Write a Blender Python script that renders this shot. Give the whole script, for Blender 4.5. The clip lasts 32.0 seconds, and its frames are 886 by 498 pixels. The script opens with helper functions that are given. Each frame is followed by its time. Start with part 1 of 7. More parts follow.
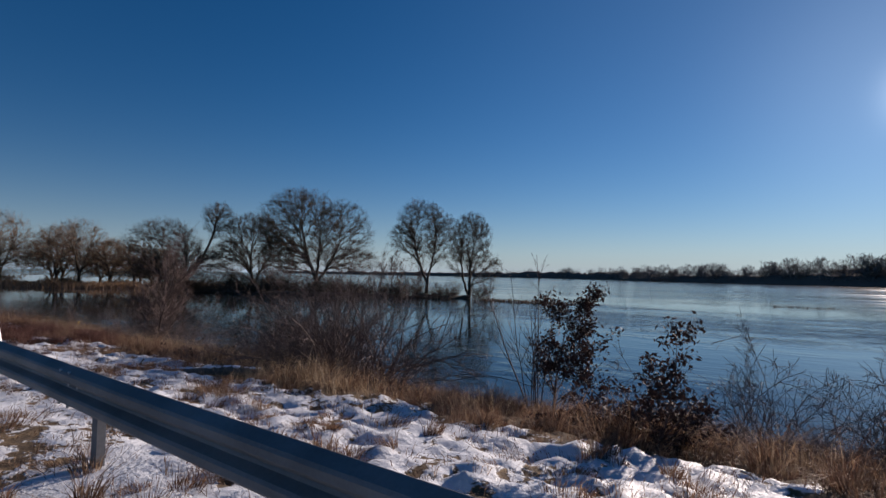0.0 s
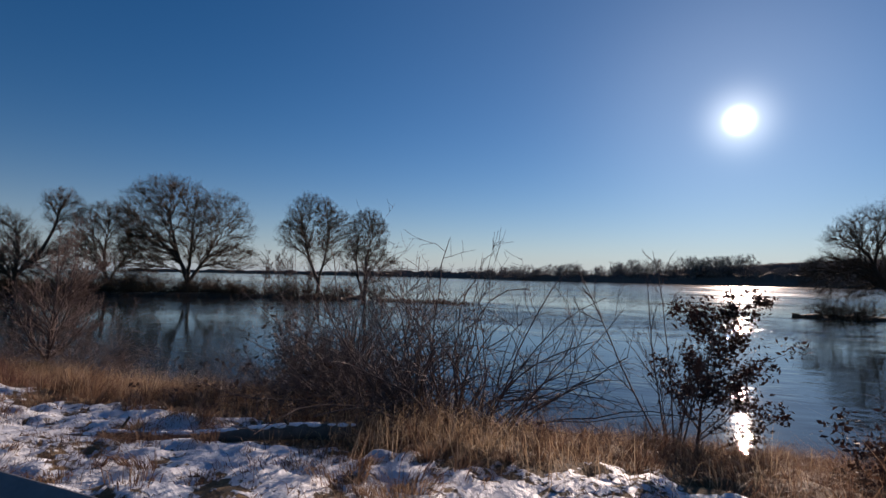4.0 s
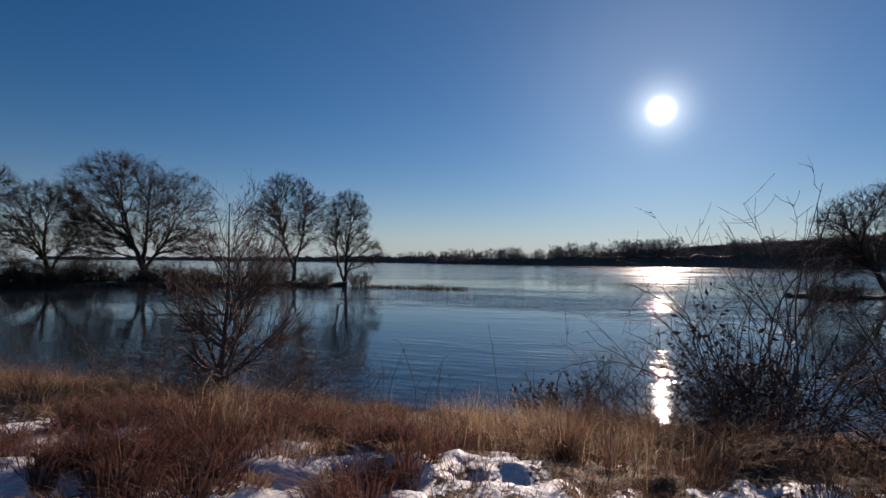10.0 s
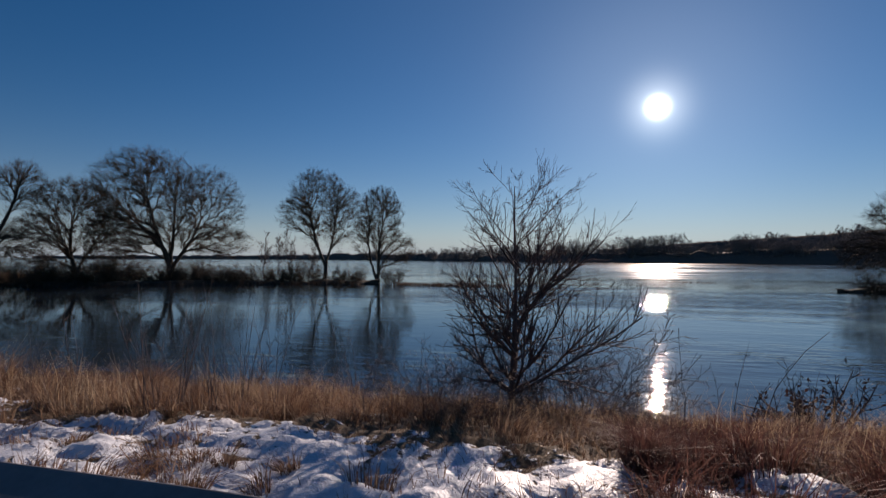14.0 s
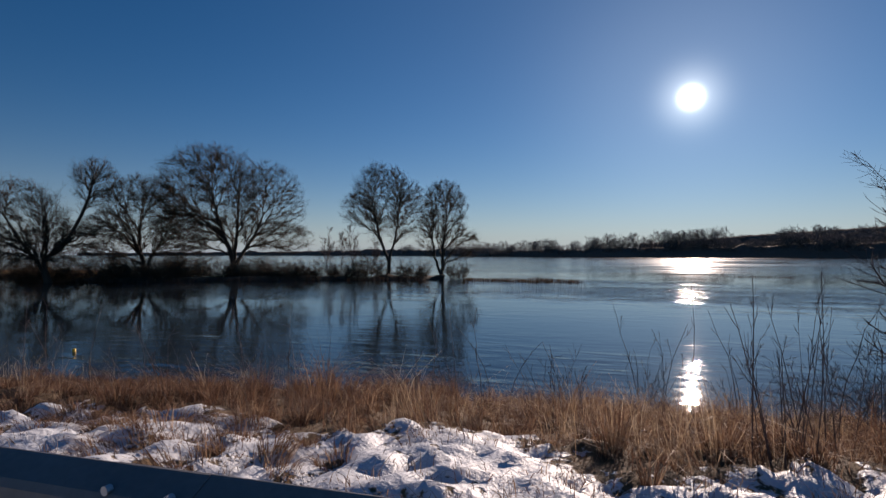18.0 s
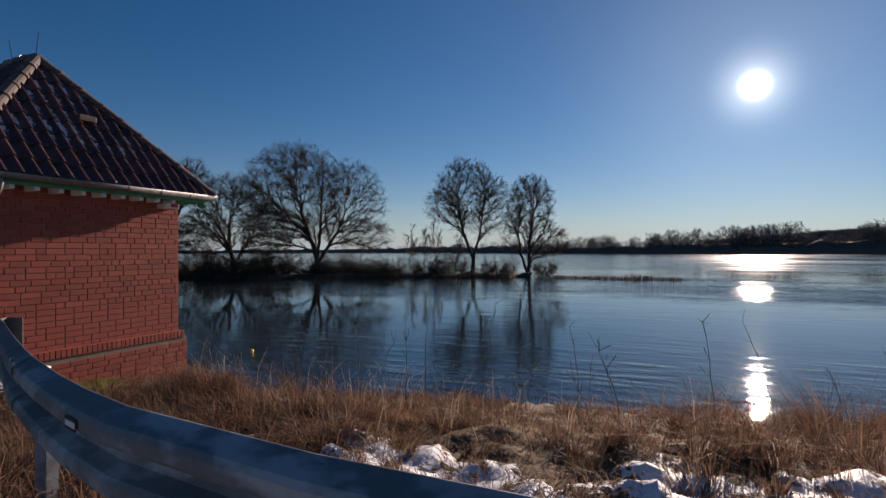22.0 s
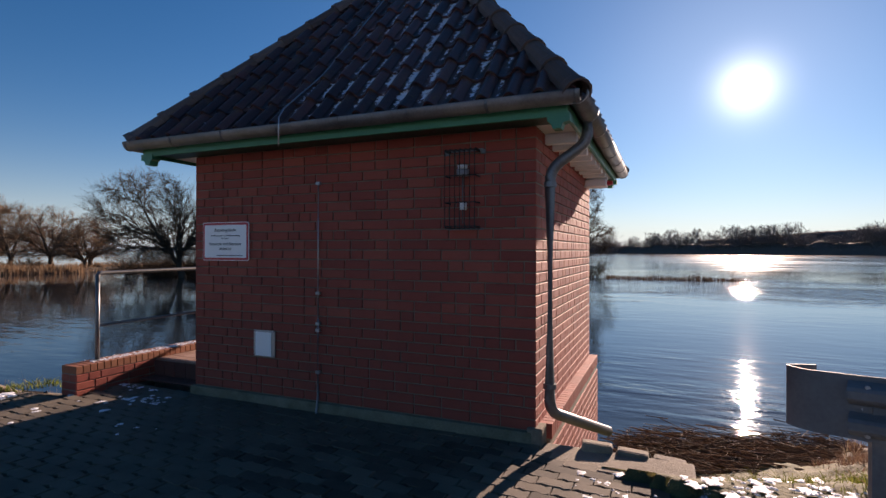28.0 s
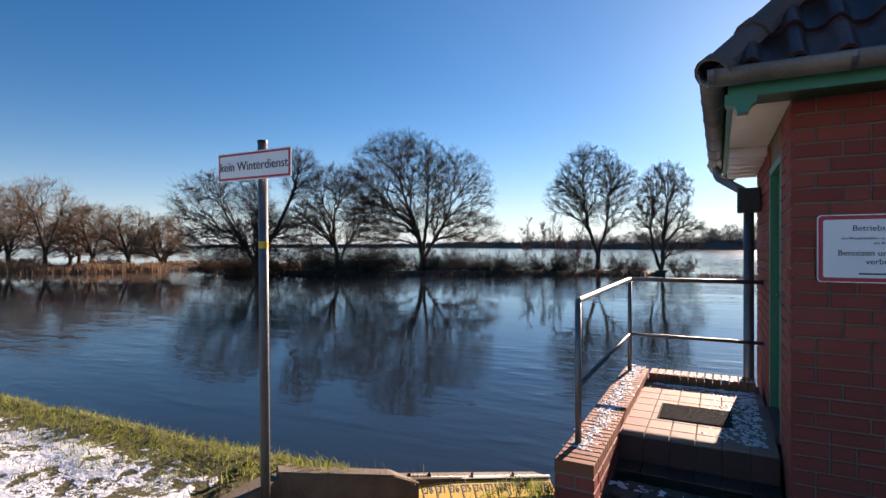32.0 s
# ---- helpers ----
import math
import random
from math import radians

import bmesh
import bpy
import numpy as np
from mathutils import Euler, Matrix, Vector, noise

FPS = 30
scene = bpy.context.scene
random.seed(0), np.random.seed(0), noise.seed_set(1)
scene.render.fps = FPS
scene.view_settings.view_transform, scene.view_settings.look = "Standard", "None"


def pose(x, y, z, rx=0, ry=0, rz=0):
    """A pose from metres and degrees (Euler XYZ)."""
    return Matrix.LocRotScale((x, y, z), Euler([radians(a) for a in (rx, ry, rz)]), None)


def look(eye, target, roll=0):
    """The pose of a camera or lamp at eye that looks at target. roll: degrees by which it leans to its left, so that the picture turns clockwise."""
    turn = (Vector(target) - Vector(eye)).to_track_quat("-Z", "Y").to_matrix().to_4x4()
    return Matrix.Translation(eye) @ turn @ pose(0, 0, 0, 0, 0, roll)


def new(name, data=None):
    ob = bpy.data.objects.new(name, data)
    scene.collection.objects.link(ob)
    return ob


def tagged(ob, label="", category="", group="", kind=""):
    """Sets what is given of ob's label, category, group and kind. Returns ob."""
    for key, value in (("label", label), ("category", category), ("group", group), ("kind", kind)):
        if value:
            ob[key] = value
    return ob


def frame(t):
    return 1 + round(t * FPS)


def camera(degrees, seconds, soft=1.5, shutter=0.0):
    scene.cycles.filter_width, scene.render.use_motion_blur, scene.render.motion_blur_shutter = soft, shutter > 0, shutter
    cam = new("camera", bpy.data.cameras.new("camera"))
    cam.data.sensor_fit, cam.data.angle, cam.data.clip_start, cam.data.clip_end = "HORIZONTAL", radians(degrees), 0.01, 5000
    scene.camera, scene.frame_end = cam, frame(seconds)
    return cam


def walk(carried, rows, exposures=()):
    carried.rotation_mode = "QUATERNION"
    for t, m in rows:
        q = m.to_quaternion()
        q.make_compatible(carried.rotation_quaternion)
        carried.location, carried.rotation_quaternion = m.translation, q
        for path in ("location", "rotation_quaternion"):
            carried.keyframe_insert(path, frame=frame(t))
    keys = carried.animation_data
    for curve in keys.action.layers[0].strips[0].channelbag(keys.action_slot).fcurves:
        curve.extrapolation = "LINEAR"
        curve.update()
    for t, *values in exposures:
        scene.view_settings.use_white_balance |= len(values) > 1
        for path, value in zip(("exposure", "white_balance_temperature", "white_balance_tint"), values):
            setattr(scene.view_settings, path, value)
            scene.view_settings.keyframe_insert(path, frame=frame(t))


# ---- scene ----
cam = camera(80.8, 32.0)
PATH = [
    (0, (1.146, -0.043, 2.080), (-0.050, 1.556, 2.180), 0.92),
    (0.5, (0.554, -0.033, 2.093), (-0.656, 1.557, 2.193), 0.92),
    (1, (-0.035, 0.063, 2.112), (-1.247, 1.652, 2.209), 0.71),
    (1.5, (-0.636, 0.074, 2.098), (-1.848, 1.662, 2.199), 0.77),
    (2, (-1.275, 0.100, 2.096), (-2.469, 1.700, 2.203), 0.89),
    (2.5, (-1.906, 0.205, 2.113), (-3.088, 1.815, 2.218), 0.90),
    (3, (-2.509, 0.299, 2.102), (-3.567, 1.993, 2.212), 0.85),
    (3.5, (-3.155, 0.405, 2.047), (-4.050, 2.190, 2.159), 1.03),
    (5.5, (-5.246, 0.430, 2.078), (-5.852, 2.334, 2.162), 0.36),
    (6, (-5.916, 0.517, 2.069), (-6.505, 2.427, 2.144), 0.34),
    (6.5, (-6.605, 0.539, 2.063), (-7.189, 2.451, 2.137), 0.37),
    (7, (-7.321, 0.598, 2.040), (-7.880, 2.517, 2.111), 0.34),
    (7.5, (-8.105, 0.688, 2.009), (-8.655, 2.610, 2.075), 0.39),
    (8, (-8.837, 0.673, 2.022), (-9.381, 2.596, 2.090), 0.55),
    (8.5, (-9.565, 0.685, 2.030), (-10.111, 2.608, 2.092), 0.62),
    (9, (-10.278, 0.659, 2.016), (-10.822, 2.582, 2.076), 0.50),
    (9.5, (-10.961, 0.658, 1.998), (-11.501, 2.583, 2.053), 0.48),
    (10, (-11.662, 0.660, 1.992), (-12.203, 2.585, 2.039), 0.39),
    (10.5, (-12.397, 0.661, 1.959), (-12.921, 2.591, 2.009), 0.37),
    (11, (-13.080, 0.667, 1.961), (-13.601, 2.597, 2.009), 0.34),
    (11.5, (-13.708, 0.629, 1.982), (-14.221, 2.561, 2.031), 0.33),
    (12, (-14.397, 0.599, 1.958), (-14.903, 2.533, 2.004), 0.39),
    (12.5, (-15.082, 0.570, 1.933), (-15.606, 2.499, 1.979), 0.38),
    (13, (-15.742, 0.524, 1.901), (-16.265, 2.453, 1.949), 0.33),
    (13.5, (-16.422, 0.435, 1.900), (-16.950, 2.364, 1.943), 0.28),
    (15.5, (-19.311, 0.677, 1.842), (-19.842, 2.604, 1.874), -0.22),
    (16, (-19.946, 0.627, 1.812), (-20.481, 2.553, 1.853), -0.02),
    (16.5, (-20.570, 0.537, 1.862), (-21.110, 2.463, 1.901), 0.05),
    (17, (-21.251, 0.492, 1.838), (-21.819, 2.409, 1.868), 0.10),
    (17.5, (-21.926, 0.482, 1.836), (-22.558, 2.379, 1.860), -0.07),
    (18, (-22.598, 0.502, 1.824), (-23.232, 2.399, 1.844), -0.13),
    (18.5, (-23.285, 0.475, 1.810), (-23.934, 2.367, 1.829), -0.10),
    (19, (-23.959, 0.433, 1.848), (-24.611, 2.324, 1.866), -0.27),
    (19.5, (-24.645, 0.389, 1.890), (-25.326, 2.269, 1.907), -0.20),
    (20, (-25.352, 0.406, 1.894), (-26.070, 2.272, 1.911), -0.06),
    (20.5, (-26.046, 0.489, 1.849), (-26.774, 2.352, 1.866), 0.01),
    (21, (-26.707, 0.506, 1.825), (-27.475, 2.352, 1.842), -0.06),
    (21.5, (-27.290, 0.461, 1.804), (-28.070, 2.303, 1.823), -0.15),
    (22, (-27.859, 0.386, 1.789), (-28.670, 2.214, 1.799), -0.28),
    (22.5, (-28.379, 0.256, 1.812), (-29.216, 2.073, 1.818), -0.21),
    (23, (-29.026, 0.158, 1.817), (-29.865, 1.973, 1.820), 0.01),
    (23.5, (-29.606, 0.012, 1.826), (-30.463, 1.820, 1.826), -0.05),
    (24, (-30.198, -0.069, 1.796), (-31.058, 1.736, 1.792), -0.21),
    (24.5, (-30.822, -0.105, 1.810), (-31.681, 1.701, 1.791), -0.18),
    (26.5, (-33.169, -0.090, 1.847), (-33.965, 1.745, 1.826), 0.12),
    (27, (-33.739, 0.008, 1.804), (-34.559, 1.832, 1.798), 0.25),
    (27.5, (-34.357, 0.033, 1.728), (-35.172, 1.859, 1.762), 0.29),
    (28, (-35.046, 0.016, 1.771), (-35.833, 1.855, 1.775), 0.11),
    (28.5, (-35.639, 0.046, 1.732), (-36.455, 1.872, 1.758), -0.02),
    (29, (-36.297, 0.069, 1.745), (-37.116, 1.893, 1.768), -0.07),
    (29.5, (-36.922, -0.012, 1.793), (-37.775, 1.797, 1.805), -0.07),
    (30, (-37.500, 0.003, 1.865), (-38.374, 1.802, 1.859), -0.08),
    (30.5, (-38.183, 0.083, 1.878), (-39.029, 1.895, 1.868), -0.10),
    (31, (-38.714, 0.123, 1.868), (-39.614, 1.909, 1.861), -0.12),
    (31.5, (-39.300, 0.207, 1.858), (-40.204, 1.991, 1.849), -0.14),
    (32, (-39.876, 0.293, 1.869), (-40.812, 2.061, 1.860), -0.13),
]
EXPOSURES = [(0, 0.34, 6900, 24), (1.5, 0.36, 6950, 25), (3, 0.50, 7300, 29), (6, 0.37, 7600, 29), (9, 0.37, 7600, 28), (12, 0.24, 7350, 28), (14, 0.24, 7350, 28), (20, 0.25, 7450, 27), (22.5, 0.43, 7800, 29), (24.5, 0.72, 8200, 30), (26.5, 0.9, 8200, 31), (28, 1.05, 8100, 33), (29, 1.18, 7500, 33), (29.6, 1.85, 7700, 30), (30.2, 2.2, 7900, 28), (31, 1.92, 8000, 30), (32, 1.47, 8000, 29)]
walk(cam, [(t, look(e, g, r)) for t, e, g, r in PATH], EXPOSURES)

# ---- world, sun and exposure ----
SUN_AZ = 7.1          # degrees clockwise of +Y
SUN_EL = 15.2
world = bpy.data.worlds.new("winter_sky")
scene.world = world
world.use_nodes = True
wn, wl = world.node_tree.nodes, world.node_tree.links
sky = wn.new("ShaderNodeTexSky")
sky.sky_type = 'NISHITA'
sky.sun_disc = False
sky.sun_elevation = radians(SUN_EL)
sky.sun_rotation = radians(SUN_AZ)
sky.altitude = 30
sky.air_density = 0.9
sky.dust_density = 0.0
sky.ozone_density = 4.2
back = wn["Background"]
back.inputs["Strength"].default_value = 0.055
SUN_DIR = Vector((math.sin(radians(SUN_AZ)) * math.cos(radians(SUN_EL)),
                  math.cos(radians(SUN_AZ)) * math.cos(radians(SUN_EL)), math.sin(radians(SUN_EL))))
# the sun's bright aureole in clear winter air
tc = wn.new("ShaderNodeTexCoord")
dot = wn.new("ShaderNodeVectorMath")
dot.operation = 'DOT_PRODUCT'
dot.inputs[1].default_value = SUN_DIR
wl.new(tc.outputs["Generated"], dot.inputs[0])


def wmath(op, a, b):
    n = wn.new("ShaderNodeMath")
    n.operation = op
    n.use_clamp = False
    for k, v in enumerate((a, b)):
        if isinstance(v, (int, float)):
            n.inputs[k].default_value = v
        else:
            wl.new(v, n.inputs[k])
    return n.outputs[0]


clampdot = wmath('MAXIMUM', dot.outputs["Value"], 0.0)
core = wmath('MULTIPLY', wmath('POWER', clampdot, 12000.0), 120.0)
halo = wmath('MULTIPLY', wmath('POWER', clampdot, 1100.0), 9.0)
wide = wmath('ADD', wmath('MULTIPLY', wmath('POWER', clampdot, 45.0), 2.0), wmath('MULTIPLY', wmath('POWER', clampdot, 6.0), 0.85))
glow = wmath('ADD', wmath('ADD', core, halo), wide)
tint = wn.new("ShaderNodeMix")
tint.data_type = 'RGBA'
tint.blend_type = 'ADD'
tint.inputs["Factor"].default_value = 1.0
comb = wn.new("ShaderNodeCombineColor")
for k, v in (("Red", 0.80), ("Green", 1.0), ("Blue", 1.02)):
    wl.new(wmath('MULTIPLY', glow, v), comb.inputs[k])
# pale blue haze towards the horizon
sepw = wn.new("ShaderNodeSeparateXYZ")
wl.new(tc.outputs["Generated"], sepw.inputs[0])
low = wmath('POWER', wmath('SUBTRACT', 1.0, wmath('MAXIMUM', sepw.outputs["Z"], 0.0)), 16.0)
haze = wn.new("ShaderNodeMix")
haze.data_type = 'RGBA'
haze.blend_type = 'MIX'
wl.new(wmath('MULTIPLY', low, 0.85), haze.inputs["Factor"])
haze.inputs["B"].default_value = (4.1, 6.1, 7.7, 1)
vivid = wn.new("ShaderNodeHueSaturation")
vivid.inputs["Saturation"].default_value = 1.25
wl.new(sky.outputs["Color"], vivid.inputs["Color"])
wl.new(vivid.outputs["Color"], haze.inputs["A"])
wl.new(haze.outputs["Result"], tint.inputs["A"])
wl.new(comb.outputs["Color"], tint.inputs["B"])
wl.new(tint.outputs["Result"], back.inputs["Color"])

sun = new("sun", bpy.data.lights.new("sun", 'SUN'))
sun.data.energy = 5.0
sun.data.angle = radians(0.6)
sun.data.color = (1.0, 0.93, 0.82)
sun.matrix_world = look(SUN_DIR * 100, (0, 0, 0))


# ---- materials ----
class Nodes:
    """A material with a Principled surface and a few short ways to add nodes."""

    def __init__(self, name, rough=0.7, metal=0.0, color=(0.5, 0.5, 0.5)):
        self.m = bpy.data.materials.new(name)
        self.m.use_nodes = True
        self.n, self.l = self.m.node_tree.nodes, self.m.node_tree.links
        self.b = self.n["Principled BSDF"]
        self.b.inputs["Roughness"].default_value = rough
        self.b.inputs["Metallic"].default_value = metal
        self.b.inputs["Base Color"].default_value = (*color, 1)

    def put(self, sock, v):
        if isinstance(v, (int, float)):
            sock.default_value = v
        elif isinstance(v, tuple):
            sock.default_value = (*v, 1) if len(v) == 3 and sock.type == 'RGBA' else v
        else:
            self.l.new(v, sock)

    def coord(self, scale=(1, 1, 1), kind="Object"):
        t = self.n.new("ShaderNodeTexCoord")
        mp = self.n.new("ShaderNodeMapping")
        mp.inputs["Scale"].default_value = scale
        self.l.new(t.outputs[kind], mp.inputs["Vector"])
        return mp.outputs[0]

    def place(self, scale=(1, 1, 1)):
        g = self.n.new("ShaderNodeNewGeometry")
        mp = self.n.new("ShaderNodeMapping")
        mp.inputs["Scale"].default_value = scale
        self.l.new(g.outputs["Position"], mp.inputs["Vector"])
        return mp.outputs[0]

    def noise(self, scale, vec, detail=4.0, rough=0.55):
        t = self.n.new("ShaderNodeTexNoise")
        t.inputs["Scale"].default_value = scale
        t.inputs["Detail"].default_value = detail
        t.inputs["Roughness"].default_value = rough
        self.l.new(vec, t.inputs["Vector"])
        return t.outputs["Fac"]

    def math(self, op, a, b=0.0, clamp=False):
        t = self.n.new("ShaderNodeMath")
        t.operation, t.use_clamp = op, clamp
        self.put(t.inputs[0], a)
        self.put(t.inputs[1], b)
        return t.outputs[0]

    def ramp(self, fac, stops):
        t = self.n.new("ShaderNodeValToRGB")
        e = t.color_ramp.elements
        while len(e) < len(stops):
            e.new(0.5)
        for k, (p, c) in enumerate(stops):
            e[k].position = p
            e[k].color = (*c, 1) if isinstance(c, tuple) else (c, c, c, 1)
        self.l.new(fac, t.inputs[0])
        return t.outputs[0]

    def mix(self, fac, a, b, mode='MIX'):
        t = self.n.new("ShaderNodeMix")
        t.data_type, t.blend_type = 'RGBA', mode
        self.put(t.inputs["Factor"], fac)
        self.put(t.inputs["A"], a)
        self.put(t.inputs["B"], b)
        return t.outputs["Result"]

    def random(self):
        return self.n.new("ShaderNodeObjectInfo").outputs["Random"]

    def island(self):
        return self.n.new("ShaderNodeNewGeometry").outputs["Random Per Island"]

    def color(self, v):
        self.put(self.b.inputs["Base Color"], v)
        return self

    def rough(self, v):
        self.put(self.b.inputs["Roughness"], v)
        return self

    def bump(self, height, strength=0.3, dist=0.02):
        t = self.n.new("ShaderNodeBump")
        t.inputs["Strength"].default_value = strength
        t.inputs["Distance"].default_value = dist
        self.l.new(height, t.inputs["Height"])
        self.l.new(t.outputs[0], self.b.inputs["Normal"])
        return self


def mat_bark(name, dark, light, scale=3.0):
    k = Nodes(name, 0.9)
    v = k.place((1, 1, 0.3))
    n = k.noise(scale * 4, v, 5)
    r = k.island()
    k.color(k.mix(k.math('MULTIPLY', n, k.math('ADD', k.math('MULTIPLY', r, 0.6), 0.6), True), dark, light))
    k.bump(n, 0.5, 0.03)
    return k.m


def mat_plain(name, c1, c2, scale, rough=0.7, metal=0.0, bump=0.15, dist=0.01, grain=None, rnd=0.0):
    """Two colours blended by coarse and fine noise, with relief."""
    k = Nodes(name, rough, metal)
    v = k.place()
    a = k.noise(scale, v, 5)
    b = k.noise(grain or scale * 14, v, 3)
    f = k.math('ADD', k.math('MULTIPLY', a, 0.75), k.math('MULTIPLY', b, 0.35))
    if rnd:
        f = k.math('ADD', f, k.math('MULTIPLY', k.math('SUBTRACT', k.random(), 0.5), rnd))
    f = k.ramp(f, ((0.3, 0.0), (0.75, 1.0)))
    k.color(k.mix(f, c1, c2))
    k.rough(k.math('ADD', k.math('MULTIPLY', b, 0.25), rough - 0.12))
    k.bump(k.math('ADD', a, b), bump, dist)
    return k.m


M_BARK = mat_bark("willow_bark", (0.022, 0.017, 0.013), (0.10, 0.08, 0.06))
M_TWIG = mat_bark("bare_twigs", (0.035, 0.025, 0.018), (0.13, 0.095, 0.07))
M_SHRUB = mat_bark("shrub_twigs", (0.040, 0.028, 0.026), (0.165, 0.115, 0.105))
M_LOG = mat_bark("grey_log_bark", (0.045, 0.038, 0.033), (0.17, 0.145, 0.125))
M_PALETWIG = mat_bark("brown_twigs", (0.07, 0.045, 0.030), (0.24, 0.165, 0.11))
# wood across the river: distance haze is mixed into its lighter base colour
M_HAZEWOOD = mat_bark("far_wood", (0.12, 0.112, 0.11), (0.27, 0.25, 0.24), 0.3)
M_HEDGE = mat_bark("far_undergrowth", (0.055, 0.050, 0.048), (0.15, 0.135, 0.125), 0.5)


def mat_grass(name, cols, through_light=0.45):
    k = Nodes(name, 0.75)
    r = k.island()
    v = k.place()
    n = k.noise(0.9, v, 3)
    f = k.math('ADD', k.math('MULTIPLY', r, 0.7), k.math('MULTIPLY', k.math('SUBTRACT', n, 0.3), 0.6), True)
    k.color(k.ramp(f, cols))
    k.b.inputs["Subsurface Weight"].default_value = 0.0
    tr = k.n.new("ShaderNodeBsdfTranslucent")
    mx = k.n.new("ShaderNodeMixShader")
    mx.inputs[0].default_value = through_light
    k.l.new(k.b.inputs["Base Color"].links[0].from_socket, tr.inputs["Color"])
    k.l.new(k.b.outputs[0], mx.inputs[1])
    k.l.new(tr.outputs[0], mx.inputs[2])
    k.l.new(mx.outputs[0], k.n["Material Output"].inputs["Surface"])
    return k.m


M_DRY = mat_grass("dry_grass", ((0.0, (0.045, 0.022, 0.016)), (0.42, (0.145, 0.078, 0.052)), (0.75, (0.30, 0.195, 0.125)), (1.0, (0.60, 0.47, 0.33))))
M_BROWN = mat_grass("brown_grass", ((0.0, (0.040, 0.020, 0.015)), (0.5, (0.135, 0.070, 0.046)), (0.85, (0.28, 0.175, 0.11)), (1.0, (0.54, 0.40, 0.27))))
M_MOSSY = mat_grass("mossy_grass", ((0.0, (0.035, 0.045, 0.010)), (0.5, (0.120, 0.140, 0.022)), (1.0, (0.30, 0.29, 0.07))))
M_RUSSET = mat_grass("russet_grass", ((0.0, (0.030, 0.011, 0.010)), (0.5, (0.105, 0.044, 0.036)), (0.85, (0.20, 0.105, 0.080)), (1.0, (0.42, 0.29, 0.22))))
M_STRAW = mat_grass("pale_straw", ((0.0, (0.24, 0.15, 0.085)), (0.5, (0.42, 0.30, 0.19)), (1.0, (0.68, 0.56, 0.40))))
M_REED = mat_grass("dry_reed", ((0.0, (0.10, 0.058, 0.034)), (0.5, (0.20, 0.125, 0.075)), (1.0, (0.31, 0.21, 0.13))))
M_SEDGE = mat_grass("wet_dead_sedge", ((0.0, (0.022, 0.014, 0.010)), (0.5, (0.055, 0.036, 0.024)), (1.0, (0.13, 0.085, 0.055))))
M_GREEN = mat_grass("winter_lawn", ((0.0, (0.09, 0.12, 0.022)), (0.5, (0.20, 0.235, 0.045)), (1.0, (0.42, 0.40, 0.13))))
for far in (M_HAZEWOOD, M_HEDGE, M_TWIG, M_PALETWIG):
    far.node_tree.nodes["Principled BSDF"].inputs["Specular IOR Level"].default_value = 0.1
M_HIP = mat_plain("rose_hip", (0.10, 0.012, 0.008), (0.22, 0.03, 0.015), 30.0, 0.4)
M_DEADLEAF = mat_grass("brown_oak_leaves", ((0.0, (0.016, 0.008, 0.007)), (0.6, (0.036, 0.018, 0.014)), (1.0, (0.085, 0.042, 0.030))), 0.18)


def mat_ground():
    """Snow lying in patches on matted dead grass and dark soil."""
    k = Nodes("snowy_verge", 0.8)
    v = k.place()
    big = k.noise(0.55, v, 3)
    mid = k.noise(2.3, v, 5, 0.62)
    fine = k.noise(16.0, v, 4, 0.65)
    soil = k.ramp(k.noise(7.0, v, 6, 0.7), ((0.25, (0.030, 0.020, 0.013)), (0.5, (0.11, 0.070, 0.035)), (0.75, (0.24, 0.16, 0.08))))
    # moss and short green grass round the pump house
    sep = k.n.new("ShaderNodeSeparateXYZ")
    k.l.new(v, sep.inputs[0])
    moss = k.ramp(k.math('DIVIDE', k.math('ADD', sep.outputs["X"], 36.0), 4.0), ((0.75, 1.0), (1.0, 0.0)))
    green = k.ramp(k.noise(11.0, v, 5, 0.7), ((0.3, (0.030, 0.032, 0.012)), (0.55, (0.075, 0.078, 0.022)), (0.75, (0.17, 0.15, 0.05))))
    soil = k.mix(k.math('MULTIPLY', moss, 0.8), soil, green)
    at = k.n.new("ShaderNodeAttribute")
    at.attribute_name = "snow"
    cover = at.outputs["Fac"]
    clod = k.noise(9.0, v, 3, 0.6)
    f = k.math('ADD', k.math('MULTIPLY', big, 0.4), k.math('MULTIPLY', mid, 0.85))
    f = k.math('ADD', f, k.math('ADD', k.math('MULTIPLY', fine, 0.30), k.math('MULTIPLY', clod, 1.0)))
    f = k.math('ADD', f, k.math('SUBTRACT', k.math('MULTIPLY', cover, 1.0), 1.76))
    mask = k.ramp(k.math('ADD', f, 0.5), ((0.46, 0.0), (0.54, 1.0)))
    snow = k.mix(fine, (0.56, 0.60, 0.66), (0.76, 0.78, 0.80))
    k.color(k.mix(mask, soil, snow))
    k.rough(k.math('SUBTRACT', 0.9, k.math('MULTIPLY', mask, 0.35)))
    k.bump(k.math('ADD', k.math('MULTIPLY', fine, 0.6), k.math('ADD', mid, k.math('MULTIPLY', mask, 0.6))), 0.7, 0.05)
    return k.m


M_GROUND = mat_ground()


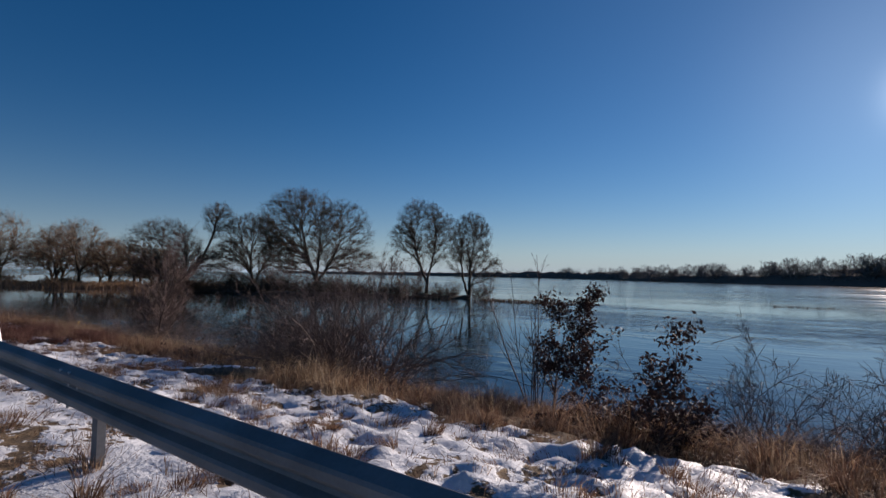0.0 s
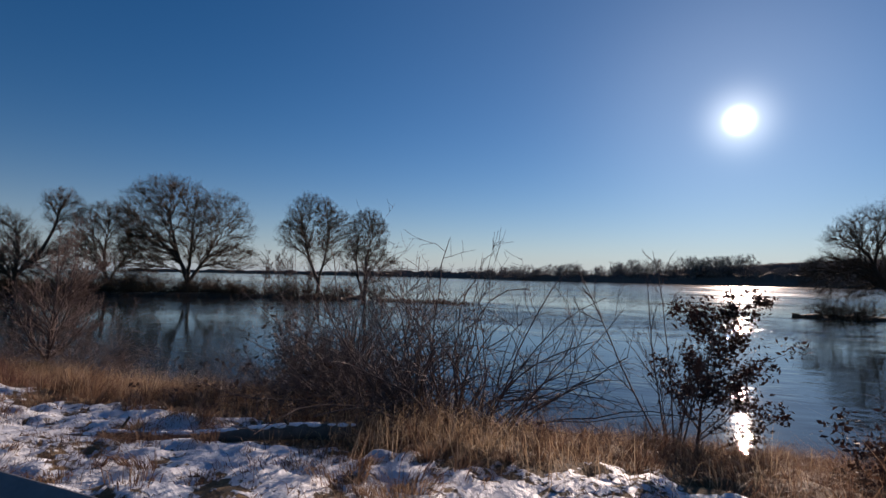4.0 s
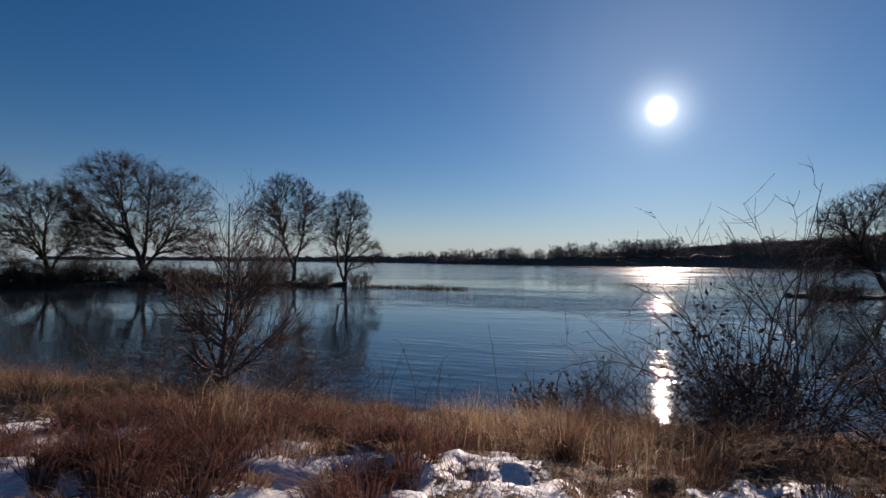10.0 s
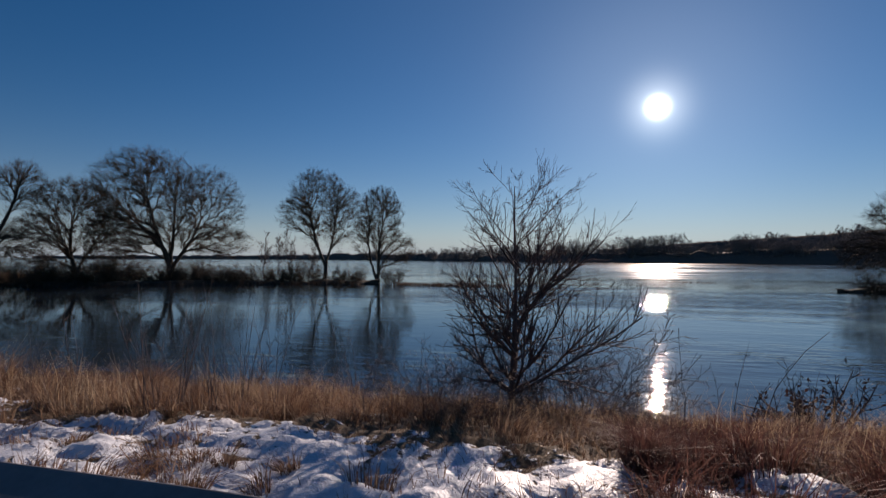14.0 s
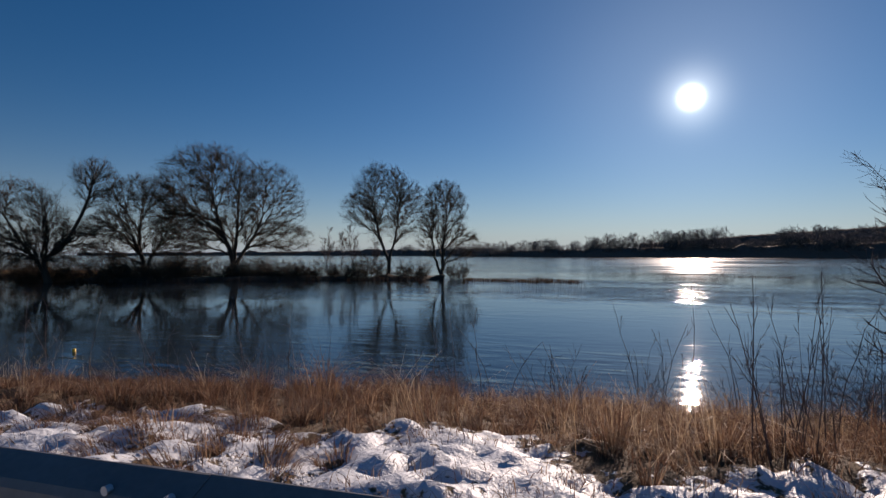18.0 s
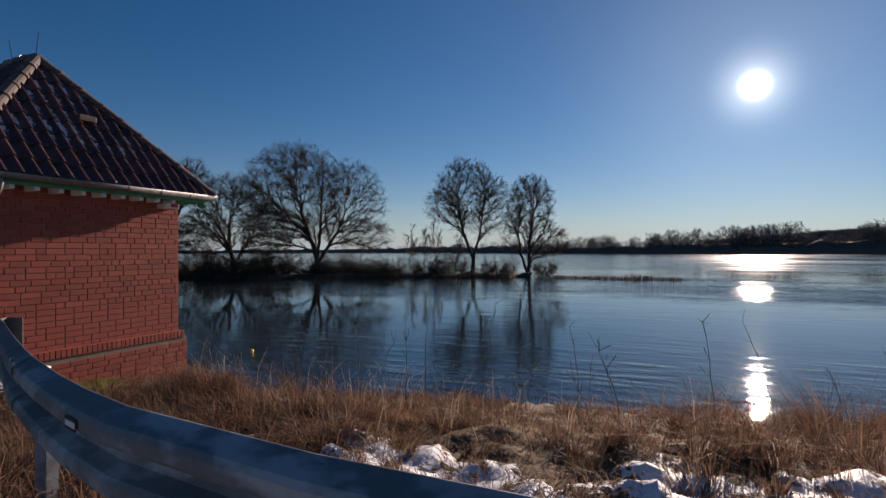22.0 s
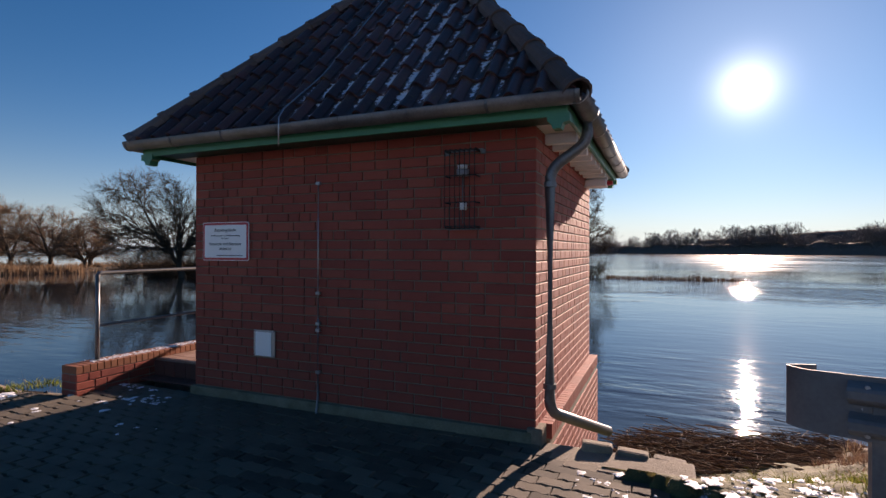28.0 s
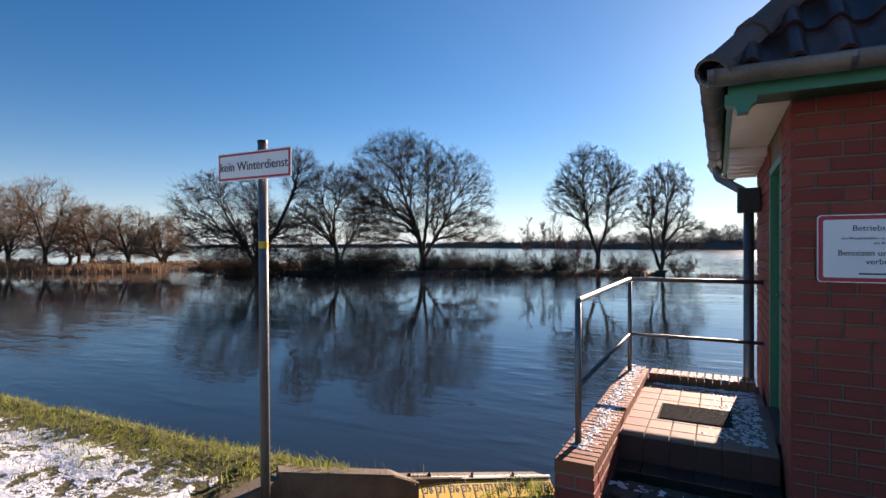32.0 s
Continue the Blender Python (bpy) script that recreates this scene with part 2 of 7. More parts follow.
def mat_water():
    k = Nodes("river_water", 0.03, 0.0, (0.016, 0.026, 0.035))
    k.b.inputs["IOR"].default_value = 1.333
    k.b.inputs["Specular IOR Level"].default_value = 0.5
    v1 = k.place((0.55, 1.5, 1))
    v2 = k.place((0.9, 1.9, 1))
    v3 = k.place((0.10, 0.22, 1))
    a = k.noise(1.15, v1, 1, 0.5)
    b = k.noise(3.6, v2, 2, 0.5)
    c = k.noise(11.0, v2, 1, 0.5)
    calm = k.ramp(k.noise(0.35, v3, 3), ((0.36, 0.22), (0.62, 1.0)))
    # wind-ruffled main current beyond the sheltered channel
    sep = k.n.new("ShaderNodeSeparateXYZ")
    k.l.new(k.place(), sep.inputs[0])
    open_river = k.ramp(k.math('DIVIDE', sep.outputs["Y"], 400.0), ((0.10, 0.0), (0.35, 1.0)))
    ruffle = k.ramp(k.noise(0.8, k.place((0.02, 0.10, 1)), 4), ((0.40, 0.0), (0.60, 1.0)))
    k.rough(k.math('ADD', 0.03, k.math('MULTIPLY', open_river, k.math('ADD', 0.03, k.math('MULTIPLY', ruffle, 0.10)))))
    h = k.math('ADD', k.math('MULTIPLY', a, 1.7), k.math('ADD', k.math('MULTIPLY', b, 0.34), k.math('MULTIPLY', c, 0.03)))
    # gusts roughen the river in belts; the nook beside the pump house lies still
    gust = k.math('ADD', sep.outputs["Y"], k.math('MULTIPLY', k.math('SUBTRACT', k.noise(0.5, k.place((0.06, 0.12, 1)), 3), 0.5), 26.0))
    belts = k.ramp(k.math('DIVIDE', gust, 130.0), ((0.0, 0.58), (0.13, 0.58), (0.18, 0.15), (0.27, 0.15), (0.32, 1.0), (0.50, 1.0), (0.56, 0.22), (0.74, 0.22), (0.85, 0.7)))
    nook = k.ramp(k.math('DIVIDE', k.math('ADD', sep.outputs["X"], 60.0), 40.0), ((0.35, 0.55), (0.75, 1.0)))
    streak = k.ramp(k.noise(1.0, k.place((0.16, 0.42, 1)), 4), ((0.40, 0.45), (0.60, 1.0)))
    h = k.math('MULTIPLY', h, k.math('MULTIPLY', k.math('MULTIPLY', calm, streak), k.math('MULTIPLY', belts, nook)))
    k.bump(h, 1.0, 0.076)
    return k.m


M_WATER = mat_water()


# ---- mesh helpers ----
def mesh_arrays(name, verts, faces, mat, smooth=False):
    """A mesh from an array of vertices and an array of equal-sized faces."""
    me = bpy.data.meshes.new(name)
    verts = np.asarray(verts, dtype=np.float32)
    faces = np.asarray(faces, dtype=np.int32)
    n, k = faces.shape
    me.vertices.add(len(verts))
    me.vertices.foreach_set("co", verts.ravel())
    me.loops.add(n * k)
    me.loops.foreach_set("vertex_index", faces.ravel())
    me.polygons.add(n)
    me.polygons.foreach_set("loop_start", np.arange(0, n * k, k, dtype=np.int32))
    me.polygons.foreach_set("loop_total", np.full(n, k, dtype=np.int32))
    if smooth:
        me.polygons.foreach_set("use_smooth", np.ones(n, dtype=bool))
    me.materials.append(mat)
    me.update(calc_edges=True)
    return me


def under(ob, parent):
    if parent is not None:
        ob.parent = parent
    return ob


def part(name, bm, mat, parent=None, label="", smooth=False):
    """Links a bmesh as one mesh object, in its parent's space."""
    me = bpy.data.meshes.new(name)
    bm.to_mesh(me)
    bm.free()
    me.materials.append(mat)
    if smooth:
        me.polygons.foreach_set("use_smooth", np.ones(len(me.polygons), dtype=bool))
    ob = under(new(name, me), parent)
    return tagged(ob, label) if label else ob


def thing(name, label, category, at=(0, 0, 0), rz=0.0, group="", kind=""):
    e = new(name)
    e.matrix_world = pose(*at, 0, 0, rz)
    e.empty_display_size = 0.2
    return tagged(e, label, category, group, kind)


def box(bm, x0, x1, y0, y1, z0, z1, bevel=0.0):
    """Adds a box, with bevelled edges if asked, to a bmesh."""
    r = bmesh.ops.create_cube(bm, size=1.0, matrix=Matrix.Translation(((x0 + x1) / 2, (y0 + y1) / 2, (z0 + z1) / 2))
                              @ Matrix.Diagonal((x1 - x0, y1 - y0, z1 - z0, 1)))
    if bevel:
        edges = list({e for v in r["verts"] for e in v.link_edges})
        bmesh.ops.bevel(bm, geom=edges, offset=bevel, segments=2, affect='EDGES', profile=0.6)
    return bm


def bbox(*a, bevel=0.0):
    return box(bmesh.new(), *a, bevel=bevel)


def sweep(bm, pts, profile, closed=True, caps=True, up=Vector((0, 0, 1))):
    """Sweeps a profile of (side, height) pairs along points."""
    pts = [Vector(p) for p in pts]
    rings = []
    for i, p in enumerate(pts):
        d = (pts[min(i + 1, len(pts) - 1)] - pts[max(i - 1, 0)]).normalized()
        s = d.cross(up)
        if s.length < 1e-4:
            s = Vector((1, 0, 0))
        s.normalize()
        u = s.cross(d)
        rings.append([bm.verts.new(p + s * a + u * b) for a, b in profile])
    n = len(profile)
    for a, b in zip(rings, rings[1:]):
        for j in range(n if closed else n - 1):
            bm.faces.new((a[j], a[(j + 1) % n], b[(j + 1) % n], b[j]))
    if caps and closed:
        bm.faces.new(rings[0][::-1])
        bm.faces.new(rings[-1])
    bmesh.ops.recalc_face_normals(bm, faces=bm.faces[:])
    return bm


def circle(r, n=10, ry=None):
    return [(r * math.cos(2 * math.pi * k / n), (ry or r) * math.sin(2 * math.pi * k / n)) for k in range(n)]


def bend(pts, r=0.05, n=4):
    """Rounds the corners of a polyline."""
    pts = [Vector(p) for p in pts]
    out = [pts[0]]
    for a, b, c in zip(pts, pts[1:], pts[2:]):
        u, w = (a - b), (c - b)
        q = min(r, u.length * 0.45, w.length * 0.45)
        u, w = u.normalized() * q, w.normalized() * q
        for k in range(n + 1):
            t = k / n
            out.append(b + u * (1 - t) ** 2 + w * t * t)
    out.append(pts[-1])
    return out


def tubes(p0, p1, r0, r1, k):
    """Tapered k-sided tubes for arrays of segments: vertices and quads."""
    p0, p1 = np.asarray(p0, float), np.asarray(p1, float)
    d = p1 - p0
    ln = np.linalg.norm(d, axis=1, keepdims=True) + 1e-9
    d = d / ln
    ref = np.where(np.abs(d[:, 2:3]) > 0.9, np.array([[1.0, 0, 0]]), np.array([[0, 0, 1.0]]))
    s = np.cross(d, ref)
    s /= np.linalg.norm(s, axis=1, keepdims=True) + 1e-9
    u = np.cross(s, d)
    n = len(p0)
    ang = np.arange(k) * 2 * np.pi / k
    ring = s[:, None, :] * np.cos(ang)[None, :, None] + u[:, None, :] * np.sin(ang)[None, :, None]
    a = p0[:, None, :] + ring * np.asarray(r0)[:, None, None]
    b = p1[:, None, :] + ring * np.asarray(r1)[:, None, None]
    verts = np.concatenate([a, b], axis=1).reshape(-1, 3)
    j = np.arange(k)
    q = np.stack([j, (j + 1) % k, (j + 1) % k + k, j + k], axis=1)
    faces = (np.arange(n)[:, None, None] * 2 * k + q[None]).reshape(-1, 4)
    return verts, faces


def grow(roots, pts, bf=0.45):
    """Joins scattered points into a branching skeleton from the roots: parents and path lengths."""
    nodes = np.array(list(roots) + list(pts), float)
    nr, n = len(roots), len(roots) + len(pts)
    parent = np.full(n, -1)
    path = np.zeros(n)
    left = np.ones(n, bool)
    best, by = np.full(n, 1e9), np.zeros(n, int)

    def offer(i):
        d = np.linalg.norm(nodes - nodes[i], axis=1)
        c = d + bf * (path[i] + d)
        m = left & (c < best)
        best[m], by[m] = c[m], i

    left[:nr] = False
    for i in range(nr):
        offer(i)
    order = list(range(nr))
    for _ in range(n - nr):
        i = int(np.argmin(np.where(left, best, 1e18)))
        parent[i] = by[i]
        path[i] = path[by[i]] + np.linalg.norm(nodes[i] - nodes[by[i]])
        left[i] = False
        order.append(i)
        offer(i)
    return nodes, parent, order


def blob_points(rng, lobes, count, shell=0.6):
    """Points inside ellipsoids (centre, radii, weight), denser towards their skins."""
    w = np.array([l[2] for l in lobes], float)
    w /= w.sum()
    out = []
    for (c, r, _), k in zip(lobes, np.round(w * count).astype(int)):
        d = rng.normal(0, 1, (k, 3))
        d /= np.linalg.norm(d, axis=1, keepdims=True)
        rr = rng.random((k, 1)) ** (1 / 3) * (1 - shell) + shell * rng.random((k, 1)) ** 0.25
        out.append(np.array(c) + d * np.array(r) * rr)
    return np.concatenate(out)


def unit(v):
    return v / (np.linalg.norm(v, axis=-1, keepdims=True) + 1e-9)


def shoots(rng, p, d, length, r, seg=4, wob=0.12, lift=0.0, taper=0.35):
    """Wandering tapered stems as polylines: points (n, seg + 1, 3) and radii."""
    n = len(p)
    P = np.zeros((n, seg + 1, 3))
    P[:, 0] = p
    d = unit(np.asarray(d, float))
    up = np.array([0, 0, 1.0])
    step = np.asarray(length, float)[:, None] / seg
    for s in range(seg):
        d = unit(d + rng.normal(0, wob, (n, 3)) + up * (np.asarray(lift) / seg))
        P[:, s + 1] = P[:, s] + d * step
    return P, np.asarray(r, float)[:, None] * np.linspace(1, taper, seg + 1)[None]


def offshoots(rng, P, R, per, lo=0.25, hi=1.0, ang=(30, 60), ratio=0.4, rr=0.6, fade=0.6, rmin=0.0, weigh=False):
    """Starts, headings, lengths and radii of side branches along polylines."""
    n, m = P.shape[0], P.shape[1] - 1
    if weigh:
        w = np.linalg.norm(np.diff(P, axis=1), axis=2).sum(1)
        w = w ** 0.5
        k = rng.choice(n, n * per, p=w / w.sum())
    else:
        k = np.repeat(np.arange(n), per)
    t = rng.uniform(lo, hi, len(k)) * m * 0.999
    j = t.astype(int)
    f = (t - j)[:, None]
    p = P[k, j] * (1 - f) + P[k, j + 1] * f
    d = unit(P[k, j + 1] - P[k, j])
    side = unit(np.cross(d, rng.normal(0, 1, (len(k), 3))))
    a = np.radians(rng.uniform(ang[0], ang[1], len(k)))[:, None]
    full = np.linalg.norm(np.diff(P, axis=1), axis=2).sum(1)[k]
    length = full * ratio * (1 - fade * t / m) * rng.uniform(0.55, 1.3, len(k))
    r = np.maximum((R[k, j] * (1 - f[:, 0]) + R[k, j + 1] * f[:, 0]) * rr, rmin)
    return p, d * np.cos(a) + side * np.sin(a), length, r


def stem_mesh(sets, k):
    """Tapered k-sided stems along several sets of polylines, each one skin, in one mesh."""
    V, F, base = [], [], 0
    ang = np.arange(k) * 2 * np.pi / k
    c = np.arange(k)
    for P, R in sets:
        n, m = R.shape
        if n == 0:
            continue
        T = unit(np.gradient(P, axis=1))
        way = unit(P[:, -1] - P[:, 0])
        ref = np.cross(way, np.where(np.abs(way[:, 2:3]) > 0.8, np.array([[1.0, 0, 0]]), np.array([[0, 0, 1.0]])))[:, None]
        A = unit(ref - (ref * T).sum(2, keepdims=True) * T)
        B = np.cross(T, A)
        ring = A[:, :, None] * np.cos(ang)[None, None, :, None] + B[:, :, None] * np.sin(ang)[None, None, :, None]
        V.append((P[:, :, None] + ring * R[:, :, None, None]).reshape(-1, 3))
        q = np.stack([c, (c + 1) % k, (c + 1) % k + k, c + k], 1)
        o = (np.arange(n)[:, None] * m + np.arange(m - 1)[None]).reshape(-1, 1, 1) * k
        F.append((base + o + q[None]).reshape(-1, 4))
        base += n * m * k
    return np.concatenate(V), np.concatenate(F)


def cane_bush(name, label, at, stems, h, spread, seed, arch=0.0, splay=(8, 45), per=(6, 4), ratio=(0.45, 0.55), r=0.006, rmin=0.0026, base=0.25, mat=None, category="shrub", group="",
              leaf=None, leaves=0, leaf_size=0.05, hips=0, tilt=(0, 0), kink=0.10, ang=(30, 65), low=0.2, joined=False):
    """A many-stemmed shrub of arching canes with side shoots; leaf gives it withered leaves."""
    rng = np.random.default_rng(seed)
    a = rng.uniform(0, 2 * np.pi, stems)
    q = np.radians(rng.uniform(splay[0], splay[1], stems))
    rad = base * np.sqrt(rng.random(stems))
    p = np.stack([np.cos(a) * rad * spread, np.sin(a) * rad * spread, np.full(stems, -0.12)], 1)
    d = np.stack([np.cos(a) * np.sin(q) + tilt[0], np.sin(a) * np.sin(q) + tilt[1], np.cos(q)], 1)
    L = h * rng.uniform(0.45, 1.12, stems)
    P0, R0 = shoots(rng, p, d, L, r * rng.uniform(0.6, 1.2, stems), 8, kink, -arch, 0.3)
    sets = [(P0, R0)]
    P, R = P0, R0
    for lev, n in enumerate(per):
        st = offshoots(rng, P, R, n, low if lev == 0 else 0.15, 1.0, ang, ratio[lev], 0.7, 0.5, rmin, lev > 0)
        P, R = shoots(rng, *st, seg=4 if lev == 0 else 2, wob=kink * 1.2, lift=0.25 - arch * 0.3, taper=0.45)
        R = np.maximum(R, rmin * 0.6)
        sets.append((P, R))
    t = thing(name, label, category, at, group=group)
    if joined:
        under(tagged(new("branchwork", mesh_arrays("branchwork", *stem_mesh(sets, 3), mat or M_SHRUB)), kind="stuff"), t)
    else:
        n = per[0]
        for i in range(stems):
            both = [(P0[i:i + 1], R0[i:i + 1]), (sets[1][0][i * n:i * n + n], sets[1][1][i * n:i * n + n])]
            under(new("cane", mesh_arrays("cane", *stem_mesh(both, 5), mat or M_SHRUB, True)), t)
        if len(sets) > 2:
            under(tagged(new("twigwork", mesh_arrays("twigwork", *stem_mesh(sets[2:], 3), mat or M_SHRUB)), kind="stuff"), t)
    spots = np.concatenate([P[:, 1:].reshape(-1, 3) for P, R in sets[1:]])
    if leaves:
        v, f = leaf_cards(rng, spots, leaves, leaf_size)
        under(tagged(new("foliage", mesh_arrays("foliage", v, f, leaf)), "withered brown leaves"), t)
    if hips:
        c = spots[rng.integers(0, len(spots), hips)]
        v, f = tubes(c - np.array([0, 0, 0.009]), c + np.array([0, 0, 0.006]), np.full(hips, 0.006), np.full(hips, 0.004), 5)
        under(tagged(new("hip_fruit", mesh_arrays("hip_fruit", v, f, M_HIP, True)), "small dark red hips", kind="stuff"), t)
    return t


def stem_tree(name, label, at, h, w, seed, per=(26, 6, 3), r=0.035, start=0.25, lean=(0, 0), ang=(38, 62), lift=0.7, rmin=0.0025, category="young tree", group="", ratio=0.40, leaf=None, leaves=0, leaf_size=0.05,
              fade=0.7, kink=0.05, mat=None):
    """A young tree with one leading stem and ascending side branches."""
    rng = np.random.default_rng(seed)
    P0, R0 = shoots(rng, np.array([[0, 0, -0.15]]), np.array([[lean[0], lean[1], 1.0]]), np.array([h]), np.array([r]), 12, kink, 0.3, 0.10)
    st = offshoots(rng, P0, R0, per[0], start, 0.98, ang, ratio, 0.55, fade, rmin)
    P1, R1 = shoots(rng, *st, seg=5, wob=0.10, lift=lift, taper=0.35)
    P1[:, :, :2] = P0[0, 0, :2] + (P1[:, :, :2] - P0[0, 0, :2]) * w
    sets = [(P1, np.maximum(R1, rmin))]
    P, R = sets[0]
    for n in per[1:]:
        st = offshoots(rng, P, R, n, 0.12, 1.0, (25, 60), 0.48, 0.65, 0.4, rmin * 0.8, True)
        P, R = shoots(rng, *st, seg=3, wob=0.12, lift=0.3, taper=0.5)
        sets.append((P, R))
    t = thing(name, label, category, at, group=group)
    under(new("stem", mesh_arrays("stem", *stem_mesh([(P0, R0)], 8), mat or M_SHRUB, True)), t)
    P1, R1 = sets[0]
    for i in range(len(P1)):
        under(new("branch", mesh_arrays("branch", *stem_mesh([(P1[i:i + 1], R1[i:i + 1])], 5), mat or M_SHRUB, True)), t)
    under(tagged(new("twigwork", mesh_arrays("twigwork", *stem_mesh(sets[1:], 3), mat or M_SHRUB)), kind="stuff"), t)
    if leaves:
        spots = np.concatenate([P[:, 1:].reshape(-1, 3) for P, R in sets])
        v, f = leaf_cards(rng, spots, leaves, leaf_size)
        under(tagged(new("foliage", mesh_arrays("foliage", v, f, leaf)), "withered brown leaves"), t)
    return t


def value_noise(x, y, seed=0):
    """Smooth value noise in 0..1 for arrays."""
    xi, yi = np.floor(x).astype(np.int64), np.floor(y).astype(np.int64)
    xf, yf = x - xi, y - yi
    u, v = xf * xf * (3 - 2 * xf), yf * yf * (3 - 2 * yf)

    def h(a, b):
        k = (a * 374761393 + b * 668265263 + seed * 1442695041) & 0x7fffffff
        k = ((k ^ (k >> 13)) * 1274126177) & 0x7fffffff
        return ((k ^ (k >> 16)) & 0xffff) / 65535.0

    return (h(xi, yi) * (1 - u) + h(xi + 1, yi) * u) * (1 - v) + (h(xi, yi + 1) * (1 - u) + h(xi + 1, yi + 1) * u) * v


def smooth(t):
    t = np.clip(t, 0, 1)
    return t * t * (3 - 2 * t)


# ---- the ground: one sheet, from the road over the verge down to the river bed ----
WATER = -1.67
BX0, BX1, BY0, BY1 = -39.50, -35.96, 3.95, 6.97    # brick walls of the pump house


def base_level(x):
    return np.interp(x, [-60, -44, -42.6, -42, -35, -31, -26, -14], [0.34, 0.33, 0.34, 0.40, 0.36, 0.44, 0.52, 0.60])


def bank_lines(x):
    """Where the bank begins to fall and where it meets the river bed."""
    top = np.interp(x, [-60, -46, -42, -40.6, -39.5, -35.9, -34.8, -33, -28, -14, -5, 10], [2.6, 2.95, 3.12, 3.5, 3.9, 3.6, 3.6, 4.2, 5.0, 5.0, 5.4, 5.4])
    foot = np.interp(x, [-60, -46, -41, -39.5, -36, -34.5, -31, -20, -5, 10], [5.4, 5.6, 6.0, 8.6, 8.6, 9.8, 12.4, 13.2, 13.8, 13.8])
    return top, foot


def billow(x, y, seed):
    """Rounded mounds with sharp creases between them, 0 in the creases."""
    return np.abs(2 * value_noise(x, y, seed) - 1)


def mounds(x, y):
    wx = x + 0.25 * (value_noise(x * 2.1, y * 2.1, 50) - 0.5)
    wy = y + 0.25 * (value_noise(x * 2.1, y * 2.1, 51) - 0.5)
    return 0.62 * billow(wx * 2.1, wy * 2.6, 3) ** 0.8 + 0.38 * billow(wx * 4.6, wy * 5.2, 5) ** 0.8


def verge_fall(x, y):
    """The verge slopes from the road to the bank edge."""
    return 0.085 * np.clip(y - 1.7, 0, 3.6) * smooth((x + 33.0) / 3.0)


def ground_height(x, y):
    top, foot = bank_lines(x)
    g = base_level(x) - verge_fall(x, y)
    t = np.clip((y - top) / (foot - top), 0, 3)
    full = 0.95 + 0.55 * smooth((x + 37.0) / 0.8) * smooth((-31.6 - x) / 1.6)
    z = g - (g - WATER + 0.15) * np.where(t < 1, t * (full + (1 - full) * t), 1 + (t - 1) * 0.6)
    z = np.maximum(z, -4.0)
    bare = np.exp(-(((x + 8.2) * 0.40 + (y - 4.73) * -0.92) / 0.40) ** 2) * smooth((x + 10.6) / 0.5) * smooth((-6.0 - x) / 0.5)
    rough = (1 - 0.8 * bare) * (0.25 + 0.75 * smooth((y - 1.6) / 0.9)) * smooth((x + 34.6) / 1.0) * smooth((y - 0.75) / 0.3)
    hump = value_noise(x * 0.9, y * 1.1, 4) * 0.12 + mounds(x, y) * 0.13 + value_noise(x * 6.0, y * 6.5, 7) * 0.09 + value_noise(x * 12, y * 12, 8) * 0.05
    far = smooth((15 - y) / 2)
    lawn = smooth((-42.4 - x) / 0.6)
    z = z - 0.10 * bare + rough * far * (hump - 0.19) + lawn * far * ((value_noise(x * 2.5, y * 2.5, 11) - 0.5) * 0.05 + (value_noise(x * 8, y * 8, 12) - 0.5) * 0.035)
    return z


def snow_edge(x, y):
    """Where the snow of the verge gives way to the grass of the bank."""
    top = bank_lines(x)[0]
    return top + 0.1 + (value_noise(x * 0.8, y * 0.0, 21) - 0.5) * 1.2 - 0.45 * smooth((x + 31) / 2) * smooth((-16.0 - x) / 3) - 0.7 * smooth((-29.5 - x) / 1.5) * smooth((x + 41.5) / 1.0)


def snow_cover(x, y):
    top, foot = bank_lines(x)
    edge = snow_edge(x, y)
    c = 0.645 - 0.54 * smooth((y - edge + 0.45) / 0.9)
    verge = smooth((x + 34.4) / 0.7)
    c = c + verge * (0.45 * mounds(x, y) - 0.20 + 0.22 * (value_noise(x * 0.7, y * 0.8, 22) - 0.5))
    c = np.where(x < -42.3, 0.545 - 0.50 * smooth((y - bank_lines(x)[0] + 0.55) / 0.5), c)
    c = c - 0.20 * smooth((-29.0 - x) / 2.0) * smooth((x + 34.8) / 0.5)
    near = smooth((1.75 - y) / 0.4)
    return np.clip(c - 0.12 * near, 0, 1)


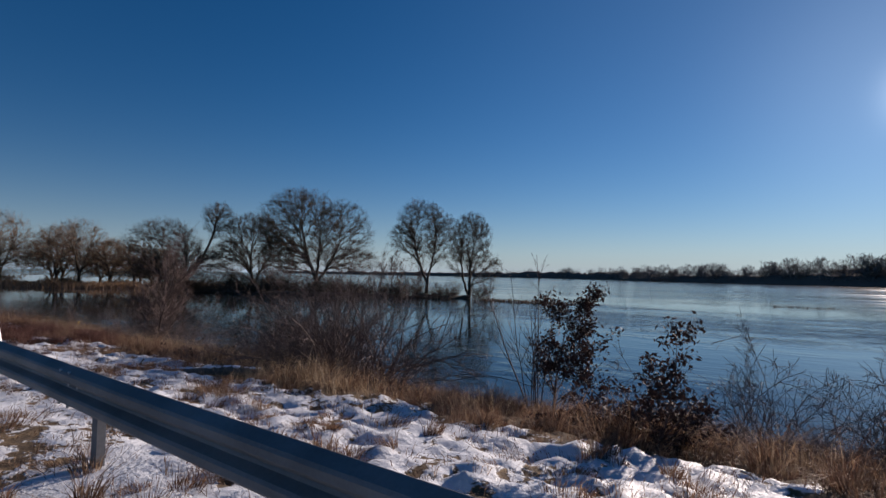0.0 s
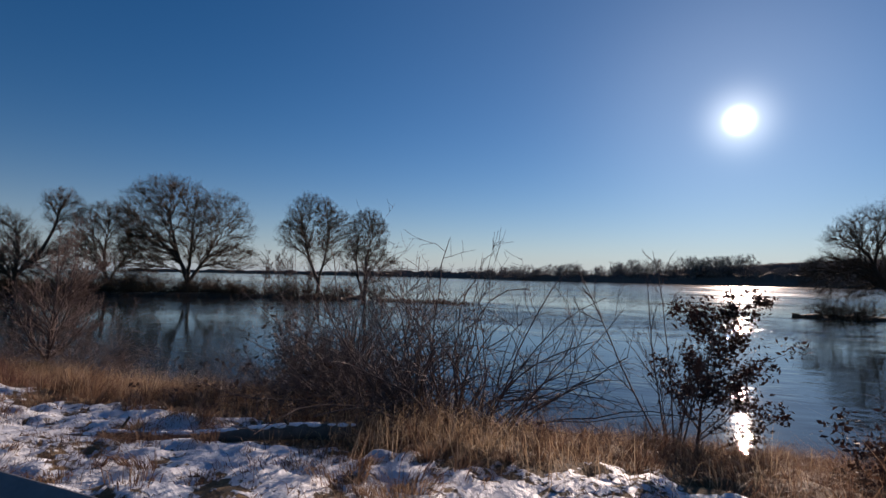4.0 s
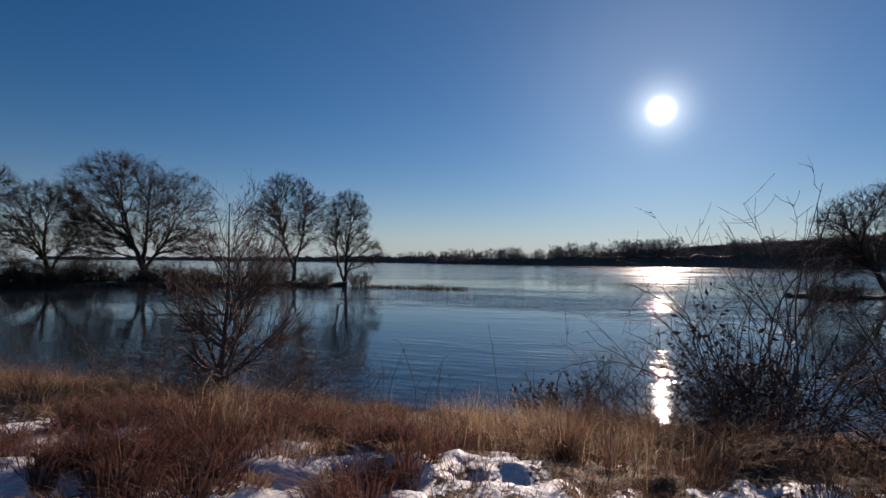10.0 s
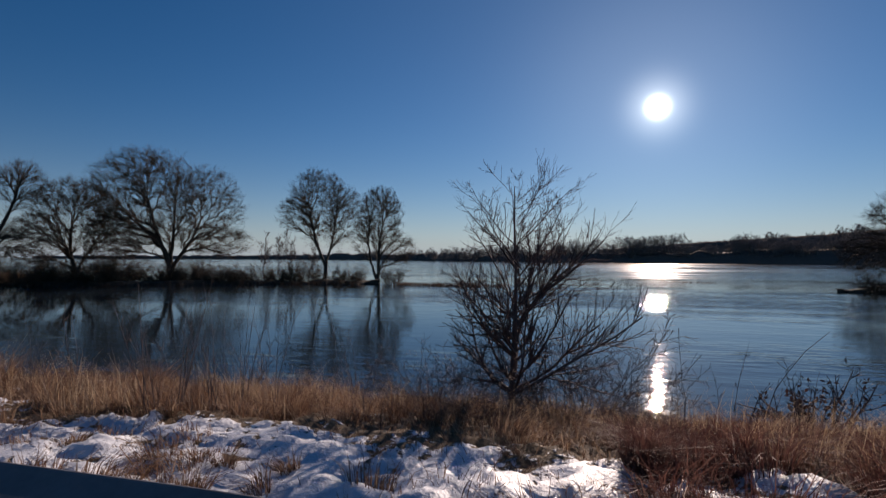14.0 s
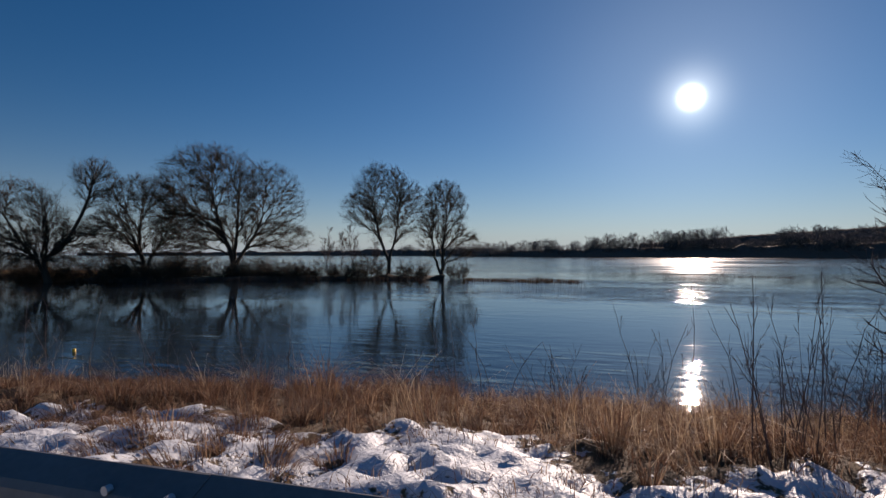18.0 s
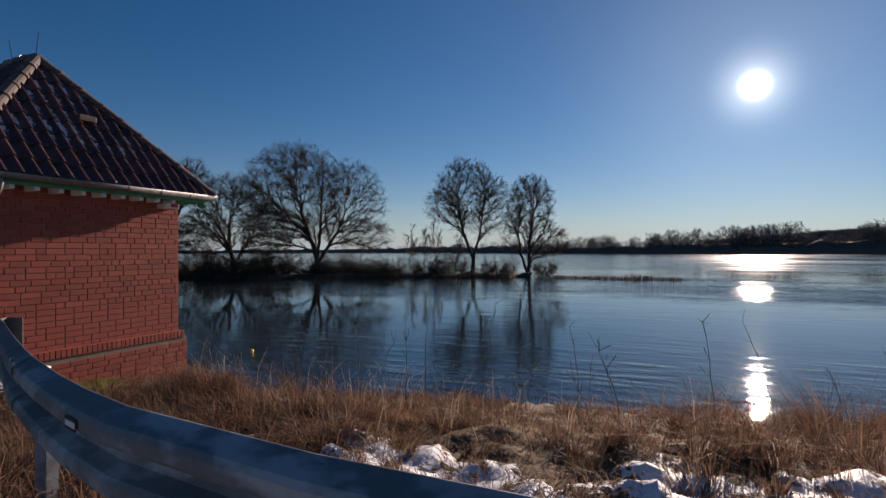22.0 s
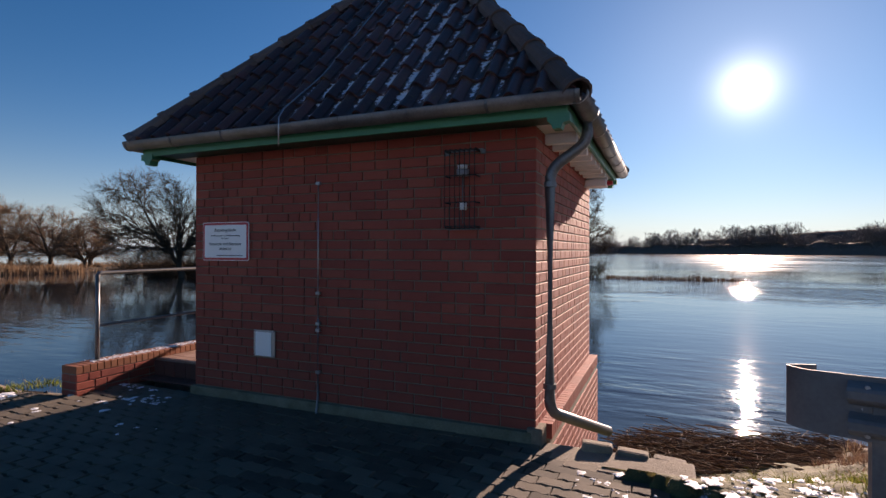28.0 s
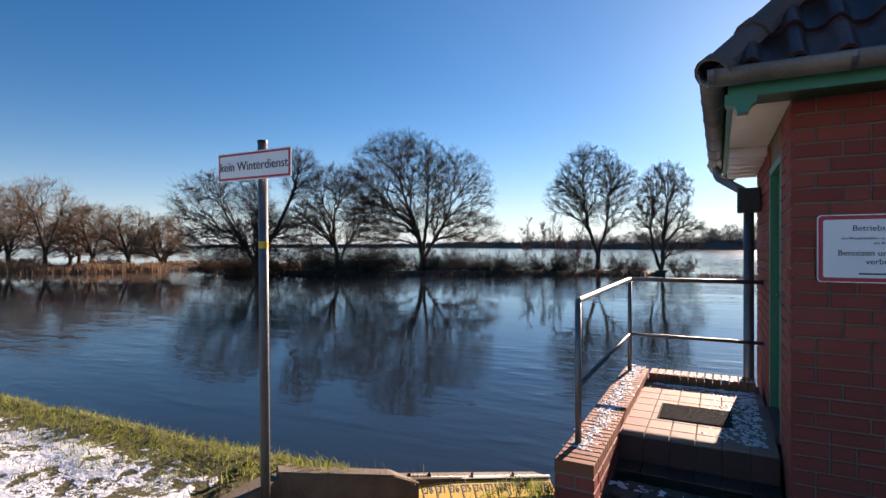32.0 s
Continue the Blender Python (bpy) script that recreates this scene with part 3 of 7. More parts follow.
def build_ground():
    xs = np.concatenate([[-4500, -1500, -500, -200, -110, -80], np.arange(-66, -47, 0.4), np.arange(-47, 5.0, 0.085),
                         np.arange(5, 16, 0.4), [22, 40, 80, 200, 600, 1600, 4500]])
    ys = np.concatenate([[-4500, -1500, -400, -120, -40, -15, -8, -5, -3, -2, -1.2, -0.6, 0, 0.4], np.arange(0.7, 6.6, 0.075),
                         np.arange(6.6, 15.0, 0.17), [16, 18, 24, 40, 90, 300, 1000, 4500]])
    X, Y = np.meshgrid(xs, ys)
    Z = ground_height(X, Y)
    # the paved yard and the pit beside the pump house are cut lower, under their own pieces
    yard = (X > -42.75) & (X < -31.0) & (Y < 4.0) & (Y < 1.30 - (X + 31.0) * 0.54)
    Z = np.where(yard, np.minimum(Z, 0.20), Z)
    pit = (X > -42.62) & (X < -41.30) & (Y > 1.7) & (Y < 3.2)
    Z = np.where(pit, -0.7, Z)
    stair = (X > -42.22 + (Y - 3.2) * 0.30) & (X < -41.15 + (Y - 3.2) * 0.30) & (Y >= 3.2) & (Y < 5.6)
    Z = np.where(stair, np.minimum(Z, -0.42 - (Y - 3.2) * 0.52), Z)
    house = (X > BX0 - 1.5) & (X < BX1 + 0.1) & (Y > 4.0) & (Y < 7.3)
    Z = np.where(house, np.minimum(Z, -0.4), Z)
    verts = np.stack([X.ravel(), Y.ravel(), Z.ravel()], 1)
    nx, ny = len(xs), len(ys)
    i = np.arange(nx - 1)[None, :] + np.arange(ny - 1)[:, None] * nx
    i = i.ravel()
    me = mesh_arrays("ground", verts, np.stack([i, i + 1, i + 1 + nx, i + nx], 1), M_GROUND, True)
    a = me.attributes.new("snow", 'FLOAT', 'POINT')
    a.data.foreach_set("value", snow_cover(X, Y).ravel().astype(np.float32))
    return tagged(new("ground", me), "snow-patched verge of matted dead grass falling to the flooded river", "ground", kind="structure")


build_ground()

# the flood water
bmw = bmesh.new()
wv = [bmw.verts.new(p) for p in ((-4400, 2.0, WATER), (4400, 2.0, WATER), (4400, 4800, WATER), (-4400, 4800, WATER))]
bmw.faces.new(wv)
tagged(part("water", bmw, M_WATER), "wide flooded river with small ripples and sun glitter", "water", kind="structure")


# ---- trees on the flooded strip across the side channel ----
def strip(name, label, line, width, height, seed, mat, category="ground"):
    """A low uneven strip of land along a line, its feet under water."""
    rng = np.random.default_rng(seed)
    n = 90
    t = np.linspace(0, 1, n)
    lx = np.interp(t, np.linspace(0, 1, len(line)), [p[0] for p in line])
    ly = np.interp(t, np.linspace(0, 1, len(line)), [p[1] for p in line])
    w = width * (0.6 + 0.5 * value_noise(t * 14, t * 0, seed)) * np.minimum(1, np.minimum(t, 1 - t) * 12 + 0.1)
    prof = np.array([-1.5, -1, -0.6, -0.2, 0.2, 0.6, 1, 1.5])
    hh = np.array([-1.2, -0.05, 0.5, 0.9, 1.0, 0.6, -0.05, -1.2])
    V = np.zeros((n, 8, 3))
    V[:, :, 0] = lx[:, None] + rng.normal(0, 0.2, (n, 8))
    V[:, :, 1] = ly[:, None] + prof[None] * w[:, None]
    V[:, :, 2] = WATER + hh[None] * height * (0.5 + value_noise(t * 30, t * 0, seed + 1))[:, None]
    i = (np.arange(n - 1)[:, None] * 8 + np.arange(7)[None]).ravel()
    me = mesh_arrays(name, V.reshape(-1, 3), np.stack([i, i + 8, i + 9, i + 1], 1), mat, True)
    return tagged(new(name, me), label, category, kind="structure")


M_MUD = mat_plain("wet_bank_soil", (0.020, 0.015, 0.011), (0.075, 0.055, 0.035), 0.8, 0.85, bump=0.6, dist=0.1)
strip("island", "low dark flooded strip of land carrying bare trees", [(-100, 50), (-84, 52), (-70, 60), (-58, 66), (-51, 68.6), (-45.5, 69.6)], 3.0, 0.45, 5, M_MUD)

def crown_tree(name, label, at, stems, lobes, seed, right=(0.75, 0.66), counts=(24, 240, 1700), twigs=4, r=0.34, rmin=0.013, group="", size=1.0, lift=0.15, category="tree", barks=None):
    """A leafless tree: stems fork low and every branch seeks its own place in the crown, so that the lobes fill evenly.
    Stems are (across, height) polylines, lobes are (across, height, radius, half height, weight)."""
    rng = np.random.default_rng(seed)
    u = np.array([right[0], right[1], 0.0])
    d = np.array([-right[1], right[0], 0.0])
    w = np.array([l[4] for l in lobes], float)
    cen = np.array([u * l[0] + np.array([0, 0, l[1]]) for l in lobes])
    rad = np.array([(l[2], l[2], l[3]) for l in lobes])

    def aims(n, lo, hi):
        i = rng.choice(len(lobes), n, p=w / w.sum())
        v = unit(rng.normal(0, 1, (n, 3)) + np.array([0, 0, 0.25]))
        q = v * (rng.uniform(lo ** 3, hi ** 3, n) ** (1 / 3))[:, None]
        p = cen[i] + q * rad[i]
        return p[p[:, 2] > 1.2]

    # the stems, drawn as smooth lines
    NP, ND, NR, NI = [], [], [], []
    trunk = []
    for s, line in enumerate(stems):
        a = np.array([u * p[0] + np.array([0, 0, p[1]]) for p in line])
        a[1:] += d[None] * rng.normal(0, 0.25, (len(a) - 1, 1)) * np.linspace(0.3, 2.5, len(a) - 1)[:, None]
        t = np.linspace(0, len(a) - 1, 14)
        i = np.minimum(t.astype(int), len(a) - 2)
        f = (t - i)[:, None]
        P = a[i] * (1 - f) + a[i + 1] * f
        P[1:-1] = (P[:-2] + P[1:-1] * 2 + P[2:]) / 4
        P[1:] += rng.normal(0, 0.05, P[1:].shape)
        R = r * (1 if s == 0 else 0.75) * np.linspace(1, 0.22, 14) ** 0.8
        R[0] *= 1.3
        trunk.append((P[None], R[None]))
        k = P[:, 2] > 1.5
        NP.append(P[k]); ND.append(unit(np.gradient(P, axis=0))[k]); NR.append(R[k]); NI.append(np.full(k.sum(), -1))
    sets, owner = [], []
    for lev, n in enumerate(counts):
        e = aims(n, (0.72, 0.45, 0.35)[lev], (0.97, 1.0, 1.04)[lev])
        P, D, R, I = (np.concatenate(a) for a in (NP, ND, NR, NI))
        best = np.zeros(len(e), int)
        for j in range(0, len(e), 400):
            g = e[j:j + 400, None] - P[None]
            far = np.linalg.norm(g, axis=2)
            turn = (g * D[None]).sum(2) / np.maximum(far, 1e-6)
            short = np.maximum(0, (2.6, 1.5, 0.6)[lev] - far)
            best[j:j + 400] = np.argmin(far * (1 + 2.2 * (1 - turn)) + 4 * short + (0.25 * np.maximum(0, P[None, :, 2] - e[j:j + 400, None, 2])), axis=1)
        s, g = P[best], e - P[best]
        far = np.linalg.norm(g, axis=1)[:, None]
        c = s + unit(D[best] * 0.7 + 0.8 * unit(g) + np.array([0, 0, lift])) * far * 0.5
        m = (9, 6, 4)[lev]
        t = np.linspace(0, 1, m)[None, :, None]
        L = s[:, None] * (1 - t) ** 2 + 2 * c[:, None] * t * (1 - t) + e[:, None] * t * t
        L[:, 1:] += rng.normal(0, 0.022, L[:, 1:].shape) * far[:, :, None]
        r0 = np.maximum(np.minimum(R[best] * 0.72, r * (0.38, 0.145, 0.05)[lev]), rmin)
        Q = np.maximum(r0[:, None] * np.linspace(1, 0.25, m)[None], rmin * 0.7)
        own = np.arange(len(e)) if lev == 0 else I[best]
        sets.append((L, Q))
        owner.append(own)
        T = unit(np.gradient(L, axis=1))
        if lev == 1:
            NP, ND, NR, NI = NP[len(stems):], ND[len(stems):], NR[len(stems):], NI[len(stems):]
        NP.append(L[:, 1:].reshape(-1, 3)); ND.append(T[:, 1:].reshape(-1, 3)); NR.append(Q[:, 1:].ravel()); NI.append(np.repeat(own, m - 1))
    st = offshoots(rng, sets[2][0], sets[2][1], twigs, 0.15, 1.0, (20, 55), 0.55, 0.8, 0.2, rmin * 0.8)
    fine = shoots(rng, st[0], st[1], np.clip(st[2], 0.4, 1.3), st[3], 2, 0.16, 0.30, 0.6)
    bark, twig = barks or (M_BARK, M_TWIG)
    trunk = [(P * size, R * size) for P, R in trunk]
    sets = [(P * size, R * size) for P, R in sets]
    fine = (fine[0] * size, fine[1] * size)
    tree = thing(name, label, category, at, group=group)
    for one in trunk:
        under(new("trunk", mesh_arrays("trunk", *stem_mesh([one], 8), bark, True)), tree)
    limbs = [under(new("limb", mesh_arrays("limb", *stem_mesh([(sets[0][0][i:i + 1], sets[0][1][i:i + 1])], 6), bark, True)), tree) for i in range(len(owner[0]))]
    for i, o in enumerate(owner[1]):
        under(new("branch", mesh_arrays("branch", *stem_mesh([(sets[1][0][i:i + 1], sets[1][1][i:i + 1])], 5), bark, True)), tree if o < 0 else limbs[o])
    under(tagged(new("twigwork", mesh_arrays("twigwork", *stem_mesh([sets[2], fine], 3), twig)), "dense fine bare twigs", kind="stuff"), tree)
    return tree


crown_tree("willow", "bare leaning willow with a tall forked limb on the flooded strip", (-90.0, 46.7, WATER), [[(0, -0.3), (-0.8, 2.6), (1.6, 5.0), (3.4, 8.6), (4.4, 12.5)], [(0, -0.3), (-1.0, 2.4), (-3.0, 5.4), (-4.2, 8.0)]],
           [(-4.0, 7.6, 6.6, 5.4, 5), (4.8, 13.0, 3.0, 3.4, 1.6), (1.5, 5.0, 6.5, 3.2, 2), (-3.5, 4.0, 6.0, 2.8, 2)], 11, right=(0.60, 0.80), counts=(24, 250, 4200), r=0.40, rmin=0.013)
crown_tree("tree", "bare rounded tree on the flooded strip", (-86.5, 57.6, WATER), [[(0, -0.3), (-0.3, 2.0), (-0.8, 5.0), (-0.6, 8.5)], [(0, -0.3), (0.2, 2.2), (2.0, 5.5)]],
           [(-0.4, 9.6, 5.8, 5.4, 5), (-4.6, 6.0, 4.2, 3.8, 2), (4.4, 5.6, 4.0, 3.4, 1.6)], 12, right=(0.68, 0.73), counts=(24, 230, 3800), r=0.40, rmin=0.013, lift=0.25)
crown_tree("tree", "large bare spreading tree with a twin crown on the flooded strip", (-77.3, 64.7, WATER), [[(0, -0.3), (0.1, 2.6), (-1.3, 6.0), (-2.6, 11.0)], [(0, -0.3), (0.4, 2.4), (2.4, 5.2), (4.4, 9.5)], [(0, -0.3), (0.1, 2.6), (0.5, 6.5), (0.8, 12.0)]],
           [(-3.0, 12.2, 8.2, 7.6, 8), (4.8, 10.8, 6.0, 7.0, 4), (7.2, 6.0, 4.8, 3.0, 1.4), (-7.0, 7.0, 4.8, 4.0, 1.6)], 13, counts=(34, 290, 6400), r=0.50, lift=0.25, rmin=0.013)
crown_tree("tree", "bare tree with ascending limbs on the flooded strip", (-53.6, 68.6, WATER), [[(0, -0.3), (0.1, 2.6), (-1.2, 5.6), (-2.0, 9.5)], [(0, -0.3), (0.2, 2.8), (1.0, 5.8), (1.6, 10.0)]],
           [(-1.0, 11.6, 4.6, 4.9, 5), (-4.0, 9.8, 3.0, 2.6, 1.6), (2.7, 10.2, 3.2, 4.2, 2.2), (0.2, 7.0, 3.6, 2.8, 0.7)], 14, right=(0.90, 0.43), counts=(24, 220, 2900), r=0.34, lift=0.3, rmin=0.013)
crown_tree("tree", "slender bare twin-stemmed tree on the flooded strip", (-46.1, 70.4, WATER), [[(0, -0.3), (0.0, 2.6), (0.3, 6.0), (0.7, 9.5)], [(0, -0.3), (-0.9, 2.6), (-1.4, 5.4), (-1.2, 8.5)]],
           [(0.3, 9.6, 3.4, 4.5, 5), (-1.6, 6.6, 2.5, 3.4, 1.6), (2.8, 4.8, 2.7, 2.8, 1.4)], 15, right=(0.94, 0.34), counts=(20, 170, 2300), r=0.30, lift=0.3, rmin=0.013)


def leaf_cards(rng, spots, count, size):
    """Small bent leaves of two faces each round the given spots."""
    c = spots[rng.integers(0, len(spots), count)] + rng.normal(0, size * 1.4, (count, 3))
    d = rng.normal(0, 1, (count, 3))
    d /= np.linalg.norm(d, axis=1, keepdims=True)
    w = np.cross(d, rng.normal(0, 1, (count, 3)))
    w /= np.linalg.norm(w, axis=1, keepdims=True)
    n = np.cross(d, w)
    s = size * rng.uniform(0.6, 1.3, (count, 1))
    v = np.stack([c - d * s, c + w * s * 0.45 + n * s * 0.15, c + d * s, c - w * s * 0.45 + n * s * 0.15], 1).reshape(-1, 3)
    k = np.arange(count)[:, None] * 4
    return v, np.concatenate([k + np.array([[0, 1, 2]]), k + np.array([[0, 2, 3]])])


def blades(rng, base, height, width, lean=0.35, curl=0.5, heading=None, bow=None):
    """Grass blades as bent tapering strips: vertices and quads."""
    n = len(base)
    a = rng.uniform(0, 2 * np.pi, n)
    side = np.stack([np.cos(a), np.sin(a), np.zeros(n)], 1)
    b = value_noise(base[:, 0] * 1.3, base[:, 1] * 1.3, 61) * 11 + value_noise(base[:, 0] * 4, base[:, 1] * 4, 62) * 4 + rng.normal(0, 0.9, n)
    if heading is not None:
        b = heading
    mag = lean * np.abs(rng.normal(0.6, 0.5, n)) if bow is None else bow
    out = np.stack([np.cos(b), np.sin(b), np.zeros(n)], 1) * mag[:, None]
    h = np.asarray(height)[:, None]
    w = np.asarray(width)[:, None]
    up = np.array([0, 0, 1.0])
    p0 = base
    p1 = base + (up * 0.55 + out * 0.35) * h
    p2 = base + (up * (1.0 - curl * np.abs(rng.normal(0, 0.35, (n, 1)))) + out * 1.3) * h
    v = np.stack([p0 - side * w, p0 + side * w, p1 - side * w * 0.8, p1 + side * w * 0.8, p2 - side * w * 0.2, p2 + side * w * 0.2], 1).reshape(-1, 3)
    k = np.arange(n)[:, None] * 6
    return v, np.concatenate([k + np.array([[0, 1, 3, 2]]), k + np.array([[2, 3, 5, 4]])])


# ---- bushes, reeds and drift on the flooded strip ----
def far_bush(at, w, h, stems, seed, label, name="bush"):
    return cane_bush(name, label, at, stems + 15, h * 1.05, 1.0, seed, arch=0.4, splay=(5, 62), per=(9, 6), r=0.028, rmin=0.0135, joined=True, base=w * 0.75, mat=M_TWIG, category="bush", group="bushes on the flooded strip", low=0.1)


for x, y, w, h, c, sd in ((-95, 50, 3.0, 3.2, 60, 31), (-80.5, 55.5, 3.4, 4.0, 75, 32), (-71.5, 62, 3.2, 3.2, 70, 33), (-66, 62.5, 2.6, 2.6, 60, 34), (-59.5, 66, 2.4, 2.6, 50, 36),
                          (-56.5, 67.5, 2.2, 3.4, 50, 37), (-43.8, 70.4, 1.4, 2.2, 26, 38), (-92, 48, 2.6, 2.6, 50, 39), (-83, 51, 2.4, 3.0, 50, 40), (-74.5, 60, 2.4, 2.4, 50, 41), (-63, 65, 2.6, 2.6, 50, 42), (-68.5, 63, 2.4, 3.0, 50, 43), (-88.5, 52, 3.2, 4.2, 70, 44), (-85, 55, 3.0, 3.6, 70, 45), (-82, 60, 3.4, 3.8, 70, 46),
                          (-78.5, 58, 3.0, 3.0, 60, 47), (-97, 47, 3.2, 3.6, 60, 48), (-74, 64, 3.2, 3.0, 60, 49), (-50, 69.2, 2.2, 2.6, 50, 50)):
    far_bush((x, y, WATER + 0.1), w, h, c, sd, "low dense bare bush at the water's edge")
for k, (x, y, h) in enumerate(((-62.5, 67, 7.4), (-60.6, 68, 6.6), (-58.6, 68, 8.0), (-56.8, 69.5, 6.4))):
    stem_tree("sapling", "thin upright bare sapling among bushes on the flooded strip", (x, y, WATER), h, 0.8, 60 + k, per=(26, 7, 4), r=0.07, rmin=0.018, group="saplings on the flooded strip")


def reed_band(name, label, line, count, h0, h1, spread, seed, mat=None, width=0.02, base=WATER):
    rng = np.random.default_rng(seed)
    t = rng.random(count)
    k = np.linspace(0, 1, len(line))
    x = np.interp(t, k, [p[0] for p in line]) + rng.normal(0, spread * 0.4, count)
    y = np.interp(t, k, [p[1] for p in line]) + rng.normal(0, spread, count)
    clump = value_noise(x * 0.5, y * 0.5, seed)
    h = rng.uniform(h0, h1, count) * (0.55 + 0.7 * clump)
    v, f = blades(rng, np.stack([x, y, np.full(count, base - 0.05)], 1), h, np.full(count, width) * rng.uniform(0.6, 1.3, count), 0.25, 0.25)
    return tagged(new(name, mesh_arrays(name, v, f, mat or M_REED)), label, "reeds", kind="stuff")


reed_band("reeds", "thin line of dead reeds standing in the flood", [(-42, 67.5), (-37, 66.8), (-32, 66.4), (-27, 66.2)], 1500, 0.2, 0.85, 0.6, 71, width=0.022, mat=M_SEDGE)
reed_band("reeds", "small patch of dead stems in the open river", [(-6, 88), (2, 88)], 150, 0.1, 0.4, 0.6, 72, width=0.03, mat=M_SEDGE)
reed_band("reeds", "dead reeds and weeds along the flooded strip", [(-100, 47.5), (-84, 49), (-70, 57), (-58, 63.5), (-48, 67)], 3200, 0.2, 0.8, 1.0, 73, width=0.022, mat=M_SEDGE)

# ---- the reed bank and wood across the channel ----
strip("far_bank", "flat reed bank across the channel", [(-250, 10), (-180, 22), (-150, 36), (-128, 44), (-118, 50), (-112, 56)], 9.0, 0.6, 6, M_MUD)
reed_band("reeds", "broad belt of dry straw-coloured reeds on the far bank", [(-240, 3), (-180, 16), (-150, 30), (-128, 39), (-114, 48)], 22000, 0.5, 1.5, 2.6, 74, width=0.05)
reed_band("reeds", "dry reeds on the low bank behind the willow", [(-130, 60), (-112, 62), (-100, 62)], 6000, 0.6, 1.5, 2.0, 75, width=0.05)
spots = ((-150, 45, 15, 7.0), (-143, 47.5, 16, 7.5), (-137, 52, 11.5, 5.6), (-131.5, 55, 11.0, 5.6), (-126.5, 58.5, 9.5, 4.8), (-151, 57, 12, 5.5), (-158, 36, 18, 8.5), (-162, 50, 16, 7.5),
         (-168, 28, 19, 8.5), (-178, 22, 20, 9), (-190, 15, 20, 9), (-205, 12, 21, 9), (-222, 5, 22, 10), (-180, 38, 20, 9), (-198, 28, 21, 9), (-140, 60, 8, 3.6))
for k, (x, y, h, w) in enumerate(spots + tuple((x + 4, y - 3.5, h * 0.75, w * 0.9) for x, y, h, w in spots[4:12])):
    crown_tree("tree", "bare brown old tree behind the reed bank", (x, y, WATER), [[(0, -0.3), (0.3, h * 0.15), (-0.4, h * 0.35), (-w * 0.2, h * 0.6)], [(0, -0.3), (0.3, h * 0.14), (w * 0.15, h * 0.34), (w * 0.3, h * 0.55)]],
               [(0, h * 0.62, w * 0.85, h * 0.38, 4), (w * 0.7, h * 0.42, w * 0.55, h * 0.28, 1.2), (-w * 0.7, h * 0.40, w * 0.55, h * 0.28, 1.2)],
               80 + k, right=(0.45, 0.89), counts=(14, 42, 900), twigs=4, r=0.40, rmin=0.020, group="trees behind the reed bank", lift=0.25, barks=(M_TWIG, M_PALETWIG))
for k, (x, y, w, h) in enumerate(((-160, 34, 6, 3.5), (-172, 26, 8, 5), (-186, 20, 8, 5), (-205, 9, 9, 6), (-225, 2, 10, 6), (-146, 45, 4, 2.2), (-134, 53, 4, 1.8))):
    cane_bush("thicket", "dense brown undergrowth below the trees of the far bank", (x, y, WATER), 110, h * 1.1, 1.0, 110 + k, arch=0.4, splay=(3, 55), per=(8, 5), r=0.04, rmin=0.03, joined=True, base=w * 0.8,
              mat=M_PALETWIG, category="bush", group="undergrowth of the far bank", low=0.1)

# ---- the tree island down river ----
strip("islet", "low muddy islet in the open river", [(9.5, 66.8), (16, 66), (24, 65), (40, 62)], 1.6, 0.35, 8, M_MUD)
crown_tree("tree", "broad bare willow with drooping limbs on the islet", (18.9, 66, WATER), [[(0, -0.3), (-0.6, 1.6), (-2.0, 4.0), (-3.0, 6.8)], [(0, -0.3), (0.6, 1.8), (2.6, 4.2), (4.6, 7.0)]],
           [(0.8, 7.8, 7.8, 4.5, 6), (-5.6, 4.0, 4.2, 2.6, 1.8), (7.0, 4.2, 5.0, 2.9, 1.5)], 130, right=(0.94, -0.34), counts=(30, 240, 4200), r=0.42, rmin=0.011, lift=0.2)
far_bush((14, 66.2, WATER), 2.4, 2.4, 55, 131, "low dense bare bush at the water's edge")
far_bush((22, 65.4, WATER), 3.0, 3.0, 65, 132, "low dense bare bush at the water's edge")

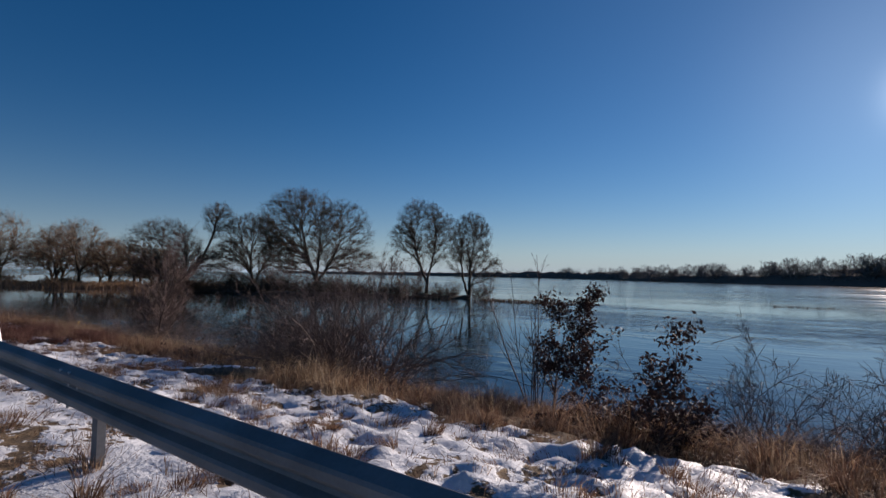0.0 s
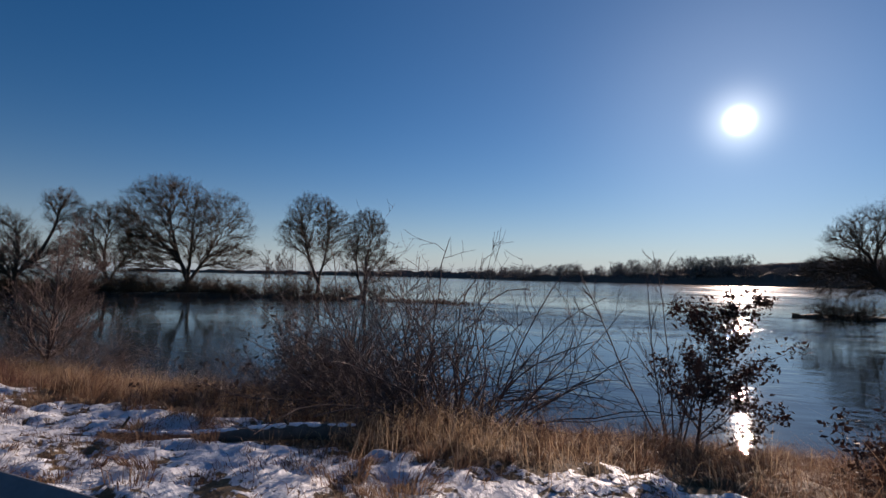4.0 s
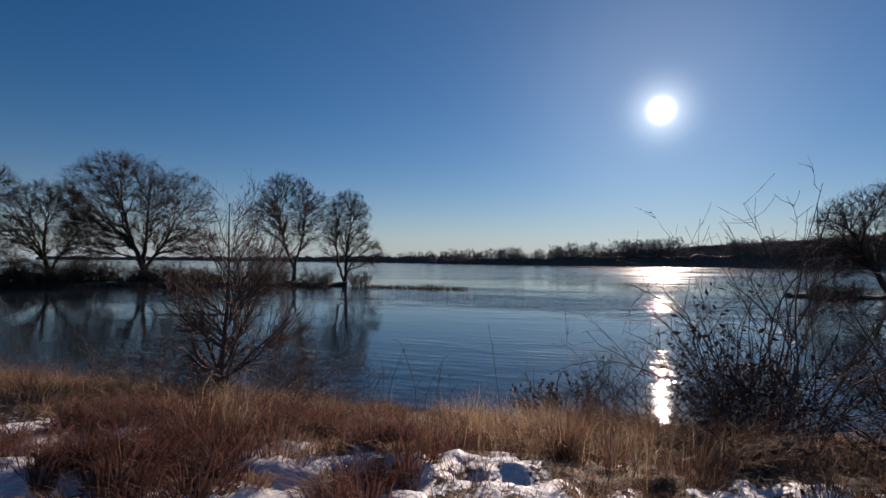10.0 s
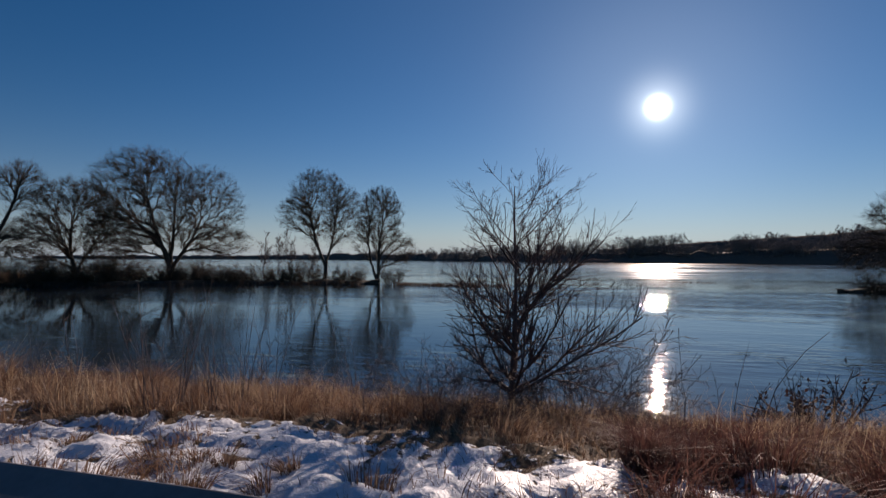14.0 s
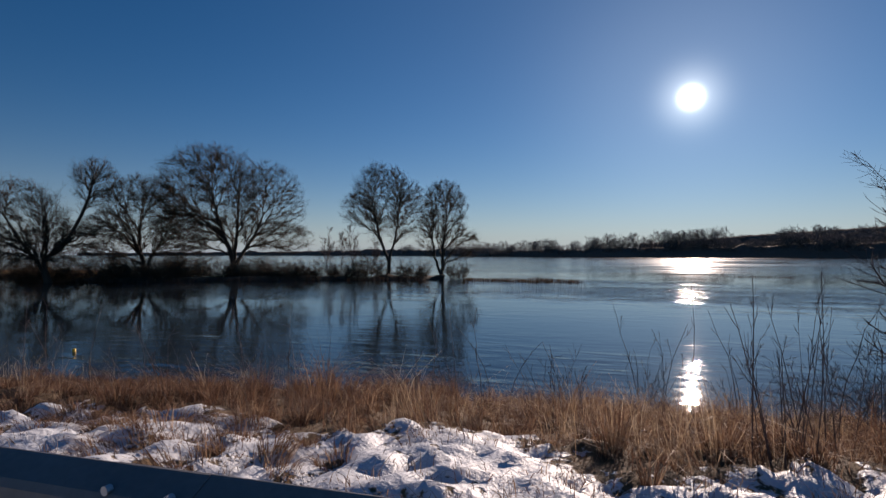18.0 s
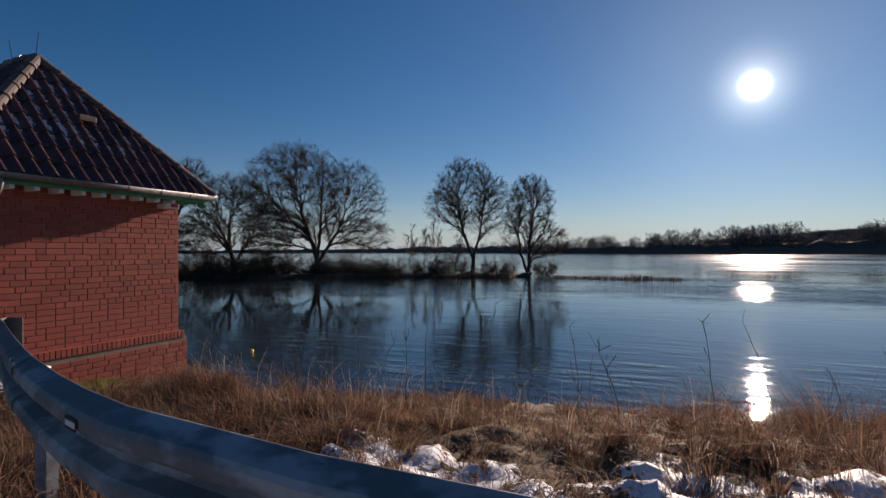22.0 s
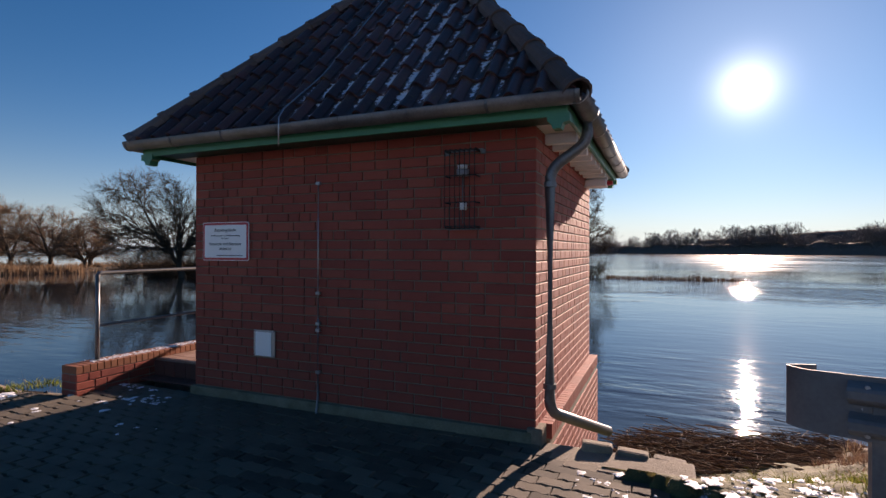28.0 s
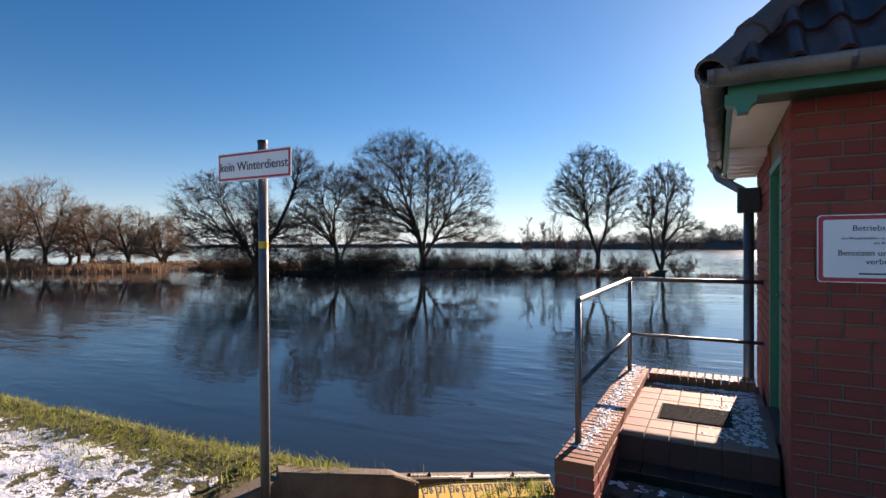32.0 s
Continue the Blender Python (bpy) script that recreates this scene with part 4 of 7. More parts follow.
# ---- the wooded banks far across the river ----
def far_wood(name, label, line, count, h0, h1, seed, width=14.0, segs=150, fat=0.13, foot_z=0.0):
    """A belt of far bare trees: stems and branching twigs in one mesh."""
    rng = np.random.default_rng(seed)
    temps = []
    for k in range(6):
        pts = blob_points(rng, [((0, 0, 0.62), (0.34, 0.34, 0.38), 3), ((0.1, 0, 0.35), (0.3, 0.3, 0.25), 1)], 46)
        nodes, parent, order = grow([np.zeros(3)], np.concatenate([np.array([[0, 0, 0.2]]), pts]), 0.6)
        idx = np.array([i for i in order if parent[i] >= 0])
        a, b = nodes[parent[idx]], nodes[idx]
        tw = rng.integers(1, len(nodes), segs)
        d = rng.normal(0, 0.6, (segs, 3)) + np.array([0, 0, 0.7])
        d /= np.linalg.norm(d, axis=1, keepdims=True)
        temps.append((np.concatenate([a, nodes[tw]]), np.concatenate([b, nodes[tw] + d * 0.11]), len(idx)))
    t = np.sort(rng.random(count))
    k = np.linspace(0, 1, len(line))
    px, py = np.interp(t, k, [p[0] for p in line]), np.interp(t, k, [p[1] for p in line])
    vs, fs, off = [], [], 0
    wave = value_noise(t * len(line) * 9, t * 0, seed)
    for i in range(count):
        a, b, nl = temps[rng.integers(0, 6)]
        h = (h0 + (h1 - h0) * rng.random()) * (0.6 + 0.6 * wave[i]) * np.interp(t[i], k, [p[2] for p in line])
        wid = h * rng.uniform(0.8, 1.3)
        dep = rng.uniform(0, width)
        sc = np.array([wid, wid, h])
        o = np.array([px[i] + rng.normal(0, 2), py[i] + dep, WATER + foot_z * np.interp(t[i], k, [p[2] for p in line])])
        r = np.concatenate([np.full(nl, fat * h / 20 * 1.6), np.full(len(a) - nl, fat * h / 20)])
        v, f = tubes(a * sc + o, b * sc + o, r, r * 0.6, 3)
        vs.append(v)
        fs.append(f + off)
        off += len(v)
    return tagged(new(name, mesh_arrays(name, np.concatenate(vs), np.concatenate(fs), M_HAZEWOOD)), label, "wood", kind="stuff")


def far_hedge(name, label, line, h, seed, n=260, low=60, high=190, rag=0.42):
    """The dense undergrowth of a far bank: a low ridge with a ragged crest."""
    t = np.linspace(0, 1, n)
    k = np.linspace(0, 1, len(line))
    x, y, s = (np.interp(t, k, [p[j] for p in line]) for j in range(3))
    top = h * s * (1 - 0.8 * rag + rag * (value_noise(t * low, t * 0, seed) + 0.6 * value_noise(t * high, t * 0, seed + 1)))
    V = np.zeros((n, 5, 3))
    for j, (dy, f) in enumerate(((-3, -0.2), (-1, 0.35), (3, 0.85), (9, 1.0), (20, -0.2))):
        V[:, j] = np.stack([x, y + dy, WATER + top * f], 1)
    i = (np.arange(n - 1)[:, None] * 5 + np.arange(4)[None]).ravel()
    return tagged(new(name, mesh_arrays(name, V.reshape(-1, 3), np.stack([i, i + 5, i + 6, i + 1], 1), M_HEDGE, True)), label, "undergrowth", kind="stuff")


EAST = [(-200, 760, 0.75), (-110, 650, 0.8), (-40, 580, 0.9), (20, 540, 0.95), (90, 510, 1.0), (160, 480, 1.05), (240, 440, 1.12), (330, 400, 1.2), (450, 340, 1.25), (600, 260, 1.3)]
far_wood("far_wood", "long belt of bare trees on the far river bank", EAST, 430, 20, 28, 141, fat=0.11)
far_hedge("far_undergrowth", "dense dark undergrowth along the far river bank", EAST, 10.5, 142, rag=0.3)
HILL = [(0, 600, 0.45), (100, 565, 0.68), (220, 520, 0.92), (340, 470, 1.05), (470, 420, 1.2), (650, 330, 1.3)]
far_hedge("wooded_rise", "dark wooded rise behind the far river bank", HILL, 31, 143, 600, 30, 260, 0.05)
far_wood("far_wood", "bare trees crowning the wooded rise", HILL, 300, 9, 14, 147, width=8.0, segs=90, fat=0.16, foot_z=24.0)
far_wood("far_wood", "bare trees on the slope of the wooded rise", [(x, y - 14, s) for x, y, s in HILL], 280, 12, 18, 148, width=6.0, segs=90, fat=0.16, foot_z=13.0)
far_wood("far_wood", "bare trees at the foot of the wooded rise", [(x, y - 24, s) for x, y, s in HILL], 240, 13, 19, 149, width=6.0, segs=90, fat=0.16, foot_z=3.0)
WEST = [(-2600, 1900, 1.0), (-1700, 1700, 1.0), (-1000, 1500, 1.0), (-560, 1200, 1.0), (-330, 960, 0.9), (-210, 790, 0.8)]
far_hedge("far_undergrowth", "thin dark line of woods on the horizon", WEST, 15, 144, 500)
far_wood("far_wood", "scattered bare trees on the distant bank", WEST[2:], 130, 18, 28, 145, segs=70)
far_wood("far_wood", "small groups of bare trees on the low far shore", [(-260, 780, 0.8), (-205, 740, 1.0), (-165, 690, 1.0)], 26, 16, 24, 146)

# ---- the pump house ----
def mat_brick(name, c1, c2, c3):
    k = Nodes(name, 0.78)
    v = k.place()
    n = k.noise(9, v, 5)
    g = k.noise(90, v, 3)
    r = k.random()
    f = k.math('ADD', k.math('MULTIPLY', r, 0.65), k.math('MULTIPLY', n, 0.45), True)
    col = k.ramp(f, ((0.1, c1), (0.55, c2), (1.0, c3)))
    k.color(k.mix(k.math('MULTIPLY', g, 0.35), col, (0.05, 0.02, 0.015)))
    k.bump(k.math('ADD', n, g), 0.35, 0.006)
    return k.m


M_BRICK = mat_brick("red_clinker", (0.27, 0.044, 0.030), (0.37, 0.061, 0.040), (0.45, 0.094, 0.058))
M_EDGEBRICK = mat_brick("orange_clinker", (0.26, 0.075, 0.035), (0.36, 0.12, 0.055), (0.44, 0.17, 0.085))
M_MORTAR = mat_plain("grey_mortar", (0.15, 0.115, 0.085), (0.27, 0.215, 0.165), 6, 0.9, bump=0.4, dist=0.004)
M_CONCRETE = mat_plain("weathered_concrete", (0.085, 0.064, 0.044), (0.27, 0.225, 0.17), 2.2, 0.9, bump=0.5, dist=0.01, grain=60)
M_STAINCON = mat_plain("stained_concrete", (0.045, 0.033, 0.022), (0.17, 0.135, 0.095), 3.2, 0.92, bump=0.5, dist=0.01, grain=50)
M_MOSSCON = mat_plain("mossy_concrete", (0.055, 0.065, 0.035), (0.20, 0.20, 0.15), 5, 0.9, bump=0.5, dist=0.01)
M_PAVER = mat_plain("grey_brown_pavers", (0.042, 0.033, 0.024), (0.135, 0.108, 0.078), 3.0, 0.88, bump=0.4, dist=0.006, grain=80, rnd=0.5)
M_JOINT = mat_plain("sandy_joints", (0.035, 0.030, 0.022), (0.10, 0.085, 0.06), 8, 0.95, bump=0.4)
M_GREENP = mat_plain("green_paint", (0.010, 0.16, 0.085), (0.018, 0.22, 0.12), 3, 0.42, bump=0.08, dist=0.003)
# green paint with the shade below the eaves put into its colour
M_SHADEGREEN = mat_plain("eaves_shade_green", (0.005, 0.045, 0.03), (0.009, 0.070, 0.045), 3, 0.4, bump=0.06, dist=0.003)
M_ZINC = mat_plain("weathered_zinc", (0.09, 0.095, 0.10), (0.24, 0.25, 0.26), 4, 0.48, 0.7, bump=0.08, dist=0.003)
M_STEEL = mat_plain("galvanised_steel", (0.30, 0.32, 0.34), (0.50, 0.52, 0.54), 5, 0.40, 0.85, bump=0.06, dist=0.002)


def mat_rail():
    """Dull weathered zinc with rub marks; pale frosty blotches along the shaded curve."""
    k = Nodes("weathered_galvanised_rail", 0.66, 0.1)
    v = k.place()
    a, b = k.noise(2.2, v, 5), k.noise(45, v, 3)
    f = k.ramp(k.math('ADD', k.math('MULTIPLY', a, 0.75), k.math('MULTIPLY', b, 0.3)), ((0.3, 0.0), (0.75, 1.0)))
    sep = k.n.new("ShaderNodeSeparateXYZ")
    k.l.new(v, sep.inputs[0])
    curve = k.ramp(k.math('DIVIDE', k.math('ADD', sep.outputs["X"], 34.0), 8.0), ((0.25, 0.0), (0.45, 1.0), (0.72, 1.0), (0.85, 0.0)))
    blotch = k.math('MULTIPLY', curve, k.ramp(k.noise(4.2, k.place((0.55, 1, 1)), 4, 0.6), ((0.50, 0.0), (0.60, 1.0))))
    k.color(k.mix(k.math('MULTIPLY', blotch, 0.7), k.mix(f, (0.085, 0.088, 0.094), (0.20, 0.205, 0.215)), (0.42, 0.43, 0.46)))
    k.rough(k.math('ADD', 0.5, k.math('MULTIPLY', b, 0.25)))
    k.bump(k.math('ADD', a, b), 0.14, 0.003)
    return k.m


M_RAIL = mat_rail()
M_WHITE = mat_plain("white_enamel", (0.82, 0.83, 0.84), (0.88, 0.88, 0.88), 8, 0.3, bump=0.02)
M_REDPAINT = mat_plain("red_sign_paint", (0.50, 0.02, 0.03), (0.60, 0.03, 0.04), 8, 0.35, bump=0.02)
M_BLACK = mat_plain("black_print", (0.012, 0.012, 0.014), (0.025, 0.025, 0.028), 8, 0.5, bump=0.02)
M_YELLOW = mat_plain("yellow_enamel", (0.66, 0.40, 0.02), (0.78, 0.50, 0.04), 8, 0.35, bump=0.03)
M_SNOW = mat_plain("thin_snow", (0.70, 0.73, 0.79), (0.86, 0.87, 0.89), 9, 0.6, bump=0.6, dist=0.012, grain=70)
M_POLE = mat_plain("dull_grey_pole", (0.075, 0.08, 0.085), (0.16, 0.165, 0.17), 6, 0.55, 0.3, bump=0.05)
M_DARKMETAL = mat_plain("dark_steel", (0.025, 0.025, 0.026), (0.06, 0.06, 0.062), 12, 0.9, 0.0, bump=0.05)
M_DARKMETAL.node_tree.nodes["Principled BSDF"].inputs["Specular IOR Level"].default_value = 0.05
M_GREYPL = mat_plain("grey_plastic", (0.22, 0.24, 0.27), (0.34, 0.36, 0.39), 6, 0.5, bump=0.04)
M_WHITEPL = mat_plain("white_plastic", (0.66, 0.68, 0.70), (0.80, 0.81, 0.82), 5, 0.45, bump=0.03)
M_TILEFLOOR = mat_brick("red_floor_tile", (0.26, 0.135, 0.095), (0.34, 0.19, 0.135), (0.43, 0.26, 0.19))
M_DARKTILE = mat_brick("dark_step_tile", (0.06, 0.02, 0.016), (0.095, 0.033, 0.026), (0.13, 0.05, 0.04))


def mat_rooftile():
    """Glazed brown roof tiles with lichen and a dusting of frost in the hollows."""
    k = Nodes("brown_engobed_tile", 0.38)
    v = k.place()
    n = k.noise(5, v, 5)
    f = k.noise(38, v, 4, 0.6)
    r = k.random()
    base = k.ramp(k.math('ADD', k.math('MULTIPLY', r, 0.6), k.math('MULTIPLY', n, 0.4)), ((0.2, (0.044, 0.020, 0.020)), (0.6, (0.082, 0.034, 0.033)), (0.95, (0.13, 0.052, 0.042))))
    lichen = k.ramp(k.math('ADD', k.math('MULTIPLY', f, 0.7), k.math('MULTIPLY', n, 0.5)), ((0.66, 0.0), (0.76, 1.0)))
    col = k.mix(k.math('MULTIPLY', lichen, 0.5), base, (0.16, 0.13, 0.07))
    sep = k.n.new("ShaderNodeSeparateXYZ")
    k.l.new(v, sep.inputs[0])
    side = k.ramp(k.math('DIVIDE', k.math('ADD', sep.outputs["X"], 40.4), 5.0), ((0.30, 0.15), (0.58, 1.0), (0.84, 0.9), (0.88, 0.0)))
    hol = k.n.new("ShaderNodeAttribute")
    hol.attribute_name = "hollow"
    fr = k.math('ADD', k.math('MULTIPLY', k.noise(26, v, 3, 0.6), 0.8), k.math('MULTIPLY', k.noise(1.4, v, 2), 0.7))
    fr = k.math('ADD', fr, k.math('MULTIPLY', side, k.math('MULTIPLY', hol.outputs["Fac"], 0.55)))
    frost = k.ramp(k.math('SUBTRACT', fr, 0.24), ((0.78, 0.0), (0.86, 1.0)))
    k.color(k.mix(frost, col, (0.72, 0.76, 0.83)))
    k.b.inputs["Specular IOR Level"].default_value = 0.5
    k.rough(k.math('ADD', 0.30, k.math('MULTIPLY', lichen, 0.4)))
    k.bump(k.math('ADD', n, f), 0.25, 0.01)
    return k.m


M_TILE = mat_rooftile()
M_RIDGE = mat_brick("grey_brown_ridge_tile", (0.075, 0.052, 0.046), (0.125, 0.092, 0.082), (0.21, 0.165, 0.15))

HOUSE = thing("pump_house", "small red clinker pump house with a steep hipped tile roof", "building", (0, 0, 0))
FLOOR = 0.30


def wall_core(name, x0, x1, y0, y1, z0, z1, label=""):
    return part(name, bbox(x0, x1, y0, y1, z0, z1), M_MORTAR, HOUSE, label)


BRICK_MESH = {}


def brick_mesh(l, h, d, mat):
    """A brick with softly bevelled face edges; x along the wall, y its depth."""
    key = (round(l, 3), round(h, 3), round(d, 3), mat.name)
    if key not in BRICK_MESH:
        e = 0.004
        v, fcs = [], []
        for y, s in ((d, 0.0), (e, 0.0), (0.0, e)):
            v += [(s, y, s), (l - s, y, s), (l - s, y, h - s), (s, y, h - s)]
        for a in (0, 4):
            fcs += [(a + j, a + (j + 1) % 4, a + 4 + (j + 1) % 4, a + 4 + j) for j in range(4)]
        fcs += [(8, 9, 10, 11)]
        me = bpy.data.meshes.new("brick")
        me.from_pydata(v, [], fcs)
        bm = bmesh.new()
        bm.from_mesh(me)
        bmesh.ops.recalc_face_normals(bm, faces=bm.faces[:])
        bm.to_mesh(me)
        bm.free()
        me.materials.append(mat)
        BRICK_MESH[key] = me
    return BRICK_MESH[key]


def lay_bricks(core, origin, angle, length, z0, courses, seed, course=0.0833, mat=None, limit=300, skip=None):
    """Lays a wild bond of stretchers and headers on a wall; the first ones are parts, the rest is joined."""
    rng = random.Random(seed)
    m = mat or M_BRICK
    rows = []
    for c in range(courses):
        x = 0.0
        row = []
        first = rng.choice((0.115, 0.24, 0.18))
        while x < length - 0.02:
            l = first if x == 0.0 else (0.115 if rng.random() < 0.22 else 0.24)
            l = min(l, length - x)
            if length - x - l < 0.07:
                l = length - x
            if not (skip and skip(x, x + l, z0 + c * course)):
                row.append((x, l, z0 + c * course))
            x += l + 0.011
        rows += row
    rot = Matrix.Translation(origin) @ Matrix.Rotation(radians(angle), 4, 'Z')
    rows.sort(key=lambda b: -b[2])
    rest = bmesh.new()
    for i, (x, l, z) in enumerate(rows):
        me = brick_mesh(l, course - 0.011, 0.02, m)
        mw = rot @ Matrix.Translation((x, -0.003 - rng.random() * 0.002, z)) @ Matrix.Rotation((rng.random() - 0.5) * 0.006, 4, 'Y')
        if i < limit:
            o = under(new("brick", me), core)
            o.matrix_world = mw
        else:
            me2 = me.copy()
            me2.transform(mw)
            rest.from_mesh(me2)
            bpy.data.meshes.remove(me2)
    if len(rows) > limit:
        tagged(part("lower_bricks", rest, m, core), kind="stuff")
    else:
        rest.free()


wall_front = wall_core("wall", BX0, BX1, BY0 + 0.008, BY0 + 0.24, 0.10, 2.80, "red clinker front wall")
wall_right = wall_core("wall", BX1 - 0.24, BX1 - 0.008, BY0 + 0.24, BY1, -1.2, 2.80, "sunlit red clinker side wall")
wall_left_a = wall_core("wall", BX0 + 0.008, BX0 + 0.24, BY0 + 0.24, 4.46, -1.2, 2.80, "red clinker wall beside the door")
wall_left_b = wall_core("wall", BX0 + 0.008, BX0 + 0.24, 5.36, BY1, -1.2, 2.80, "red clinker wall behind the door")
wall_core("wall", BX0 + 0.008, BX0 + 0.24, 4.46, 5.36, 2.50, 2.80, "red clinker wall over the door")
wall_core("wall", BX0 + 0.24, BX1 - 0.24, BY1 - 0.24, BY1, -2.6, 2.80, "red clinker river wall")
plinth = part("plinth", bbox(BX0 - 0.03, BX1 - 0.02, BY0 - 0.045, BY0 + 0.006, 0.12, 0.385, bevel=0.012), M_MOSSCON, HOUSE, "mossy concrete foot of the front wall")
lower = part("lower_wall", bbox(BX1 - 0.24, BX1 + 0.085, BY0 + 0.14, BY1 + 0.10, -2.6, 0.300), M_MORTAR, HOUSE, "projecting clinker base of the side wall")
part("corner_block", bbox(BX1 - 0.06, BX1 + 0.06, BY0 - 0.04, BY0 + 0.135, 0.02, 0.42, bevel=0.015), M_CONCRETE, HOUSE, "rough dark concrete at the corner")

# the eaves: fascia, boxed soffit, rafters and gutters
OX0, OX1, OY0, OY1 = -39.83, -35.66, 3.60, 7.34
for nm, a in (("fascia", (OX0, OX1, OY0, OY0 + 0.03, 2.690, 2.775)), ("fascia", (OX0, OX1, OY1 - 0.03, OY1, 2.690, 2.775)),
              ("fascia", (OX0, OX0 + 0.03, OY0 + 0.03, OY1 - 0.03, 2.690, 2.775)), ("fascia", (OX1 - 0.03, OX1, OY0 + 0.03, OY1 - 0.03, 2.690, 2.775))):
    part(nm, bbox(*a, bevel=0.004), M_GREENP, HOUSE, "green painted eaves board")
# front underside only: coloured darker to stand for the shade there
part("soffit", bbox(OX0 + 0.03, OX1 - 0.03, OY0 + 0.03, BY0 - 0.002, 2.722, 2.744), M_SHADEGREEN, HOUSE, "front soffit, its green darkened for the eaves shade")
for nm, a in (("soffit", (OX0 + 0.03, BX0, BY0, OY1 - 0.03, 2.722, 2.744)),
              ("soffit", (BX1 + 0.002, OX1 - 0.03, BY0, OY1 - 0.03, 2.722, 2.744))):
    part(nm, bbox(*a), M_WHITEPL, HOUSE, "pale boarded underside of the eaves")
for cx, cy, sx, sy in ((OX0, OY0, 1, 1), (OX1, OY0, -1, 1), (OX1, OY1, -1, -1), (OX0, OY1, 1, -1)):
    bm = bmesh.new()
    prof = [(-0.015, 2.71), (-0.015, 2.655), (0.03, 2.645), (0.045, 2.605), (0.10, 2.605), (0.115, 2.645), (0.14, 2.66), (0.14, 2.71)]
    fr = [bm.verts.new((cx + sx * p[0], cy - sy * 0.006, p[1])) for p in prof]
    bk = [bm.verts.new((cx + sx * p[0], cy + sy * 0.085, p[1])) for p in prof]
    bm.faces.new(fr)
    bm.faces.new(bk[::-1])
    for j in range(len(prof)):
        bm.faces.new((fr[j], bk[j], bk[(j + 1) % 8], fr[(j + 1) % 8]))
    bmesh.ops.recalc_face_normals(bm, faces=bm.faces[:])
    part("rafter_head", bm, M_GREENP, HOUSE, "moulded green rafter end")
for k in range(9):
    y = 4.25 + k * 0.30
    part("rafter", bbox(BX1 + 0.005, OX1 - 0.04, y, y + 0.07, 2.635, 2.720, bevel=0.01), M_WHITEPL, HOUSE, "pale exposed rafter end")
for k in range(6):
    y = 5.5 + k * 0.3
    part("rafter", bbox(OX0 + 0.04, BX0 - 0.005, y, y + 0.07, 2.635, 2.720, bevel=0.01), M_WHITEPL, HOUSE, "pale exposed rafter end")


def gutter(p, q, label):
    """A half-round zinc gutter with beads at its joints, from p to q."""
    arc = [(0.072 * math.cos(math.pi + math.pi * k / 9), 0.072 * math.sin(math.pi + math.pi * k / 9)) for k in range(10)]
    prof = arc + [(0.072, 0.008), (0.068, 0.008)] + [(x * 0.92, y * 0.92) for x, y in arc[::-1]] + [(-0.068, 0.012), (-0.072, 0.012)]
    g = part("gutter", sweep(bmesh.new(), [p, q], prof), M_ZINC, HOUSE, label, True)
    p, q = Vector(p), Vector(q)
    n = max(2, int((q - p).length / 0.55))
    for k in range(n + 1):
        c = p.lerp(q, (k + 0.03) / (n + 0.06))
        d = (q - p).normalized() * 0.012
        ring = [(x * 1.06, y * 1.06) for x, y in arc] + [(x * 0.98, y * 0.98) for x, y in arc[::-1]]
        part("bracket", sweep(bmesh.new(), [c - d, c + d], ring), M_ZINC, g)
    return g


GZ = 2.815
gutter((OX0 - 0.10, OY0 - 0.074, GZ), (OX1 + 0.10, OY0 - 0.074, GZ), "grey zinc eaves gutter")
gutter((OX1 + 0.074, OY0 - 0.10, GZ), (OX1 + 0.074, OY1 + 0.10, GZ), "grey zinc eaves gutter")
gutter((OX0 - 0.074, OY1 + 0.10, GZ), (OX0 - 0.074, OY0 - 0.10, GZ), "grey zinc eaves gutter")
gutter((OX1 + 0.10, OY1 + 0.074, GZ), (OX0 - 0.10, OY1 + 0.074, GZ), "grey zinc eaves gutter")

pipe = part("downpipe", sweep(bmesh.new(), bend([(OX1 + 0.065, 4.10, 2.80), (OX1 + 0.065, 4.10, 2.60), (BX1 + 0.09, 4.05, 2.40), (BX1 + 0.09, 4.05, 0.52), (BX1 + 0.47, 4.62, 0.24)], 0.10, 6),
                              circle(0.043, 14)), M_ZINC, HOUSE, "grey zinc downpipe with a kicked foot", True)
for z in (2.28, 0.72):
    part("pipe_clamp", sweep(bmesh.new(), [(BX1 + 0.09, 4.05, z - 0.02), (BX1 + 0.09, 4.05, z + 0.02)], circle(0.050, 14)), M_ZINC, pipe)
part("downpipe", sweep(bmesh.new(), bend([(OX0 - 0.065, 6.70, 2.80), (OX0 - 0.065, 6.70, 2.62), (BX0 - 0.16, 6.32, 2.42), (BX0 - 0.12, 6.30, 2.38)], 0.09, 6), circle(0.043, 14)), M_ZINC, HOUSE, "curved dark zinc outlet", True)
part("downpipe", sweep(bmesh.new(), [(BX0 - 0.11, 6.30, 2.20), (BX0 - 0.11, 6.30, -1.4)], circle(0.047, 14)), M_ZINC, HOUSE, "straight dark downpipe", True)
hop = bmesh.new()
box(hop, BX0 - 0.21, BX0 - 0.012, 6.20, 6.40, 2.20, 2.44, bevel=0.012)
part("hopper", hop, M_BLACK, HOUSE, "dark box-shaped rainwater head")

